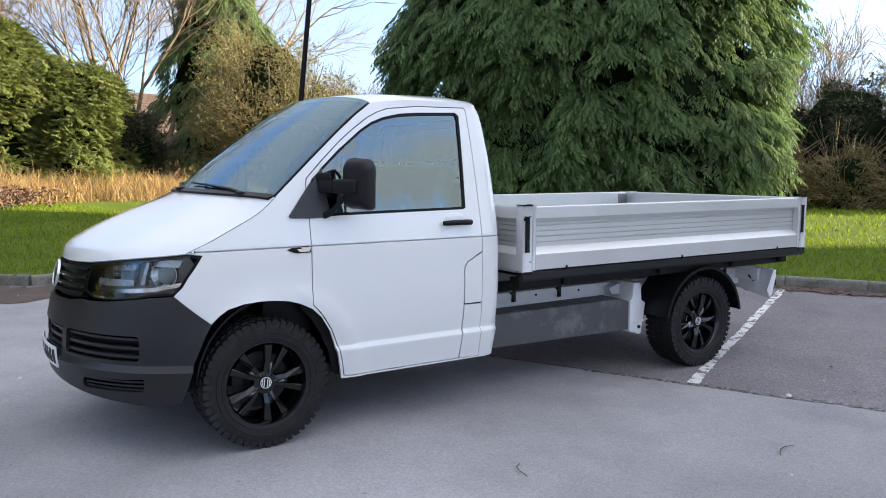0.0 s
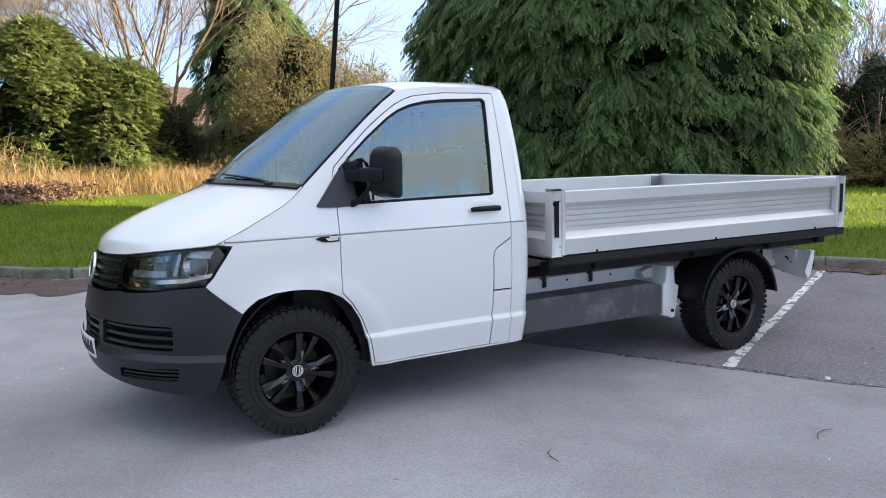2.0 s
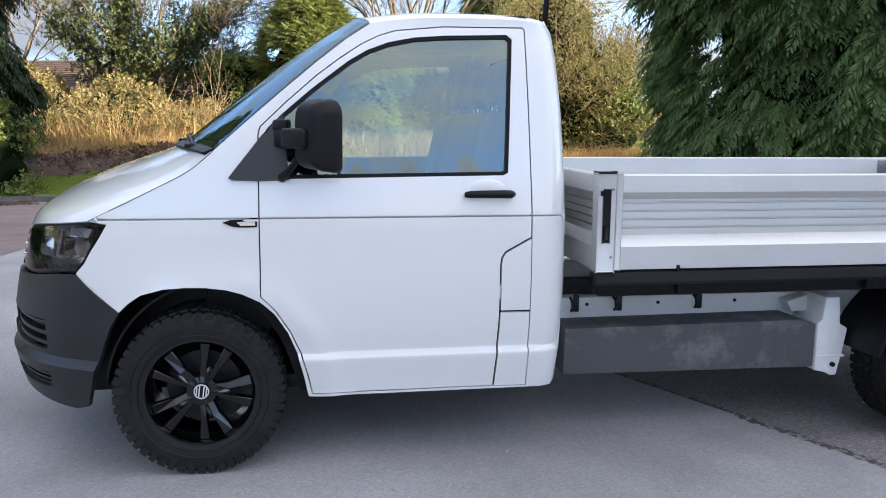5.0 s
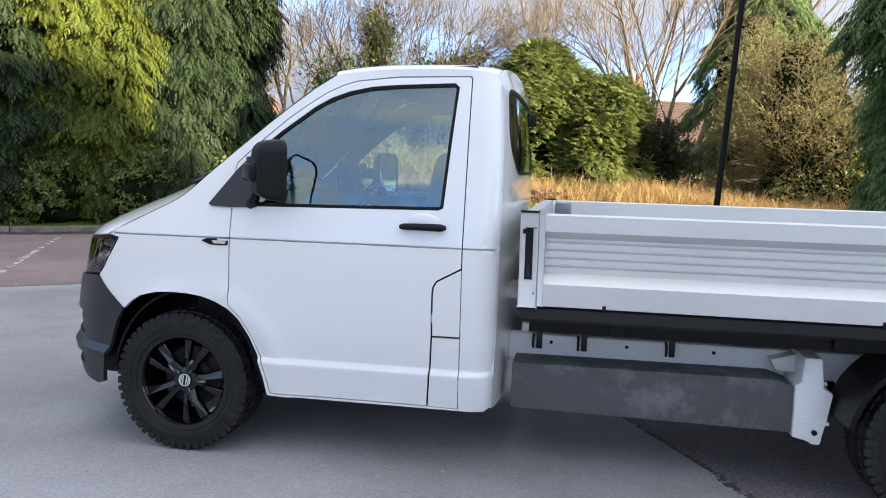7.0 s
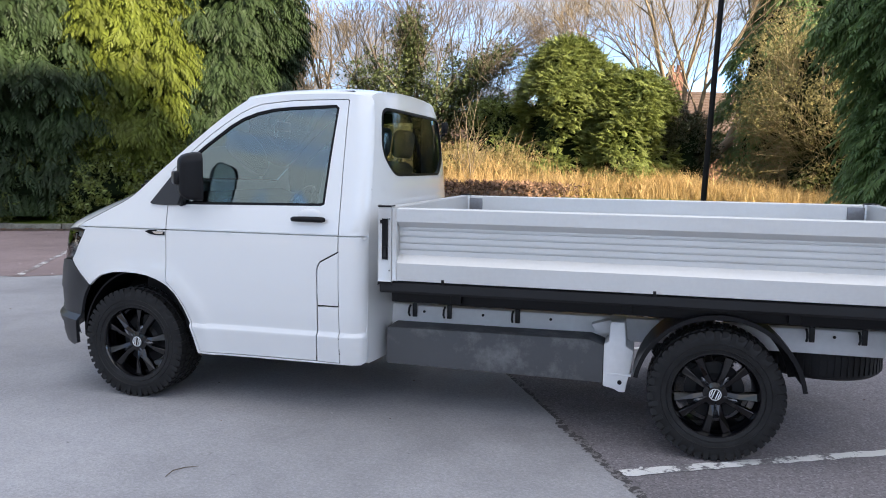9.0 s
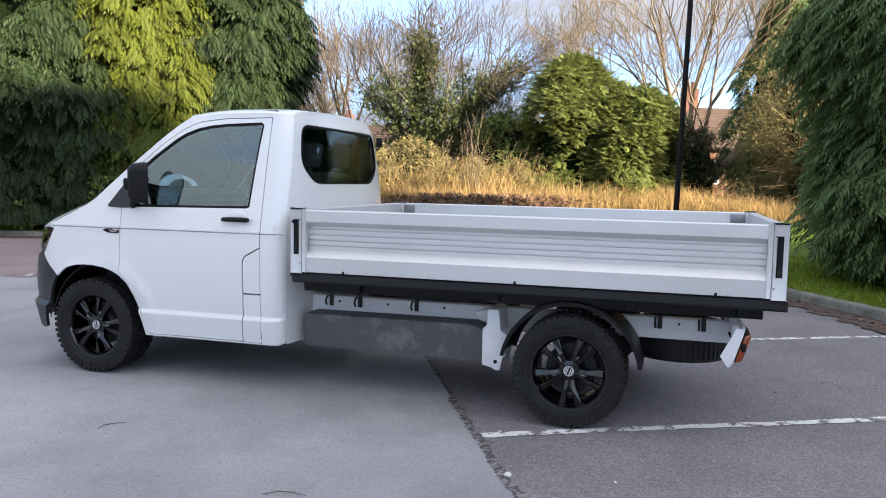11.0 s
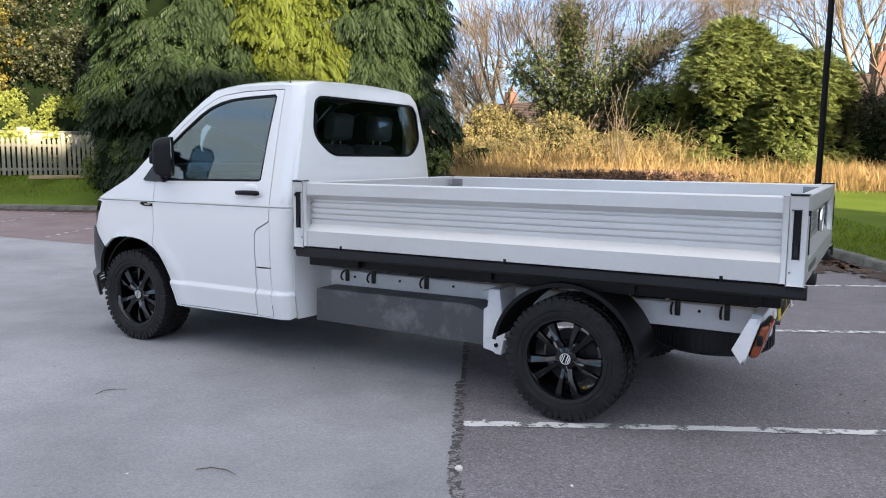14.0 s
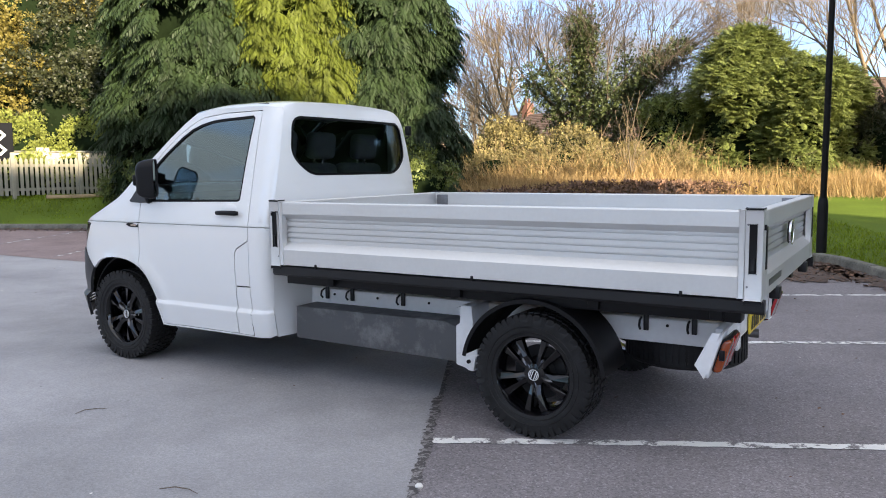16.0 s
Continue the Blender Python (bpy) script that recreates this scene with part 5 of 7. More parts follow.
bed_floor = part("bed_floor", box_bm(BX0 + 0.03, BX1 - 0.02, -0.95, 0.95, 0.835, 0.875, 0.004), M_ALU_IN, truck, "grey load bed floor")
for s in (-1, 1):
    prof = [(s * a, z) for a, z in board_profile(BY, BY - 0.066)]
    side_board = part("side_board", prism_bm(prof, "x", BX0 + 0.098, BX1 - 0.096), M_ALU, truck, "ribbed aluminium dropside board", angle=30)
    for x0, x1 in ((BX0 + 0.080, BX0 + 0.106), (BX1 - 0.104, BX1 - 0.078)):
        part("board_end", box_bm(x0, x1, s * (BY - 0.03) - 0.001, s * BY + s * 0.0015, BZ0 + 0.003, BZ1 + 0.0015, 0.004), M_ALU, side_board)
    for x in (BX0 + 0.365, BX0 + 1.46, BX0 + 2.575):
        bm = box_bm(x - 0.008, x + 0.008, s * (BY + 0.001) - 0.004, s * (BY + 0.001) + 0.004, 0.842, 0.872, 0.003)
        part("board_stud", bm, M_BLACK, side_board)
    for x0, x1, xl in ((BX0, BX0 + 0.078, BX0 + 0.040), (BX1 - 0.076, BX1, BX1 - 0.042)):
        post = part("corner_post", box_bm(x0, x1, s * (BY - 0.050), s * (BY + 0.002), BZ0 - 0.004, BZ1 + 0.002, 0.006), M_ALU, truck, "aluminium corner post with a black latch")
        part("latch", box_bm(xl - 0.016, xl + 0.016, s * (BY - 0.005), s * (BY + 0.0045), 0.970, 1.192, 0.003), M_BLACK, post, "black recessed latch")
        part("latch_lever", box_bm(xl - 0.009, xl + 0.009, s * (BY + 0.003), s * (BY + 0.009), 0.985, 1.04, 0.003), M_BLACKSTEEL, post)
        part("post_cap", box_bm(x0 - 0.001, x1 + 0.001, s * (BY - 0.05), s * (BY + 0.003), BZ1 + 0.002, BZ1 + 0.010, 0.003), M_BLACK, post)
        part("post_foot", box_bm(x0 - 0.001, x1 + 0.001, s * (BY - 0.05), s * (BY + 0.003), BZ0 - 0.022, BZ0 - 0.004, 0.003), M_BLACK, post)
        xs = x0 - 0.001 if x0 < 2 else x1 + 0.001
        for z in (1.19, 0.91):
            part("post_screw", lathe_bm([(0.0005, -s * 0.002), (0.005, -s * 0.002), (0.005, s * 0.003), (0.0005, s * 0.003)], 10, ((x0 + x1) / 2 + (0.026 if x0 < 2 else -0.026), s * (BY + 0.002), z)), M_STEEL, post)
        if x0 < 2:
            part("post_bracket", box_bm(BX0 + 0.012, BX0 + 0.030, s * (BY - 0.004), s * (BY + 0.004), 1.165, 1.185, 0.002), M_BLACK, post)
        part("inner_bracket", box_bm(x0 + (0.078 if x0 < 2 else -0.11), x0 + (0.18 if x0 < 2 else 0.0), s * (BY - 0.074), s * (BY - 0.0605), 1.14, 1.235, 0.004), M_STEEL, post)
prof = [(BX1 - BY + a, z) for a, z in board_profile(BY, BY - 0.060)]
tailboard = part("tailboard", prism_bm(prof, "y", -BY + 0.052, BY - 0.052), M_ALU, truck, "ribbed aluminium tailboard with a round badge", angle=30)
for s in (-1, 1):
    part("board_end", box_bm(BX1 - 0.03, BX1 + 0.0015, s * (BY - 0.052), s * (BY - 0.13), BZ0 + 0.003, BZ1 + 0.0015, 0.004), M_ALU, tailboard)
    part("latch", box_bm(BX1 - 0.01, BX1 + 0.006, s * (BY - 0.075) - 0.016, s * (BY - 0.075) + 0.016, 0.985, 1.18, 0.003), M_BLACK, tailboard)
    part("board_hinge", box_bm(BX1 - 0.03, BX1 + 0.02, s * 0.55 - 0.03, s * 0.55 + 0.03, 0.80, 0.862, 0.006), M_BLACKSTEEL, tailboard)
part("latch_knob", box_bm(BX1 - 0.004, BX1 + 0.010, -BY + 0.012, -BY + 0.03, 1.165, 1.19, 0.003), M_BLACK, tailboard)
e = emblem_bm(0.072, 0.010)
bmesh.ops.transform(e, matrix=pose(BX1 - 0.012, 0.0, 1.085, 0, 0, 90), verts=list(e.verts))
disc = lathe_bm([(0.001, 0.0), (0.062, 0.0), (0.062, 0.006), (0.001, 0.006)], 30)
bmesh.ops.transform(disc, matrix=pose(BX1 - 0.016, 0.0, 1.085, 0, 0, 90), verts=list(disc.verts))
part("badge_disc", disc, M_BLACK, tailboard)
part("tail_badge", e, M_CHROME, tailboard, "round chrome badge")
part("tail_lettering", box_bm(BX1 - 0.001, BX1 + 0.003, -0.80, -0.42, 0.895, 0.925), M_STEEL, tailboard)
headboard = part("headboard", prism_bm([(BX0 + BY - a, z) for a, z in board_profile(BY, BY - 0.060)], "y", -BY + 0.052, BY - 0.052), M_ALU, truck, "ribbed aluminium headboard behind the cab", angle=30)

# underframe
for s in (-1, 1):
    prof = [(s * 0.945, 0.852), (s * 0.975, 0.850), (s * 0.985, 0.842), (s * 0.985, 0.800), (s * 0.972, 0.786), (s * 0.945, 0.786)]
    part("bed_rail", prism_bm(prof, "x", BX0 + 0.01, BX1 + 0.012), M_BLACKSTEEL, truck, "black painted bed rail")
    part("frame_beam", box_bm(BX0 + 0.05, BX1 - 0.10, s * 0.90, s * 0.80, 0.725, 0.80, 0.006), M_BLACK, truck)
    part("chassis_rail", box_bm(1.50, 4.36, s * 0.525, s * 0.45, 0.508, 0.640, 0.008), M_CHASSIS, truck, "white painted chassis rail")
    for x in (1.655, 1.870, 2.280, 3.86, 4.115):
        bm = tube_bm([(x, s * 0.530, 0.640), (x, s * 0.560, 0.628), (x, s * 0.570, 0.600), (x, s * 0.550, 0.580)], 0.0065, 8)
        add_box(bm, x + 0.014, x + 0.042, min(s * 0.527, s * 0.542), max(s * 0.527, s * 0.542), 0.572, 0.655, 0.004)
        part("rope_hook", bm, M_BLACKSTEEL, truck, "dark steel rope hook")
    for x in (1.74, 2.10, 2.50, 4.00):
        part("rail_bolt", lathe_bm([(0.0005, -0.004), (0.008, -0.004), (0.009, 0.004), (0.0005, 0.004)], 8, (x, s * 0.527, 0.605)), M_BLACK, truck)
    # side storage box in scuffed steel
    box_pts = [(1.570, 0.541), (2.735, 0.547), (2.813, 0.520), (2.813, 0.312), (1.566, 0.326)]
    part("side_box", prism_bm(box_pts, "y", s * 0.725, s * 0.42, 0.006), M_BOX, truck, "scuffed dark steel side box")
    bracket = [(2.815, 0.296), (2.880, 0.282), (2.900, 0.268), (2.935, 0.268), (2.942, 0.312), (2.958, 0.385), (2.975, 0.500), (2.935, 0.522), (2.922, 0.655), (2.848, 0.655), (2.840, 0.545), (2.815, 0.530)]
    part("bracket", prism_bm(bracket, "y", s * 0.735, s * 0.47, 0.008), M_CHASSIS, truck, "white folded chassis bracket")
    part("bracket_gusset", prism_bm([(2.735, 0.608), (2.845, 0.640), (2.845, 0.556), (2.765, 0.556)], "y", s * 0.60, s * 0.47, 0.006), M_CHASSIS, truck)
    part("bracket_fold", prism_bm([(2.822, 0.372), (2.966, 0.372), (2.964, 0.358), (2.822, 0.360)], "y", s * 0.738, s * 0.70, 0.003), M_CHASSIS, truck)
    part("bracket_bolt", lathe_bm([(0.0005, -0.012), (0.012, -0.012), (0.012, 0.012), (0.0005, 0.012)], 8, (2.905, s * 0.735, 0.325)), M_BLACK, truck)
    # rear mudguard
    bm = bmesh.new()
    rows = []
    for i in range(23):
        a = radians(8 + 162 * i / 22)
        c, q = math.cos(a), math.sin(a)
        r = 0.420
        rows.append([bm.verts.new((3.39 + (r + dr) * c, s * y, 0.342 + (r + dr) * q)) for y, dr in ((0.945, -0.022), (0.945, 0.0), (0.80, 0.004), (0.62, 0.0), (0.62, -0.04))])
    for a, b in zip(rows, rows[1:]):
        for j in range(4):
            bm.faces.new((a[j], a[j + 1], b[j + 1], b[j]))
    thicken(part("mudguard", bm, M_BLACK, truck, "black plastic mudguard", angle=60), 0.006)
for x in (2.0, 2.9, 3.7, 4.3):
    part("cross_beam", box_bm(x, x + 0.06, -0.93, 0.93, 0.735, 0.80, 0.005), M_BLACK, truck)
# spare wheel slung underneath
spare = part("spare_tyre", lathe_bm([(0.20, -0.085), (0.30, -0.108), (0.325, -0.09), (0.335, 0), (0.325, 0.09), (0.30, 0.108), (0.20, 0.085)], 48, (4.00, -0.13, 0.455), "z"), M_RUBBER, truck, "spare tyre slung under the bed")
bm = bmesh.new()
for k in range(60):
    t = bmesh.new()
    bmesh.ops.create_cube(t, size=1.0)
    for v in t.verts:
        v.co = Vector((0.322 + v.co.x * 0.03, v.co.y * 0.022, v.co.z * 0.15))
    merge(bm, t, Matrix.Translation((4.00, -0.13, 0.455)) @ pose(0, 0, 0, 0, 0, 6 * k))
part("spare_tread", bm, M_RUBBER, spare, smooth=False)
part("spare_hub", lathe_bm([(0.05, -0.03), (0.21, -0.05), (0.21, 0.05), (0.05, 0.03)], 30, (4.00, -0.13, 0.455), "z"), M_BLACKSTEEL, spare)
# rear lamps on white boards
part("rear_crossbar", box_bm(4.29, 4.355, -0.74, 0.74, 0.56, 0.66, 0.006), M_CHASSIS, truck)
for s in (-1, 1):
    pts = rounded([(s * 0.52, 0.668), (s * 0.84, 0.668), (s * 0.88, 0.63), (s * 0.88, 0.455), (s * 0.85, 0.430), (s * 0.56, 0.49)], 0.03)
    board = part("lamp_board", prism_bm(pts, "x", 4.362, 4.380, 0.003), M_CHASSIS, truck, "white tail lamp board")
    tail = part("tail_lamp", box_bm(4.380, 4.418, min(s * 0.60, s * 0.855), max(s * 0.60, s * 0.855), 0.462, 0.640, 0.02, 3), M_BLACK, board, "amber and red tail lamp")
    part("board_flange", prism_bm([(4.300, 0.50), (4.366, 0.434), (4.366, 0.664), (4.330, 0.664)], "y", s * 0.872, s * 0.880, 0.002), M_CHASSIS, board)
    ya, yb = s * 0.605, s * 0.86
    part("amber_lens", box_bm(4.385, 4.428, min(s * 0.765, yb), max(s * 0.765, yb), 0.464, 0.632, 0.020, 3), M_AMBER, tail)
    part("red_lens", box_bm(4.385, 4.428, min(ya, s * 0.768), max(ya, s * 0.768), 0.464, 0.632, 0.020, 3), M_RED, tail)
    for ob in (board, *board.children_recursive):
        for v in ob.data.vertices:
            v.co.x += (v.co.z - 0.55) * 0.30 - 0.06
    part("wire", tube_bm([(4.36, s * 0.80, 0.56), (4.34, s * 0.79, 0.58), (4.33, s * 0.75, 0.52), (4.31, s * 0.70, 0.55), (4.28, s * 0.66, 0.60)], 0.008, 6), M_BLACK, tail, "black lamp wiring")
    part("wire_plug", box_bm(4.335, 4.361, min(s * 0.84, s * 0.87), max(s * 0.84, s * 0.87), 0.53, 0.58, 0.005), M_BLACK, tail)
rplate = part("rear_plate", box_bm(4.36, 4.37, -0.26, 0.26, 0.545, 0.655, 0.003), M_PLATE, truck, "yellow rear number plate")
for k in range(7):
    y0 = -0.215 + 0.062 * k + (0.03 if k > 3 else 0)
    part("plate_bar", box_bm(4.3702, 4.372, y0, y0 + 0.04, 0.563, 0.637), M_SEAL, rplate)
part("exhaust", tube_bm([(2.2, 0.35, 0.36), (3.2, 0.38, 0.40), (3.9, 0.45, 0.42), (4.3, 0.5, 0.40)], 0.03, 10), M_STEEL, truck)

# ---- cab inside ----
def seat(y0, w):
    s = part("seat", box_bm(0.62, 1.12, y0 - w / 2, y0 + w / 2, 0.72, 0.90, 0.06, 4), M_CLOTH, truck, "grey cloth cab seat")
    bm = box_bm(-0.07, 0.07, -w / 2, w / 2, 0.0, 0.68, 0.06, 4)
    bmesh.ops.transform(bm, matrix=pose(1.10, y0, 0.84, 0, 13, 0), verts=list(bm.verts))
    part("backrest", bm, M_CLOTH, s)
    for yy in ((y0,) if w < 0.6 else (y0 - w / 4, y0 + w / 4)):
        bm = box_bm(-0.05, 0.05, -0.14, 0.14, 0.0, 0.20, 0.045, 4)
        bmesh.ops.transform(bm, matrix=pose(1.285, yy, 1.53, 0, 8, 0), verts=list(bm.verts))
        rest = part("headrest", bm, M_CLOTH, s)
        part("headrest_rods", tube_bm([(1.275, yy - 0.05, 1.55), (1.262, yy - 0.05, 1.47), (1.262, yy + 0.05, 1.47), (1.275, yy + 0.05, 1.55)], 0.007), M_CHROME, s)


seat(0.42, 0.52)
seat(-0.32, 0.86)
part("dashboard", prism_bm([(0.05, 1.0), (0.05, 1.265), (0.14, 1.290), (0.30, 1.24), (0.36, 1.12), (0.30, 0.95), (0.30, 0.6), (0.0, 0.6)], "y", -0.80, 0.80, 0.02), M_BLACK, truck, "dark grey dashboard")
wheel_rim = lathe_bm([(0.178, -0.014), (0.190, 0), (0.178, 0.014), (0.166, 0)], 36, (0, 0, 0), "z")
for a in (0, 120, 240):
    add_tube(wheel_rim, [(0, 0, 0.01), (0.17 * math.cos(radians(a + 90)), 0.17 * math.sin(radians(a + 90)), 0)], 0.016, 6)
bmesh.ops.transform(wheel_rim, matrix=pose(0.47, 0.42, 1.17, 0, -52, 0), verts=list(wheel_rim.verts))
part("steering_wheel", wheel_rim, M_BLACK, truck)
part("headlining", box_bm(0.72, 1.44, -0.66, 0.66, 1.862, 1.875, 0.004), M_CLOTH2, truck)
part("rear_mirror", box_bm(0.56, 0.58, -0.10, 0.10, 1.70, 1.765, 0.008), M_BLACK, truck)
for s in (-1, 1):
    part("seat_belt", tube_bm([(1.38, s * 0.73, 1.60), (1.34, s * 0.72, 1.2), (1.30, s * 0.70, 0.85)], 0.014, 4), M_BLACK, truck)
    part("inner_pillar", box_bm(1.36, 1.46, min(s * 0.65, s * 0.70), max(s * 0.65, s * 0.70), 1.28, 1.83, 0.02), M_CLOTH2, truck)
part("inner_back", box_bm(1.435, 1.455, -0.80, 0.80, 0.42, 1.39, 0.01), M_CLOTH2, truck, "pale trim on the cab back wall")


# ---- plants ----
def placed(tv, tf, pos, rot, size):
    """Copies of a small template joined into arrays: pos (n, 3), rot (n, 3, 3), size (n,)."""
    v = np.einsum("nij,kj->nki", rot, tv) * size[:, None, None] + pos[:, None, :]
    f = tf[None, :, :] + (np.arange(len(pos)) * len(tv))[:, None, None]
    return v.reshape(-1, 3), f.reshape(-1, tf.shape[1])


def frames_from(d, up, roll):
    """Rotation matrices whose x axis is d, with z near up, turned about x by roll."""
    d = d / np.linalg.norm(d, axis=1, keepdims=True)
    y = np.cross(up, d)
    y /= np.linalg.norm(y, axis=1, keepdims=True) + 1e-9
    z = np.cross(d, y)
    c, s = np.cos(roll)[:, None], np.sin(roll)[:, None]
    return np.stack([d, y * c + z * s, z * c - y * s], axis=2)


def frond_variant(seed, droop=0.42):
    """A flat drooping frond: pairs of bent fingers along one arching stalk, each finger a folded leaf."""
    v, f = [], []
    rnd = random.Random(seed)
    k = 8
    for i in range(k + 1):
        a = i / k
        for s in ((-1, 1) if i < k else (0,)):
            q = min(1.0, a * 0.92 + rnd.uniform(-0.03, 0.03))
            o = Vector((q, 0, -droop * q * q))
            L = (0.30 * math.sin(math.pi * (0.20 + 0.66 * a)) + 0.05) * rnd.uniform(0.75, 1.2)
            ang = rnd.uniform(0.65, 0.95) if s else 0.0
            d = Vector((math.cos(ang), s * math.sin(ang), -0.25 - 0.75 * droop * a - rnd.uniform(0.0, 0.25))).normalized()
            w = Vector((-d.y, d.x, 0)).normalized() * rnd.uniform(0.034, 0.046)
            m = o + d * L * 0.55 + Vector((0, 0, 0.02))
            b = len(v)
            v += [tuple(o - d * 0.02), tuple(m + w), tuple(o + d * L - Vector((0, 0, 0.10 * L))), tuple(m - w)]
            f += [(b, b + 2, b + 1), (b, b + 3, b + 2)]
    return np.array(v), np.array(f)


def leaf_template():
    """Five small pointed leaves on a twig."""
    v, f = [], []
    rnd = random.Random(1)
    for i in range(5):
        a = i * 2.4
        d = Vector((math.cos(a) * 0.7, math.sin(a) * 0.7, rnd.uniform(0.1, 0.9))).normalized()
        s = d.cross(Vector((0.3, 0.2, 1))).normalized() * 0.20
        o = d * 0.12
        b = len(v)
        v += [tuple(o), tuple(o + d * 0.4 + s), tuple(o + d * 0.9), tuple(o + d * 0.4 - s)]
        f += [(b, b + 1, b + 2), (b, b + 2, b + 3)]
    return np.array(v), np.array(f)


def blade_template(bend=0.35, width=0.05):
    v = [(-width, 0, 0), (width, 0, 0), (-width * 0.7, bend * 0.25, 0.55), (width * 0.7, bend * 0.25, 0.55), (0, bend, 1.0)]
    f = [(0, 1, 3), (0, 3, 2), (2, 3, 4)]
    return np.array(v), np.array(f)


FRONDS, LEAF, BLADE = [frond_variant(i) for i in range(4)], leaf_template(), blade_template()
UPFRONDS = [frond_variant(i + 9, 0.15) for i in range(4)]


def limb_mesh(segs, sides=5):
    """Tapered bars from rows of (p0, p1, r0, r1)."""
    p0, p1 = np.array([s[0] for s in segs], float), np.array([s[1] for s in segs], float)
    r0, r1 = np.array([s[2] for s in segs]), np.array([s[3] for s in segs])
    d = p1 - p0
    d /= np.linalg.norm(d, axis=1, keepdims=True) + 1e-9
    ref = np.where(np.abs(d[:, 2:3]) > 0.9, np.array([[1.0, 0, 0]]), np.array([[0, 0, 1.0]]))
    u = np.cross(d, ref)
    u /= np.linalg.norm(u, axis=1, keepdims=True) + 1e-9
    w = np.cross(d, u)
    vs = []
    for k in range(sides):
        a = 2 * math.pi * k / sides
        o = u * math.cos(a) + w * math.sin(a)
        vs.append(p0 + o * r0[:, None])
        vs.append(p1 + o * r1[:, None])
    v = np.stack(vs, axis=1)
    f = np.array([(2 * k, 2 * ((k + 1) % sides), 2 * ((k + 1) % sides) + 1, 2 * k + 1) for k in range(sides)])
    faces = f[None] + (np.arange(len(segs)) * 2 * sides)[:, None, None]
    return v.reshape(-1, 3), faces.reshape(-1, 4)


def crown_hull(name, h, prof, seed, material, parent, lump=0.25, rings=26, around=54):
    """A lumpy inner mass, near black for the shade inside the crown, that stops one seeing through it."""
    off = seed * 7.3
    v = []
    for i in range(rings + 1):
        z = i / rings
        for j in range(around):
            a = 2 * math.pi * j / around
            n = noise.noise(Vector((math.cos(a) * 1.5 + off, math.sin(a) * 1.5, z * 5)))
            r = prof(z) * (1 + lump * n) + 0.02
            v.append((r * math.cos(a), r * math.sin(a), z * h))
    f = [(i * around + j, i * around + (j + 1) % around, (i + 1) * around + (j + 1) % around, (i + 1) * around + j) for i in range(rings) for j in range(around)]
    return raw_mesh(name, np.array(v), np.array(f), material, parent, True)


def boughs_mesh(rng, tip, out, reach, fronds, size, template, fall, material, parent, stray):
    """Layered boughs: from each tip's stem a fan of fronds in two or three drooping tiers."""
    k = len(tip)
    n = k * fronds
    o, c, rr = np.repeat(out, fronds, 0), np.repeat(tip, fronds, 0), np.repeat(reach, fronds)
    side = np.stack([-o[:, 1], o[:, 0], np.zeros(n)], 1)
    th = rng.normal(size=n) * 0.62
    tier = rng.integers(0, 3, n)
    d = o * np.cos(th)[:, None] + side * np.sin(th)[:, None]
    along_it = rng.uniform(0.05, 0.75, n)
    p = c + (d * along_it[:, None] - o * 0.62) * rr[:, None]
    p[:, 2] += rr * (0.26 - 0.20 * tier - 0.34 * along_it ** 2) + rng.normal(size=n) * 0.03
    d = d + rng.normal(size=(n, 3)) * stray
    d[:, 2] -= fall + 0.35 * along_it + rng.uniform(-0.1, 0.25, n)
    up = np.tile([0, 0, 1.0], (n, 1)) + o * 0.35 + rng.normal(size=(n, 3)) * 0.12
    keep = p[:, 2] > 0.12
    p, d, up = p[keep], d[keep], up[keep]
    n = len(p)
    rot, big, kind = frames_from(d, up, rng.normal(size=n) * 0.28), size * rng.uniform(0.7, 1.25, n), rng.integers(0, 4, n)
    vs, fs, total = [], [], 0
    for i in range(4):
        a, b = placed(*template[i], p[kind == i], rot[kind == i], big[kind == i])
        vs.append(a)
        fs.append(b + total)
        total += len(a)
    v, f = np.concatenate(vs), np.concatenate(fs)
    v[:, 2] = np.maximum(v[:, 2], 0.0)
    return raw_mesh("crown", v, f, material, parent)


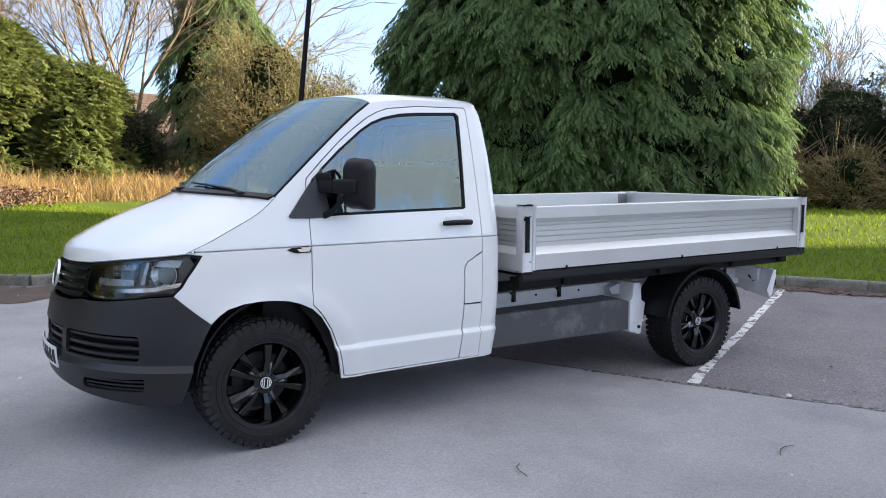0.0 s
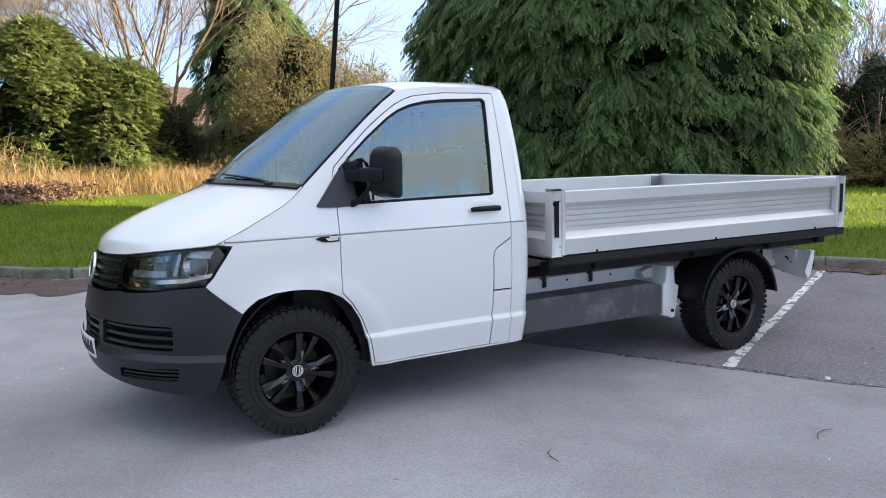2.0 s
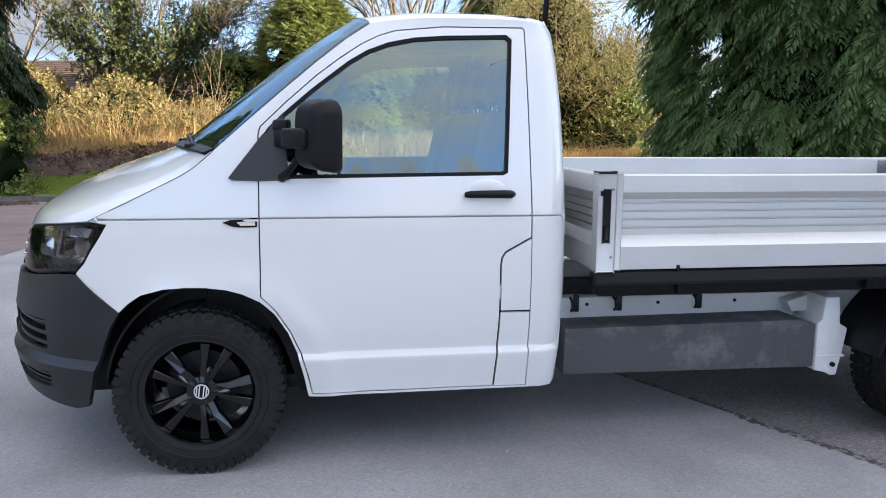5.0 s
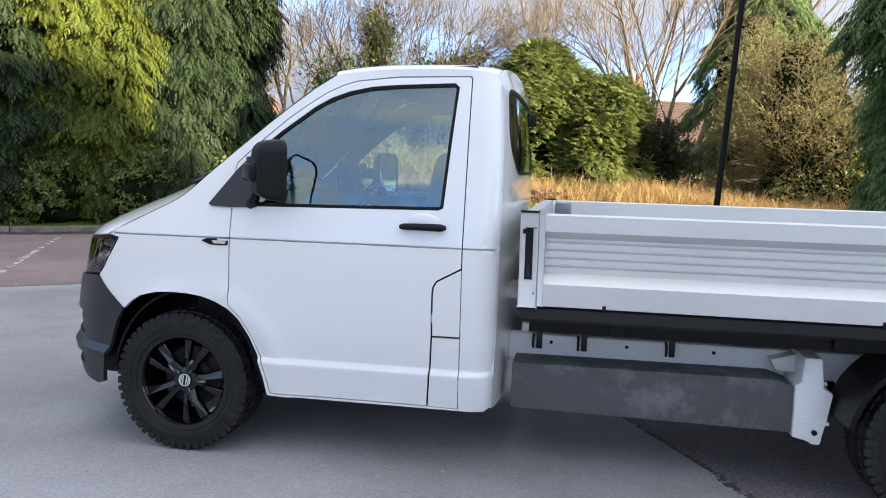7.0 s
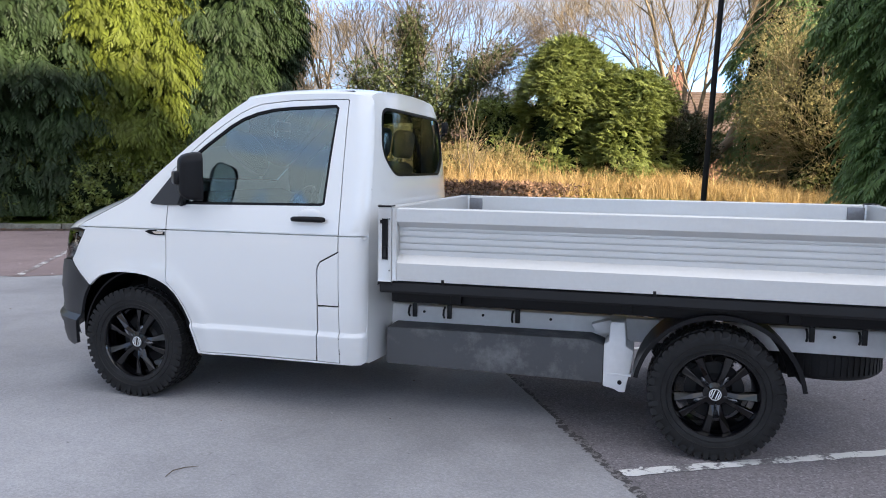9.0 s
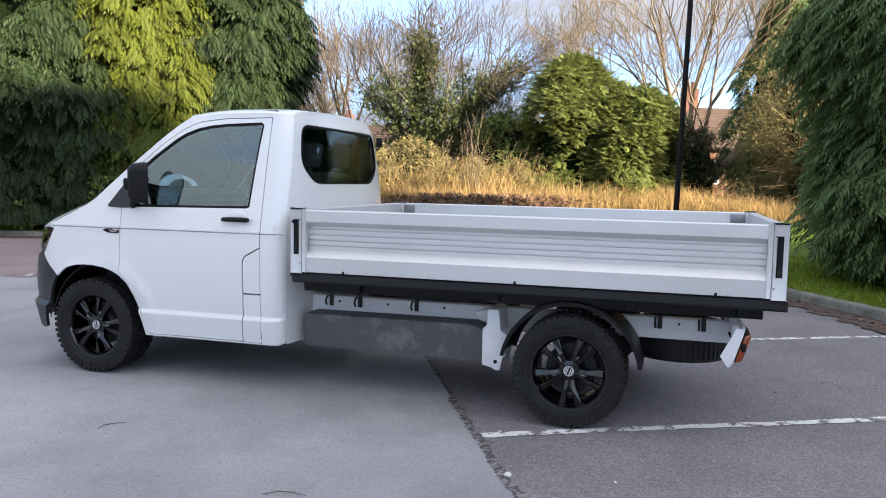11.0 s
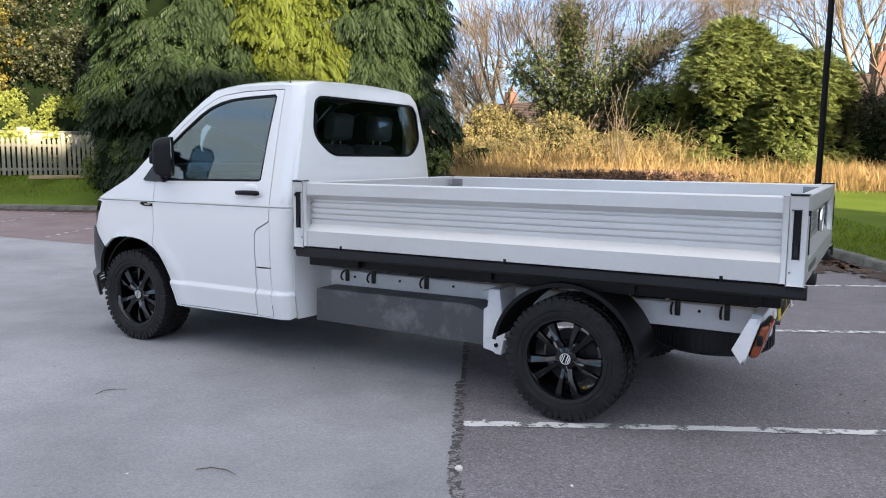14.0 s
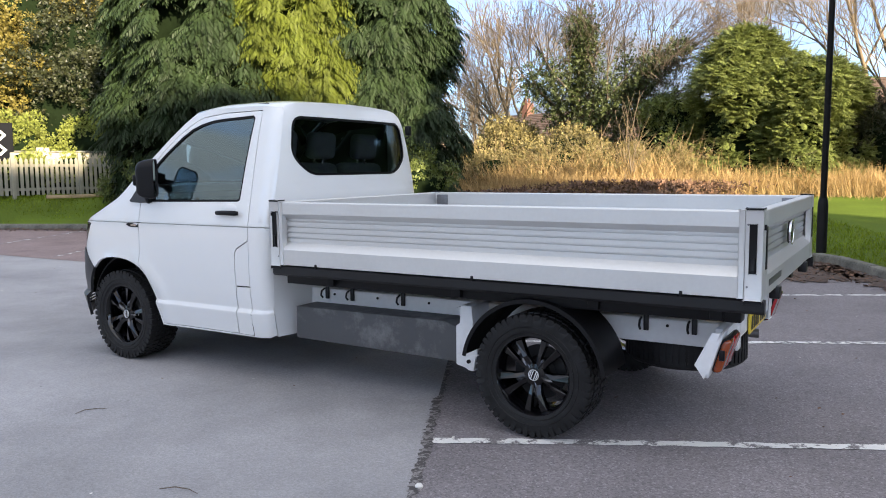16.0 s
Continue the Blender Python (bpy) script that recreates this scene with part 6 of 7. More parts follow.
def conifer(x, y, h, r, seed, boughs, fronds, material, label, size=0.5, slim=0.75, group="conifers", full=2.3, dense=5.5, reach=0.75, name="conifer_tree", category="tree", template=None, fall=0.30, core=0.74, rough=0.24, stray=0.14):
    """A dense evergreen clothed to the ground in layered boughs, closest set up to the height dense."""
    rng = np.random.default_rng(seed)
    z0 = lawn_height(x, y)
    tree = thing(name, label, category, group, at=(x, y, z0 - 0.05))
    part("trunk", tube_bm([(0, 0, 0), (0.05, 0.02, h * 0.4), (0, 0, h * 0.97)], [0.28, 0.2, 0.03], 10), M_BARK, tree)

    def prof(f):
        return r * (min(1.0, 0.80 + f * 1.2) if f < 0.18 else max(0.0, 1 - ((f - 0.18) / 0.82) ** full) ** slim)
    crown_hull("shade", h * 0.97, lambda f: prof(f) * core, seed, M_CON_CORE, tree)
    az = rng.uniform(0, 2 * math.pi, boughs)
    low = rng.uniform(0, 1, boughs) < 0.80
    hz = np.where(low, rng.uniform(0.02, min(0.97, dense / h), boughs), rng.uniform(min(0.6, dense / h), 0.98, boughs))
    face = math.atan2(-4.0 - y, 1.0 - x)
    keep = (np.cos(az - face) > -0.25) | (rng.uniform(0, 1, boughs) < 0.25)
    az, hz = az[keep], hz[keep]
    lump = np.array([noise.noise(Vector((math.cos(a) * r * 0.62 + seed, math.sin(a) * r * 0.62, q * h * 0.7))) for a, q in zip(az, hz)])
    rad = np.array([prof(q) for q in hz]) * (0.97 + rough * lump) + 0.08 * rng.normal(size=len(az))
    tip = np.stack([rad * np.cos(az), rad * np.sin(az), hz * h], 1)
    out = np.stack([np.cos(az), np.sin(az), np.zeros(len(az))], 1)
    boughs_mesh(rng, tip, out, reach * rng.uniform(0.7, 1.25, len(az)) * np.minimum(1.0, 0.4 + rad / r), fronds, size, template or FRONDS, fall, material, tree, stray)
    return tree


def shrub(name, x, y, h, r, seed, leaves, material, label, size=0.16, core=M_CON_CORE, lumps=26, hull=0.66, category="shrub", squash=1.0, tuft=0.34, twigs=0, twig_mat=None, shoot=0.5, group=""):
    """A dense bush of small leaves gathered in rounded clumps, over an inside coloured dark as shade."""
    rng = np.random.default_rng(seed)
    z0 = lawn_height(x, y)
    bush = thing(name, label, category, group, at=(x, y, z0 - 0.05))
    stems = bmesh.new()
    for k in range(4):
        a = k * 1.6 + seed
        add_tube(stems, [(0.15 * math.cos(a), 0.15 * math.sin(a), 0), (0.3 * r * math.cos(a), 0.3 * r * math.sin(a), h * 0.4), (0.5 * r * math.cos(a), 0.5 * r * math.sin(a), h * 0.75)], [0.07, 0.05, 0.015], 6)
    part("stems", stems, M_BARK, bush)
    if hull:
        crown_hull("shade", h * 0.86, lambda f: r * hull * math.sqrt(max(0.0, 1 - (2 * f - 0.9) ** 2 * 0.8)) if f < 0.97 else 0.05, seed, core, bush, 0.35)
    u = rng.normal(size=(lumps, 3))
    u /= np.linalg.norm(u, axis=1, keepdims=True)
    u[:, 2] = np.where(rng.uniform(0, 1, lumps) < 0.3, -rng.uniform(0.3, 0.85, lumps), np.abs(u[:, 2]) * 1.25 - 0.32)
    c = u * np.array([r * 0.78, r * 0.78 * squash, h * 0.5]) * rng.uniform(0.62, 1.16, (lumps, 1)) + np.array([0, 0, h * 0.46])
    which = rng.integers(0, lumps, leaves)
    q = rng.normal(size=(leaves, 3))
    q /= np.linalg.norm(q, axis=1, keepdims=True)
    p = c[which] + q * (r * tuft) * rng.uniform(0.55, 1.12, (leaves, 1)) * np.array([1, 1, 0.85])
    p[:, 2] = np.clip(p[:, 2], 0.05, None)
    d = q + rng.normal(size=(leaves, 3)) * 0.6
    v, f = placed(*LEAF, p, frames_from(d, np.tile([0.1, 0.05, 1.0], (leaves, 1)), rng.uniform(0, 6.28, leaves)), size * rng.uniform(0.6, 1.3, leaves))
    raw_mesh("crown", v, f, material, bush)
    if twigs:
        a0 = c[rng.integers(0, lumps, twigs)] * rng.uniform(0.3, 0.9, (twigs, 1)) + np.array([0, 0, 0.05])
        d = a0 - np.array([0, 0, h * 0.15])
        d /= np.linalg.norm(d, axis=1, keepdims=True) + 1e-6
        d += rng.normal(size=(twigs, 3)) * 0.55
        segs = []
        for k in range(3):
            a1 = a0 + d * (shoot * rng.uniform(0.5, 1.1, (twigs, 1)))
            segs += [(a, b, w0, w1) for a, b, w0, w1 in zip(a0, a1, [0.0085 - 0.002 * k] * twigs, [0.0065 - 0.002 * k] * twigs) if b[2] > 0.02]
            a0 = a1
            d = d + rng.normal(size=(twigs, 3)) * 0.35
            d[:, 2] -= 0.10 * k
        raw_mesh("twig", *limb_mesh(segs, 3), twig_mat or M_TWIG, bush)
    return bush


def branches(rnd, p, d, length, radius, depth, segs, tips, spread=0.55, rise=0.10, kids=3, wobble=0.18):
    """Grows a limb and its side limbs into segs."""
    steps = 4
    for i in range(steps):
        q = p + d * (length / steps)
        r1 = radius * (1 - 0.42 / steps)
        segs.append((tuple(p), tuple(q), radius, r1))
        p, radius = q, r1
        d = (d + Vector((rnd.gauss(0, wobble), rnd.gauss(0, wobble), rnd.gauss(0, wobble) + rise)) * 0.5).normalized()
        if depth > 0 and i >= 1:
            side = d.orthogonal().normalized()
            side.rotate(Matrix.Rotation(rnd.uniform(0, 6.28), 3, d))
            nd = (d + side * rnd.uniform(spread * 0.7, spread * 1.5)).normalized()
            branches(rnd, p.copy(), nd, length * rnd.uniform(0.5, 0.8), radius * rnd.uniform(0.45, 0.7), depth - 1, segs, tips, spread, rise, kids, wobble)
    if depth > 0:
        for _ in range(kids - 1):
            side = d.orthogonal().normalized()
            side.rotate(Matrix.Rotation(rnd.uniform(0, 6.28), 3, d))
            branches(rnd, p.copy(), (d + side * rnd.uniform(0.2, spread)).normalized(), length * rnd.uniform(0.55, 0.85), radius * 0.75, depth - 1, segs, tips, spread, rise, kids, wobble)
    else:
        tips.append(tuple(p))


def bare_tree(x, y, stems, seed, material, label, depth=4, group="", leaf=None, leaves=0, leaf_size=0.10, twig_min=0.0, z=None, ivy=0.012):
    """A leafless tree; stems are rows of (direction, length, radius). leaf: ivy or buds scattered on the limbs."""
    rnd = random.Random(seed)
    z0 = lawn_height(x, y) - 0.1 if z is None else z
    tree = thing("bare_tree", label, "tree", group, at=(x, y, z0))
    segs, tips = [], []
    for d, length, radius in stems:
        branches(rnd, Vector((rnd.uniform(-0.1, 0.1), rnd.uniform(-0.1, 0.1), 0)), Vector(d).normalized(), length, radius, depth, segs, tips)
    segs = [(a, b, max(r0, twig_min), max(r1, twig_min * 0.8)) for a, b, r0, r1 in segs]
    thick = [s for s in segs if s[2] > 0.05]
    thin = [s for s in segs if s[2] <= 0.05]
    if thick:
        raw_mesh("trunk", *limb_mesh(thick, 7), material, tree, True)
    if thin:
        raw_mesh("twig", *limb_mesh(thin, 3), material, tree)
    if leaf is not None:
        rng = np.random.default_rng(seed)
        mids = np.array([[(a + b) / 2 for a, b in zip(s[0], s[1])] for s in segs if s[2] > ivy])
        p = mids[rng.integers(0, len(mids), leaves)] + rng.normal(size=(leaves, 3)) * np.array([0.28, 0.28, 0.32])
        v, f = placed(*LEAF, p, frames_from(rng.normal(size=(leaves, 3)), np.tile([0.1, 0, 1.0], (leaves, 1)), rng.uniform(0, 6, leaves)), leaf_size * rng.uniform(0.6, 1.3, leaves))
        raw_mesh("crown", v, f, leaf, tree)
    return tree


def scatter(name, count, seed, inside_area, material, label, category, template=BLADE, tall=(0.5, 0.9), lean=0.25, group=""):
    """Upright blades over an area of the lawn; inside_area(rng, n) gives x, y, and a height factor."""
    rng = np.random.default_rng(seed)
    x, y, k = inside_area(rng, count)
    z = np.array([lawn_height(a, b) for a, b in zip(x, y)]) - 0.01
    d = rng.normal(size=(count, 3)) * lean
    d[:, 2] = 1
    d /= np.linalg.norm(d, axis=1, keepdims=True)
    a = rng.uniform(0, 6.283, count)
    u = np.stack([np.cos(a), np.sin(a), np.zeros(count)], 1)
    u -= d * np.sum(u * d, 1, keepdims=True)
    u /= np.linalg.norm(u, axis=1, keepdims=True)
    w = np.cross(d, u)
    rot = np.stack([u, w, d], axis=2)
    v, f = placed(*template, np.stack([x, y, z], 1), rot, rng.uniform(*tall, count) * k)
    return tagged(raw_mesh(name, v, f, material), label, category, group, "stuff")


# near conifers right of the bays, and the row beyond the far kerb
conifer(9.66, 7.2, 10.8, 3.65, 11, 1300, 26, M_CON, "tall dense dark green conifer clothed to the ground beside the bays", size=0.36, fall=0.14, core=0.80, rough=0.30)
# outer trees take the shaded tone, the middle one the sunlit tone
for i, (n, t, h, r) in enumerate(((-0.8, 15.1, 9.5, 1.95), (-3.0, 14.9, 10.5, 2.05), (-5.4, 15.2, 10.5, 2.85))):
    q = P(n, t)
    conifer(q[0], q[1], h, r, 30 + i, 600, 30, (M_CON_SHADED, M_CON_SUNLIT, M_CON_SHADED)[i], ("conifer at the end of a row, coloured the dark green of shade", "conifer with drooping sprays coloured sunlit yellow-green behind the far kerb", "dense green conifer with drooping sprays behind the far kerb")[i], size=0.45, dense=7.5, fall=0.26)

# background shrubs and trees
for x, y, h, r, seed, k in ((0.35, 22.8, 5.4, 2.05, 41, 520), (2.2, 22.4, 4.3, 1.75, 48, 400)):
    conifer(x, y, h, r, seed, k, 24, M_YEW, "large rough evergreen bush in dry grass", size=0.34, full=3.0, slim=0.62, group="evergreen bushes", reach=0.5, name="evergreen_bush", category="bush", template=UPFRONDS, fall=-0.35, rough=0.62, core=0.66, stray=0.38)
shrub("ochre_bush", 8.5, 21.7, 6.1, 3.6, 42, 19000, M_OCHRE, "large twiggy bush with ochre winter leaves", size=0.062, lumps=90, tuft=0.22, hull=0.36, twigs=4200, twig_mat=M_OCHRETWIG, shoot=0.30)
shrub("dark_scrub", 4.0, 23.6, 3.0, 1.5, 43, 6000, M_IVY, "low dark scrub between larger bushes", size=0.09, hull=0.7, twigs=300, twig_mat=M_TWIGDARK)
shrub("dark_scrub", 9.5, 21.5, 3.4, 2.2, 44, 5000, M_HOLLY, "low dark scrub between larger bushes", size=0.14, hull=0.7)
conifer(8.0, 26.2, 9.2, 2.3, 45, 300, 18, M_CON, "dark conifer rising behind an ochre bush", size=0.5, dense=8.0)
bare_tree(3.9, 25.5, (((0.80, -0.25, 0.80), 5.2, 0.22), ((-0.15, 0.1, 1), 4.2, 0.14), ((0.15, 0.2, 1), 4.4, 0.13), ((-0.5, 0.1, 1), 3.8, 0.11), ((-0.85, 0.1, 1), 3.6, 0.10), ((0.35, 0, 1), 4.0, 0.11)), 51, M_TWIG, "large bare willow with a leaning trunk", depth=4, twig_min=0.008)
bare_tree(-5.8, 23.6, (((0.0, 0, 1), 3.4, 0.16), ((0.30, 0, 1), 3.6, 0.13), ((-0.35, 0.1, 1), 3.2, 0.12), ((0.6, 0.1, 0.9), 3.2, 0.10)), 52, M_TWIGDARK, "ivy-clad bare tree at the edge of the field", depth=4, leaf=M_IVYLIT, leaves=9000, leaf_size=0.12, twig_min=0.007, ivy=0.030)
bare_tree(-2.3, 18.6, (((0.05, 0, 1), 1.5, 0.030), ((-0.3, 0.1, 1), 0.9, 0.016), ((0.35, 0, 1), 0.8, 0.016)), 53, M_TWIG, "slender pale sapling among brambles", depth=2, twig_min=0.005)
bare_tree(-10.6, 27.5, (((0.0, 0, 1), 3.6, 0.15), ((0.25, 0, 1), 3.4, 0.12), ((-0.3, 0.1, 1), 3.4, 0.12)), 54, M_TWIG, "tall pale bare tree with fine twigs", depth=4, twig_min=0.010)
shrub("ivy_bush", -2.2, 23.5, 3.7, 1.9, 55, 5200, M_HOLLY, "tall ivy-covered scrub behind brambles", size=0.14)
shrub("ivy_bush", -9.0, 24.0, 3.0, 1.9, 56, 4500, M_BRAMBLE, "tall ivy-covered scrub behind brambles", size=0.14)
shrub("ivy_bush", -5.6, 21.8, 2.3, 2.0, 57, 4500, M_BRAMBLE, "low leafy scrub behind brambles", size=0.12)


# brambles: low mounds of arching stems and leaves
def brambles(x, y, r, h, seed, count, label):
    return shrub("bramble_patch", x, y, h, r, seed, count, M_BRAMBLE, label, size=0.085, lumps=34, tuft=0.26, hull=0.50, twigs=420, twig_mat=M_STRAW, shoot=0.30, category="brambles", group="bramble patches")


for i, (x, y, r, h) in enumerate(((-7.6, 20.2, 1.9, 1.6), (-5.2, 20.0, 1.8, 1.6), (-3.3, 20.5, 1.7, 1.5), (-1.6, 21.0, 1.5, 1.4), (-9.8, 20.8, 1.8, 1.7))):
    brambles(x, y, r, h, 60 + i, 3800, "low bramble patch with yellowing leaves behind an earth bank")


def band(points, width):
    """A random spot along a polyline of (x, y, height)."""
    def f(rng, n):
        p = np.array(points, float)
        seg = rng.uniform(0, len(p) - 1, n)
        i = np.minimum(seg.astype(int), len(p) - 2)
        q = p[i] + (p[i + 1] - p[i]) * (seg - i)[:, None]
        return q[:, 0] + rng.normal(size=n) * width * 0.5, q[:, 1] + rng.normal(size=n) * width * 0.5, q[:, 2] * rng.uniform(0.6, 1.15, n)
    return f


scatter("dry_grass", 42000, 71, band(((-4, 18.8, 0.8), (-1.5, 19.3, 1.0), (0.5, 20.1, 1.2), (3.0, 20.8, 1.35), (5.0, 20.7, 1.1), (8.0, 19.8, 0.8), (11, 20.6, 0.7)), 1.2), M_DRY, "tall dry straw-coloured grass at the edge of the lawn", "dry grass", blade_template(0.6, 0.011), (0.30, 0.68), 0.38)
scatter("dry_grass", 34000, 72, band(((-11, 17.6, 0.9), (-8, 17.2, 1.0), (-5, 18.0, 1.1), (-2.5, 19.2, 1.2)), 1.4), M_DRY, "dry straw-coloured grass among brambles", "dry grass", blade_template(0.7, 0.012), (0.28, 0.62), 0.42)


scatter("dry_grass", 26000, 77, band(((-9.5, 20.0, 1.2), (-6, 19.6, 1.3), (-3.5, 20.2, 1.4), (-1.0, 21.0, 1.3)), 1.6), M_DRY, "tall dry straw-coloured stems standing through brambles", "dry grass", blade_template(0.5, 0.010), (0.5, 1.0), 0.35)


def lawn_strip(n0, n1, t0, t1):
    def f(rng, k):
        n, t = rng.uniform(n0, n1, k), rng.uniform(t0, t1, k)
        return n * 0.8904 - t * 0.4552, n * 0.4552 + t * 0.8904, rng.uniform(0.6, 1.2, k)
    return f


scatter("grass", 26000, 73, lawn_strip(7.42, 12.0, -8, 6.2), M_BLADE, "short green lawn grass beside the bays", "grass", blade_template(0.5, 0.09), (0.05, 0.10), 0.5)
scatter("grass", 38000, 74, lawn_strip(2.35, 9.5, 6.0, 19.5), M_BLADE, "short green lawn grass behind the kerb", "grass", blade_template(0.5, 0.09), (0.05, 0.10), 0.5)
scatter("grass", 16000, 75, lawn_strip(-13, 2.0, 13.0, 15.5), M_BLADE, "short green grass along the far kerb", "grass", blade_template(0.5, 0.09), (0.05, 0.10), 0.5)
scatter("grass", 14000, 76, lawn_strip(12, 24, -10, 8), M_BLADE, "green lawn grass further off", "grass", blade_template(0.5, 0.12), (0.07, 0.13), 0.5)


# earth bank with dead leaves
def bank():
    path = smooth_curve([(-8.2, 14.2, 0), (-6.2, 15.0, 0), (-4.4, 16.4, 0), (-2.2, 17.4, 0), (-1.2, 17.9, 0), (-0.6, 18.2, 0), (-0.1, 18.4, 0)], 8)
    bm, rows = bmesh.new(), []
    for i, p in enumerate(path):
        d = (path[min(i + 1, len(path) - 1)] - path[max(i - 1, 0)]).normalized()
        s = Vector((-d.y, d.x, 0))
        f = min(1.0, i / 4, (len(path) - 1 - i) / 4)
        row = []
        for j in range(9):
            a = -1 + j / 4
            q = p + s * a * 1.15
            tall = 1.05 if q.x < -5 else 1.05 - 0.62 * min(1.0, (q.x + 5) / 1.5) if q.x < -1.4 else 0.43 + 0.5 * min(1.0, q.x + 1.4)
            hh = (1 - a * a) * 0.52 * tall * (0.35 + 0.65 * f) * (0.8 + 0.5 * noise.noise(Vector((q.x, q.y, 1)) * 1.1)) + 0.10 * noise.noise(Vector((q.x, q.y, 3)) * 3.1)
            row.append(bm.verts.new((q.x, q.y, lawn_height(q.x, q.y) - 0.04 + max(0.0, hh))))
        rows.append(row)
    for a, b in zip(rows, rows[1:]):
        for j in range(8):
            bm.faces.new((a[j], a[j + 1], b[j + 1], b[j]))
    bm.normal_update()
    if sum(f.normal.z for f in bm.faces) < 0:
        bmesh.ops.reverse_faces(bm, faces=list(bm.faces))
    ob = tagged(mesh_object("earth_bank", bm, M_EARTH, angle=80), "low bank of dark bare earth behind the lawn", "earth bank")
    rng = np.random.default_rng(5)
    k = 2600
    idx = rng.integers(0, len(path), k)
    p = np.array([tuple(q) for q in path])[idx] + rng.normal(size=(k, 3)) * np.array([0.7, 0.7, 0])
    p[:, 2] = [lawn_height(a, b) + 0.40 * math.exp(-((rng.uniform(0, 1.1)) ** 2) * 1.6) for a, b, _ in p]
    v, f = placed(*LEAF, p, frames_from(rng.normal(size=(k, 3)), np.tile([0.1, 0, 1.0], (k, 1)), rng.uniform(0, 6, k)), rng.uniform(0.07, 0.17, k))
    tagged(raw_mesh("leaf_litter", v, f, M_LITTER), "heap of brown dead leaves on an earth bank", "dead leaves", kind="stuff")


bank()

# lamp post, leaning slightly
px, py = 3.92, 8.52
post = thing("lamp_post", "tall dark leaning lamp post on the lawn behind the kerb", "lamp post", at=(px, py, lawn_height(px, py) - 0.1))
part("post_base", lathe_bm([(0.075, 0.0), (0.075, 0.82), (0.068, 0.90), (0.050, 0.96), (0.03, 0.96), (0.03, 0)], 16, (0, 0, 0), "z"), M_POST, post)
part("pole", tube_bm([(0.0, 0.0, 0.9), (0.065, -0.57, 3.6), (0.13, -1.16, 6.4)], [0.048, 0.043, 0.040], 12), M_POST, post)
part("lantern", box_bm(0.01, 0.25, -1.28, -1.04, 6.35, 6.62, 0.04), M_POST, post)


# houses beyond the field
def house(x, y, turn, w, d, wall, ridge, label, wall_mat, chimney=True, group="houses"):
    z0 = lawn_height(x, y) - 0.2
    h = thing("house", label, "house", group, at=(x, y, z0))
    h.rotation_euler = (0, 0, radians(turn))
    pts = [(-d / 2, 0), (d / 2, 0), (d / 2, wall), (0, ridge), (-d / 2, wall)]
    part("wall", prism_bm(pts, "x", -w / 2, w / 2), wall_mat, h, smooth=False)
    for s in (-1, 1):
        e = Vector((0, s * (d / 2 + 0.35), wall - 0.35 * (ridge - wall) / (d / 2)))
        bm = bmesh.new()
        n = Vector((0, s * (ridge - wall), d / 2)).normalized() * 0.14
        a = [Vector((-w / 2 - 0.3, 0, ridge)), Vector((w / 2 + 0.3, 0, ridge)), Vector((w / 2 + 0.3, e.y, e.z)), Vector((-w / 2 - 0.3, e.y, e.z))]
        lo, hi = [bm.verts.new(q + n * 0.1) for q in a], [bm.verts.new(q + n) for q in a]
        bm.faces.new(lo)
        bm.faces.new(hi)
        for i in range(4):
            bm.faces.new((lo[i], lo[(i + 1) % 4], hi[(i + 1) % 4], hi[i]))
        bmesh.ops.recalc_face_normals(bm, faces=list(bm.faces))
        rf = part("roof", bm, M_TILE, h, smooth=False)
        courses = int((Vector(a[0]) - Vector(a[3])).length / 0.3)
        bm = bmesh.new()
        for k in range(1, courses):
            q0, q1 = a[0].lerp(a[3], k / courses) + n * 1.12, a[1].lerp(a[2], k / courses) + n * 1.12
            add_tube(bm, [q0, q1], 0.03, 4)
        tagged(part("roof_course", bm, M_TILE, rf, smooth=False), kind="stuff")
        for k in range(3):
            xw = -w / 2 + w * (k + 0.5) / 3
            for zz in ((1.0, 2.2), (3.4, 4.5)):
                if zz[1] < wall:
                    win = part("window", box_bm(xw - 0.65, xw + 0.65, min(s * d / 2, s * (d / 2 + 0.05)), max(s * d / 2, s * (d / 2 + 0.05)), zz[0], zz[1]), M_SIGNWHITE, h, smooth=False)
                    part("pane", box_bm(xw - 0.56, xw + 0.56, min(s * (d / 2 + 0.04), s * (d / 2 + 0.065)), max(s * (d / 2 + 0.04), s * (d / 2 + 0.065)), zz[0] + 0.08, zz[1] - 0.08), M_WIN, win, smooth=False)
    if chimney:
        part("chimney", box_bm(-w * 0.30 - 0.35, -w * 0.30 + 0.35, -0.45, 0.45, ridge - 0.9, ridge + 1.1, 0.03), M_BRICK, h, smooth=False)
        for k in (-0.18, 0.18):
            part("chimney_pot", lathe_bm([(0.12, 0), (0.10, 0.4), (0.07, 0.4), (0.08, 0)], 12, (-w * 0.30 + k, 0, ridge + 1.1), "z"), M_BRICK, h)
    return h


house(-21, 58, -15, 12, 8, 2.9, 5.4, "low brick house with brown tiled roof and chimney", M_BRICK)
house(-9.5, 54, 5, 11, 8, 2.9, 5.0, "low brick house with brown tiled roof behind scrub", M_BRICK, chimney=False)
house(6.5, 40, 20, 8, 7, 2.9, 5.0, "red brick house seen through bare trees", M_BRICK)
house(-44, 34, 60, 12, 8, 4.6, 7.4, "brick house with tiled roof beyond the fence", M_BRICK)


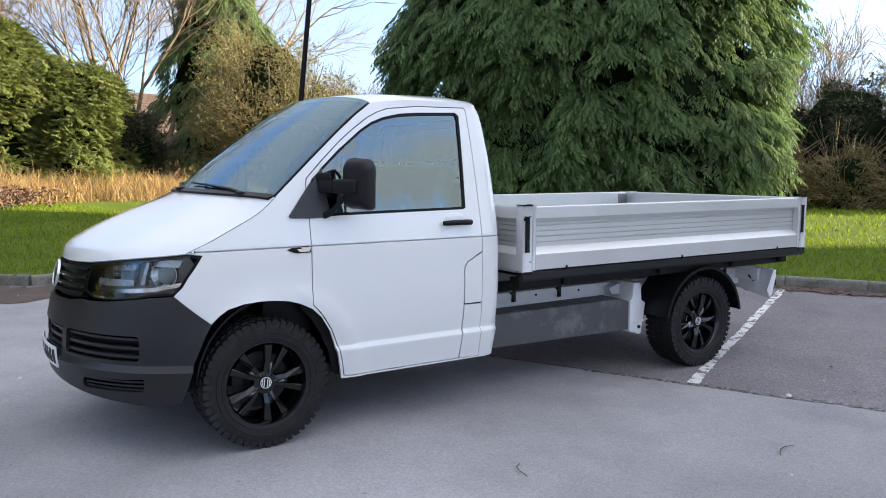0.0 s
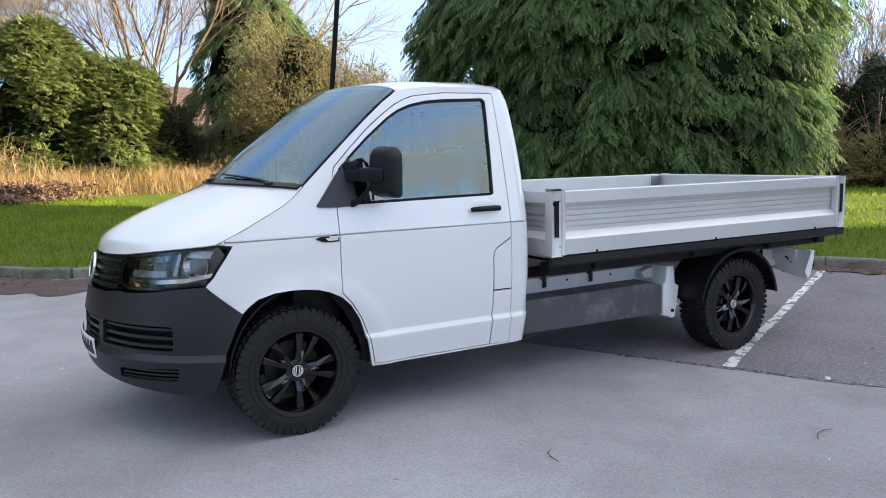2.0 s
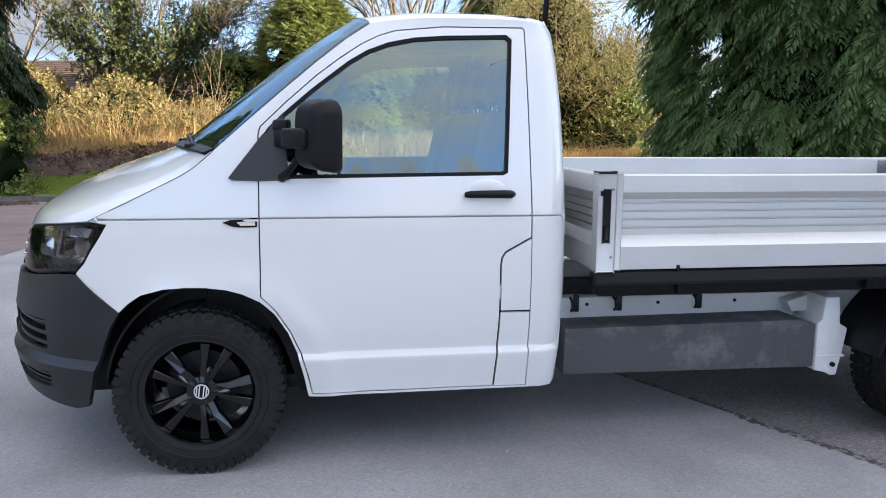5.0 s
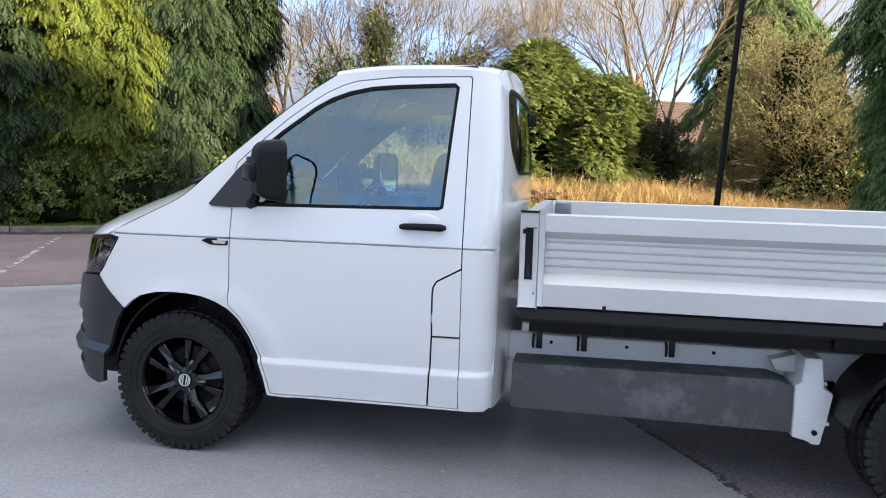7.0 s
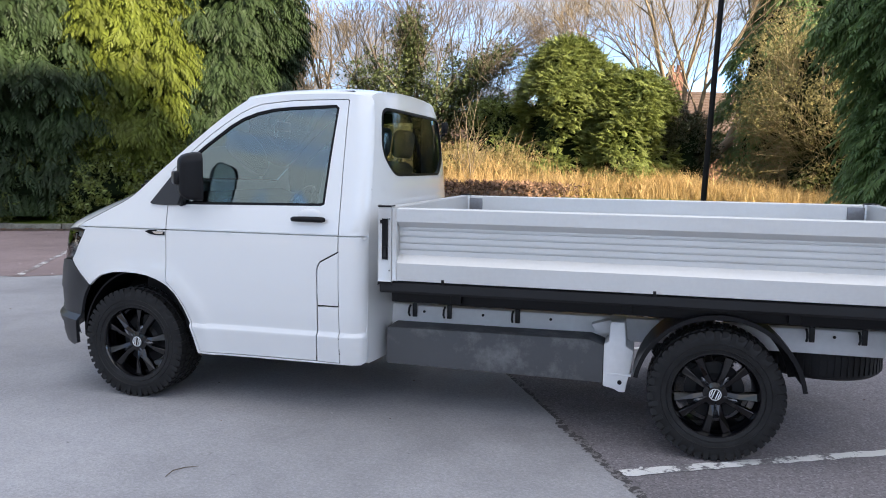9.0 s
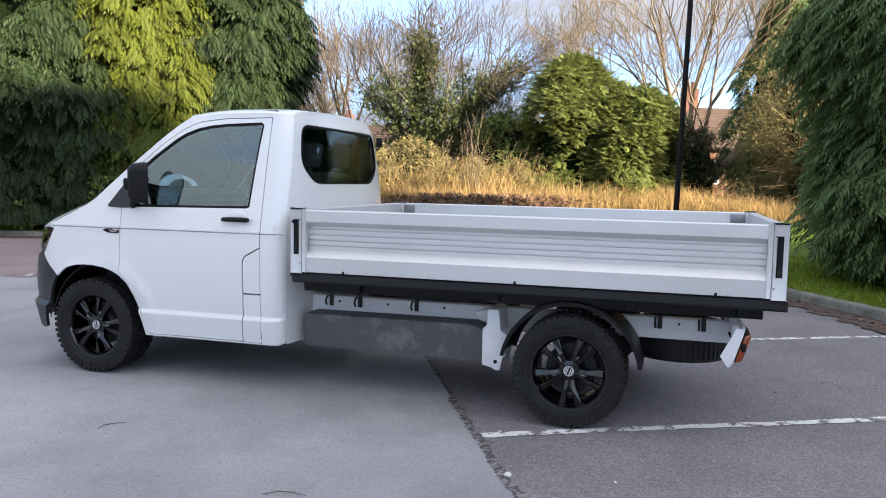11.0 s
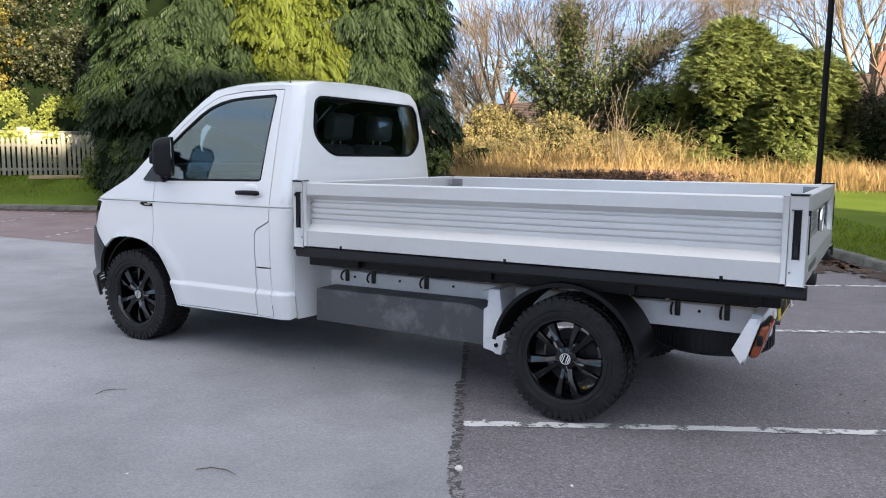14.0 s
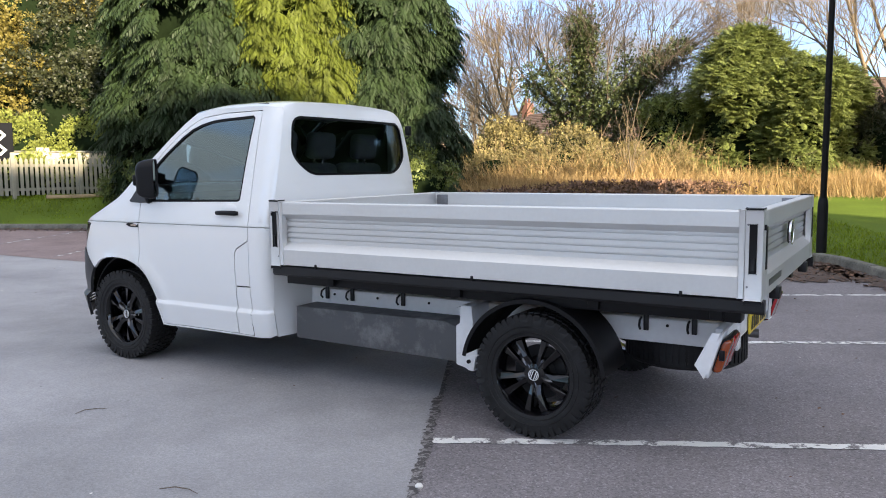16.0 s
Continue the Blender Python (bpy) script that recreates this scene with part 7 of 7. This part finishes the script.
# picket fence beyond the far kerb
def fence():
    a, b = Vector((-17.35, 6.3)), Vector((-15.45, 12.3))
    d = (b - a).normalized()
    turn = math.degrees(math.atan2(d.y, d.x))
    f = thing("picket_fence", "pale weathered wooden picket fence on the grass", "fence", at=(a.x, a.y, lawn_height(-16.3, 9.4) - 0.03))
    f.rotation_euler = (0, 0, radians(turn))
    L = (b - a).length
    for k in range(int(L / 1.8) + 1):
        part("fence_post", box_bm(k * 1.8 - 0.05, k * 1.8 + 0.05, -0.10, -0.021, -0.25, 1.27, 0.01), M_FENCE, f)
    for z in (0.22, 0.90):
        part("fence_rail", box_bm(0, L, 0.0, 0.04, z - 0.04, z + 0.04, 0.005), M_FENCE, f)
    picket = None
    k = 0
    while k * 0.135 < L:
        if picket is None:
            picket = ob = part("picket", prism_bm([(-0.042, 0.05), (0.042, 0.05), (0.042, 1.06), (0, 1.13), (-0.042, 1.06)], "y", -0.02, 0.0), M_FENCE, f, smooth=False)
        else:
            ob = new("picket", picket.data)
            ob.parent = f
        ob.location = (k * 0.135, 0, random.uniform(-0.015, 0.015))
        k += 1
    return f


fence()
tagged(mesh_object("plank", box_bm(-0.9, 0.9, -0.07, 0.07, 0, 0.09, 0.01), M_WOOD), "loose wooden plank lying on the grass by a fence", "plank").matrix_basis = pose(-15.0, 8.9, lawn_height(-15.0, 8.9) + 0.01, 0, 0, 66)
wall = thing("garden_wall", "low cream rendered garden wall behind a fence", "wall", at=(-20.6, 11.3, 0.5))
wall.rotation_euler = (0, 0, radians(62))
part("wall_body", box_bm(-4.5, 4.5, -0.11, 0.11, -0.3, 1.62, 0.01), M_RENDER, wall)
part("coping", box_bm(-4.55, 4.55, -0.16, 0.16, 1.62, 1.69, 0.015), M_KERB, wall)
for k in (-3, 0, 3):
    part("pier", box_bm(k - 0.2, k + 0.2, -0.17, 0.17, -0.3, 1.80, 0.015), M_RENDER, wall)
for i in range(6):
    shrub("low_scrub", -17.5 + 0.30 * (1.35 * i - 3.6), 9.85 + 0.953 * (1.35 * i - 3.6), 1.35, 0.85, 130 + i, 1600, M_HEDGE, "low yellow-green scrub behind a picket fence", size=0.08, lumps=18, tuft=0.3, hull=0.8, group="scrub behind the fence")
shrub("clipped_hedge", -21.9, 11.0, 2.9, 1.7, 81, 6000, M_HEDGE, "yellow-green clipped hedge above a garden wall", size=0.09, lumps=50, tuft=0.25)
shrub("clipped_hedge", -21.0, 13.6, 2.8, 1.7, 82, 6000, M_HEDGE, "yellow-green clipped hedge above a garden wall", size=0.09, lumps=50, tuft=0.25)
shrub("clipped_hedge", -22.9, 8.4, 3.1, 1.6, 85, 5000, M_HEDGE, "yellow-green clipped hedge above a garden wall", size=0.09, lumps=50, tuft=0.25)
shrub("ivy_tree", -23.3, 15.2, 8.0, 3.5, 83, 12000, M_IVY, "dark ivy-covered tree behind the fence", size=0.15, hull=0.62, category="tree", lumps=80, tuft=0.22)
shrub("golden_tree", -27.0, 15.5, 13.5, 5.2, 84, 16000, M_GOLDLEAF, "tall golden-leaved tree behind the fence", size=0.16, hull=0.45, category="tree", lumps=120, tuft=0.18)
shrub("golden_tree", -27.5, 9.0, 12.0, 3.9, 86, 12000, M_HEDGE, "tall yellow-green tree behind the fence", size=0.16, hull=0.45, category="tree", lumps=100, tuft=0.18)
board = thing("sign_board", "black board with white slanted chevrons by a fence", "sign", at=(-19.66, 8.48, 0.80))
board.rotation_euler = (0, 0, radians(58))
part("panel", box_bm(-1.1, 1.1, -0.03, 0.03, 1.0, 2.2, 0.01), M_SIGN, board)
for s in (-1, 1):
    part("leg", box_bm(s * 0.95 - 0.05, s * 0.95 + 0.05, 0.03, 0.12, 0.0, 2.2, 0.01), M_POST, board)
for r in range(2):
    for k in range(6):
        x0 = -0.95 + k * 0.32
        z0 = 1.18 + r * 0.46
        part("chevron", prism_bm([(x0, z0), (x0 + 0.09, z0), (x0 + 0.27, z0 + 0.18), (x0 + 0.09, z0 + 0.36), (x0, z0 + 0.36), (x0 + 0.17, z0 + 0.18)], "y", -0.033, -0.040), M_SIGNWHITE, board, smooth=False)

# far woods and hedges that close the view
rng = np.random.default_rng(9)
n = 26000
ang = rng.uniform(0, 2 * math.pi, n)
rad = rng.uniform(66, 78, n)
top = 3.2 + 1.8 * np.array([noise.noise(Vector((math.cos(a) * 9, math.sin(a) * 9, 2))) for a in ang])
p = np.stack([rad * np.cos(ang), rad * np.sin(ang), rng.uniform(0, 1, n) ** 0.8 * top + 0.3], 1)
v, f = placed(*LEAF, p, frames_from(rng.normal(size=(n, 3)), np.tile([0.1, 0, 1.0], (n, 1)), rng.uniform(0, 6, n)), rng.uniform(0.6, 1.3, n))
tagged(raw_mesh("far_hedge", v, f, M_TWIGDARK), "brown leafless hedge far off round the field", "hedge", kind="stuff")
far = bare_tree(30, 26, (((0.0, 0, 1), 3.0, 0.16), ((0.3, 0, 1), 2.6, 0.12), ((-0.3, 0.1, 1), 2.6, 0.12)), 91, M_TWIGDARK, "bare tree in the hedgerow", depth=4, group="hedgerow trees", twig_min=0.014)
for i in range(22):
    a = i * 0.285 + 0.1 * math.sin(i * 3.1)
    rr = 40 + 22 * ((i * 0.618) % 1)
    if abs(rr * math.cos(a)) < 6:
        continue
    s = 0.9 + 0.5 * ((i * 0.37) % 1)
    t = copy_thing(far, pose(rr * math.cos(a), rr * math.sin(a), 0.2, 0, 0, 77 * i))
    t.scale = (s, s, s)
for i, (x, y, r, h) in enumerate(((24, 17, 3.2, 3.0), (29, 14, 3.5, 3.4), (34, 11, 3.5, 3.2), (20, 21, 3, 3.0), (37, 6, 3.6, 3.4))):
    shrub("field_hedge", x, y, h, r, 95 + i, 7000, M_OCHRE if i % 2 else M_BRAMBLE, "brownish winter hedge along the field", size=0.12, lumps=60, tuft=0.25, hull=0.5, twigs=350, core=M_CON_CORE, category="hedge", group="field hedges")

for i, (x, y) in enumerate(((19.4, 9.4), (20.2, 7.7), (21.0, 6.0), (21.8, 4.2))):
    shrub("bramble_hedge", x, y, 1.75, 1.15, 140 + i, 3200, M_BRAMBLE, "low brown bramble hedge at the far edge of the lawn", size=0.075, lumps=30, tuft=0.26, hull=0.55, twigs=420, twig_mat=M_STRAW, shoot=0.30, category="hedge", group="bramble hedges")
for i, (x, y, h) in enumerate(((21.9, 11.6, 3.6), (22.9, 9.4, 4.2), (24.0, 7.0, 3.9), (25.2, 4.6, 3.7))):
    shrub("dark_hedge", x, y, h, 1.95, 150 + i, 6500, M_IVY, "tall dark hedge behind low brambles", size=0.11, lumps=50, tuft=0.24, hull=0.66, twigs=300, twig_mat=M_TWIGDARK, category="hedge", group="tall hedges")
for i, (x, y) in enumerate(((25.0, 11.6), (26.6, 8.6))):
    bare_tree(x, y, (((0.1, 0, 1), 2.3, 0.09), ((0.45, 0.2, 1), 2.2, 0.07), ((-0.45, -0.2, 1), 2.2, 0.07), ((0.2, -0.5, 1), 2.1, 0.06)), 160 + i, M_TWIG, "spreading leafless tree behind a dark hedge", depth=4, group="hedge trees", twig_min=0.009)

# unseen long building behind the camera, added towards the sun to shade truck and asphalt
LOW, HIGH = -14.0, 7.6
sun_blocker = thing("building", "unseen tall brick building with hipped tiled roof, added to shade the car park", "building", at=(52.5, -29.1, 0))
sun_blocker.rotation_euler = (0, 0, radians(90 - SUN_AZ))
part("wall", box_bm(-5, 5, LOW, HIGH, -0.1, 18.8), M_BRICK, sun_blocker, smooth=False)
bm = bmesh.new()
eaves = [bm.verts.new(q) for q in ((-5.4, LOW - 0.4, 18.7), (5.4, LOW - 0.4, 18.7), (5.4, HIGH + 0.2, 18.7), (-5.4, HIGH + 0.2, 18.7))]
ridge = [bm.verts.new(q) for q in ((0, LOW + 4.5, 24.3), (0, HIGH - 2.5, 24.3))]
for f in ((eaves[0], eaves[1], ridge[0]), (eaves[1], eaves[2], ridge[1], ridge[0]), (eaves[2], eaves[3], ridge[1]), (eaves[3], eaves[0], ridge[0], ridge[1]), (eaves[3], eaves[2], eaves[1], eaves[0])):
    bm.faces.new(f)
bmesh.ops.recalc_face_normals(bm, faces=list(bm.faces))
part("roof", bm, M_TILE, sun_blocker, smooth=False)
for k in range(5):
    for z in (0.9, 3.9, 6.9, 9.9, 12.9, 15.9):
        y0 = LOW + 1.6 + 3.6 * k
        win = part("window", box_bm(-5.06, -4.98, y0, y0 + 1.4, z, z + 1.5), M_POST, sun_blocker, smooth=False)
        part("pane", box_bm(-5.08, -5.055, y0 + 0.1, y0 + 1.3, z + 0.1, z + 1.4), M_WIN, win, smooth=False)

# low dark undergrowth at the foot of the far conifers
for i, (n, t) in enumerate(((0.2, 13.75), (-1.7, 13.6), (-3.5, 13.5), (-5.3, 13.7), (-7.0, 13.9))):
    q = P(n, t)
    shrub("undergrowth", q[0], q[1], 1.75, 1.15, 110 + i, 2600, M_HOLLY, "low dark leafy undergrowth at the foot of conifers", size=0.10, lumps=20, hull=0.7, group="undergrowth")


# ---- kerb stones, one by one ----
def kerbs():
    k = tagged(new("kerb"), "weathered concrete kerb stones along the lawn", "kerb", kind="structure")
    line = [Vector(q) for q in KERB_LINE]
    mesh = None
    made = 0
    for a, b in zip(line[1:], line[2:]):
        if (b - a).length < 0.05:
            continue
        n = max(1, round((b - a).length / 0.915))
        d = (b - a) / n
        turn = math.degrees(math.atan2(d.y, d.x))
        for i in range(n):
            c = a + d * (i + 0.5)
            if math.hypot(c.x, c.y) > 34:
                continue
            if mesh is None:
                prof = [(-0.06, -0.12), (0.065, -0.12), (0.065, 0.118), (0.058, 0.125), (-0.030, 0.125), (-0.052, 0.112), (-0.06, 0.085)]
                bm = bmesh.new()
                add_prism(bm, prof, "x", -0.4535, 0.4535)
                ob = mesh_object("kerb_stone", bm, M_KERB, k, smooth=False)
                mesh = ob.data
            else:
                ob = new("kerb_stone", mesh)
                ob.parent = k
            ob.matrix_local = pose(c.x, c.y, random.uniform(-0.008, 0.006), random.uniform(-1, 1), 0, turn + 180 + random.uniform(-0.4, 0.4)) @ Matrix.Diagonal((d.length / 0.915, 1, 1, 1))
            made += 1


kerbs()


# scraps on the asphalt: leaves, twigs and chips of stone
def scraps(name, count, seed, area, material, size, label, category):
    rng = np.random.default_rng(seed)
    n, t = rng.uniform(*area[0], count), rng.uniform(*area[1], count)
    p = np.stack([n * 0.8904 - t * 0.4552, n * 0.4552 + t * 0.8904, np.full(count, 0.013)], 1)
    p[:, 2] += [road_z(a, b) for a, b, _ in p]
    a = rng.uniform(0, 6.28, count)
    d = np.stack([np.cos(a), np.sin(a), rng.normal(size=count) * 0.05], 1)
    tv = np.array([(-0.5, -0.3, 0), (0.3, -0.4, 0.1), (0.6, 0.1, 0.25), (0.0, 0.45, 0.15), (-0.45, 0.2, 0.05)])
    tf = np.array([(0, 1, 2), (0, 2, 3), (0, 3, 4)])
    v, f = placed(tv, tf, p, frames_from(d, np.tile([0, 0, 1.0], (count, 1)), rng.normal(size=count) * 0.2), rng.uniform(*size, count))
    v[:, 2] = np.maximum(v[:, 2], 0.0045)
    tagged(raw_mesh(name, v, f, material), label, category, kind="stuff")


scraps("dead_leaves", 260, 3, ((2.2, 7.3), (-9, 5.6)), M_LITTER, (0.008, 0.024), "brown dead leaves scattered on the parking bays", "dead leaves")
scraps("dead_leaves", 120, 4, ((-8, 2.0), (-6, 12)), M_LITTER, (0.008, 0.024), "brown dead leaves scattered on asphalt", "dead leaves")
scraps("dead_leaves", 900, 5, ((6.75, 7.33), (-9, 5.6)), M_LITTER, (0.015, 0.06), "drift of brown leaves and soil along the kerb", "dead leaves")
scraps("dead_leaves", 700, 6, ((1.3, 2.2), (5.9, 11.5)), M_LITTER, (0.015, 0.06), "drift of brown leaves and soil along the kerb", "dead leaves")
scraps("dead_leaves", 1500, 8, ((-11, 1.6), (11.9, 12.9)), M_LITTER, (0.015, 0.07), "drift of brown leaves and soil along the far kerb", "dead leaves")
scraps("dead_leaves", 5000, 9, ((3.3, 7.2), (3.3, 5.7)), M_LITTER, (0.008, 0.034), "thick litter of brown leaves and bark in the kerb corner", "dead leaves")
scraps("stone_chips", 140, 7, ((-6, 7), (-7, 8)), M_PALE, (0.008, 0.028), "pale chips of stone scattered on asphalt", "stones")
for i, (x, y, a, L) in enumerate(((0.93, -1.85, 70, 0.17), (2.3, -2.35, 20, 0.2), (2.75, -3.1, -60, 0.22), (-0.35, -2.6, 10, 0.25), (3.3, -2.75, 40, 0.16), (-1.2, -2.3, -20, 0.3))):
    bm = tube_bm([(-L / 2, 0, 0.008), (-L / 6, 0.02, 0.014), (L / 5, 0.015, 0.010), (L / 2, -0.02, 0.008)], [0.0022, 0.003, 0.0026, 0.0014], 5)
    tagged(mesh_object("twig", bm, M_TWIGDARK), "thin dry twig lying on asphalt", "twig", "twigs").matrix_basis = pose(x, y, road_z(x, y), 0, 0, a)
tagged(mesh_object("stone", lathe_bm([(0.001, 0.0), (0.017, 0.0), (0.020, 0.010), (0.012, 0.020), (0.001, 0.022)], 9, (3.215, -1.764, 0.0), "z"), M_PALE), "small pale stone on asphalt", "stone")
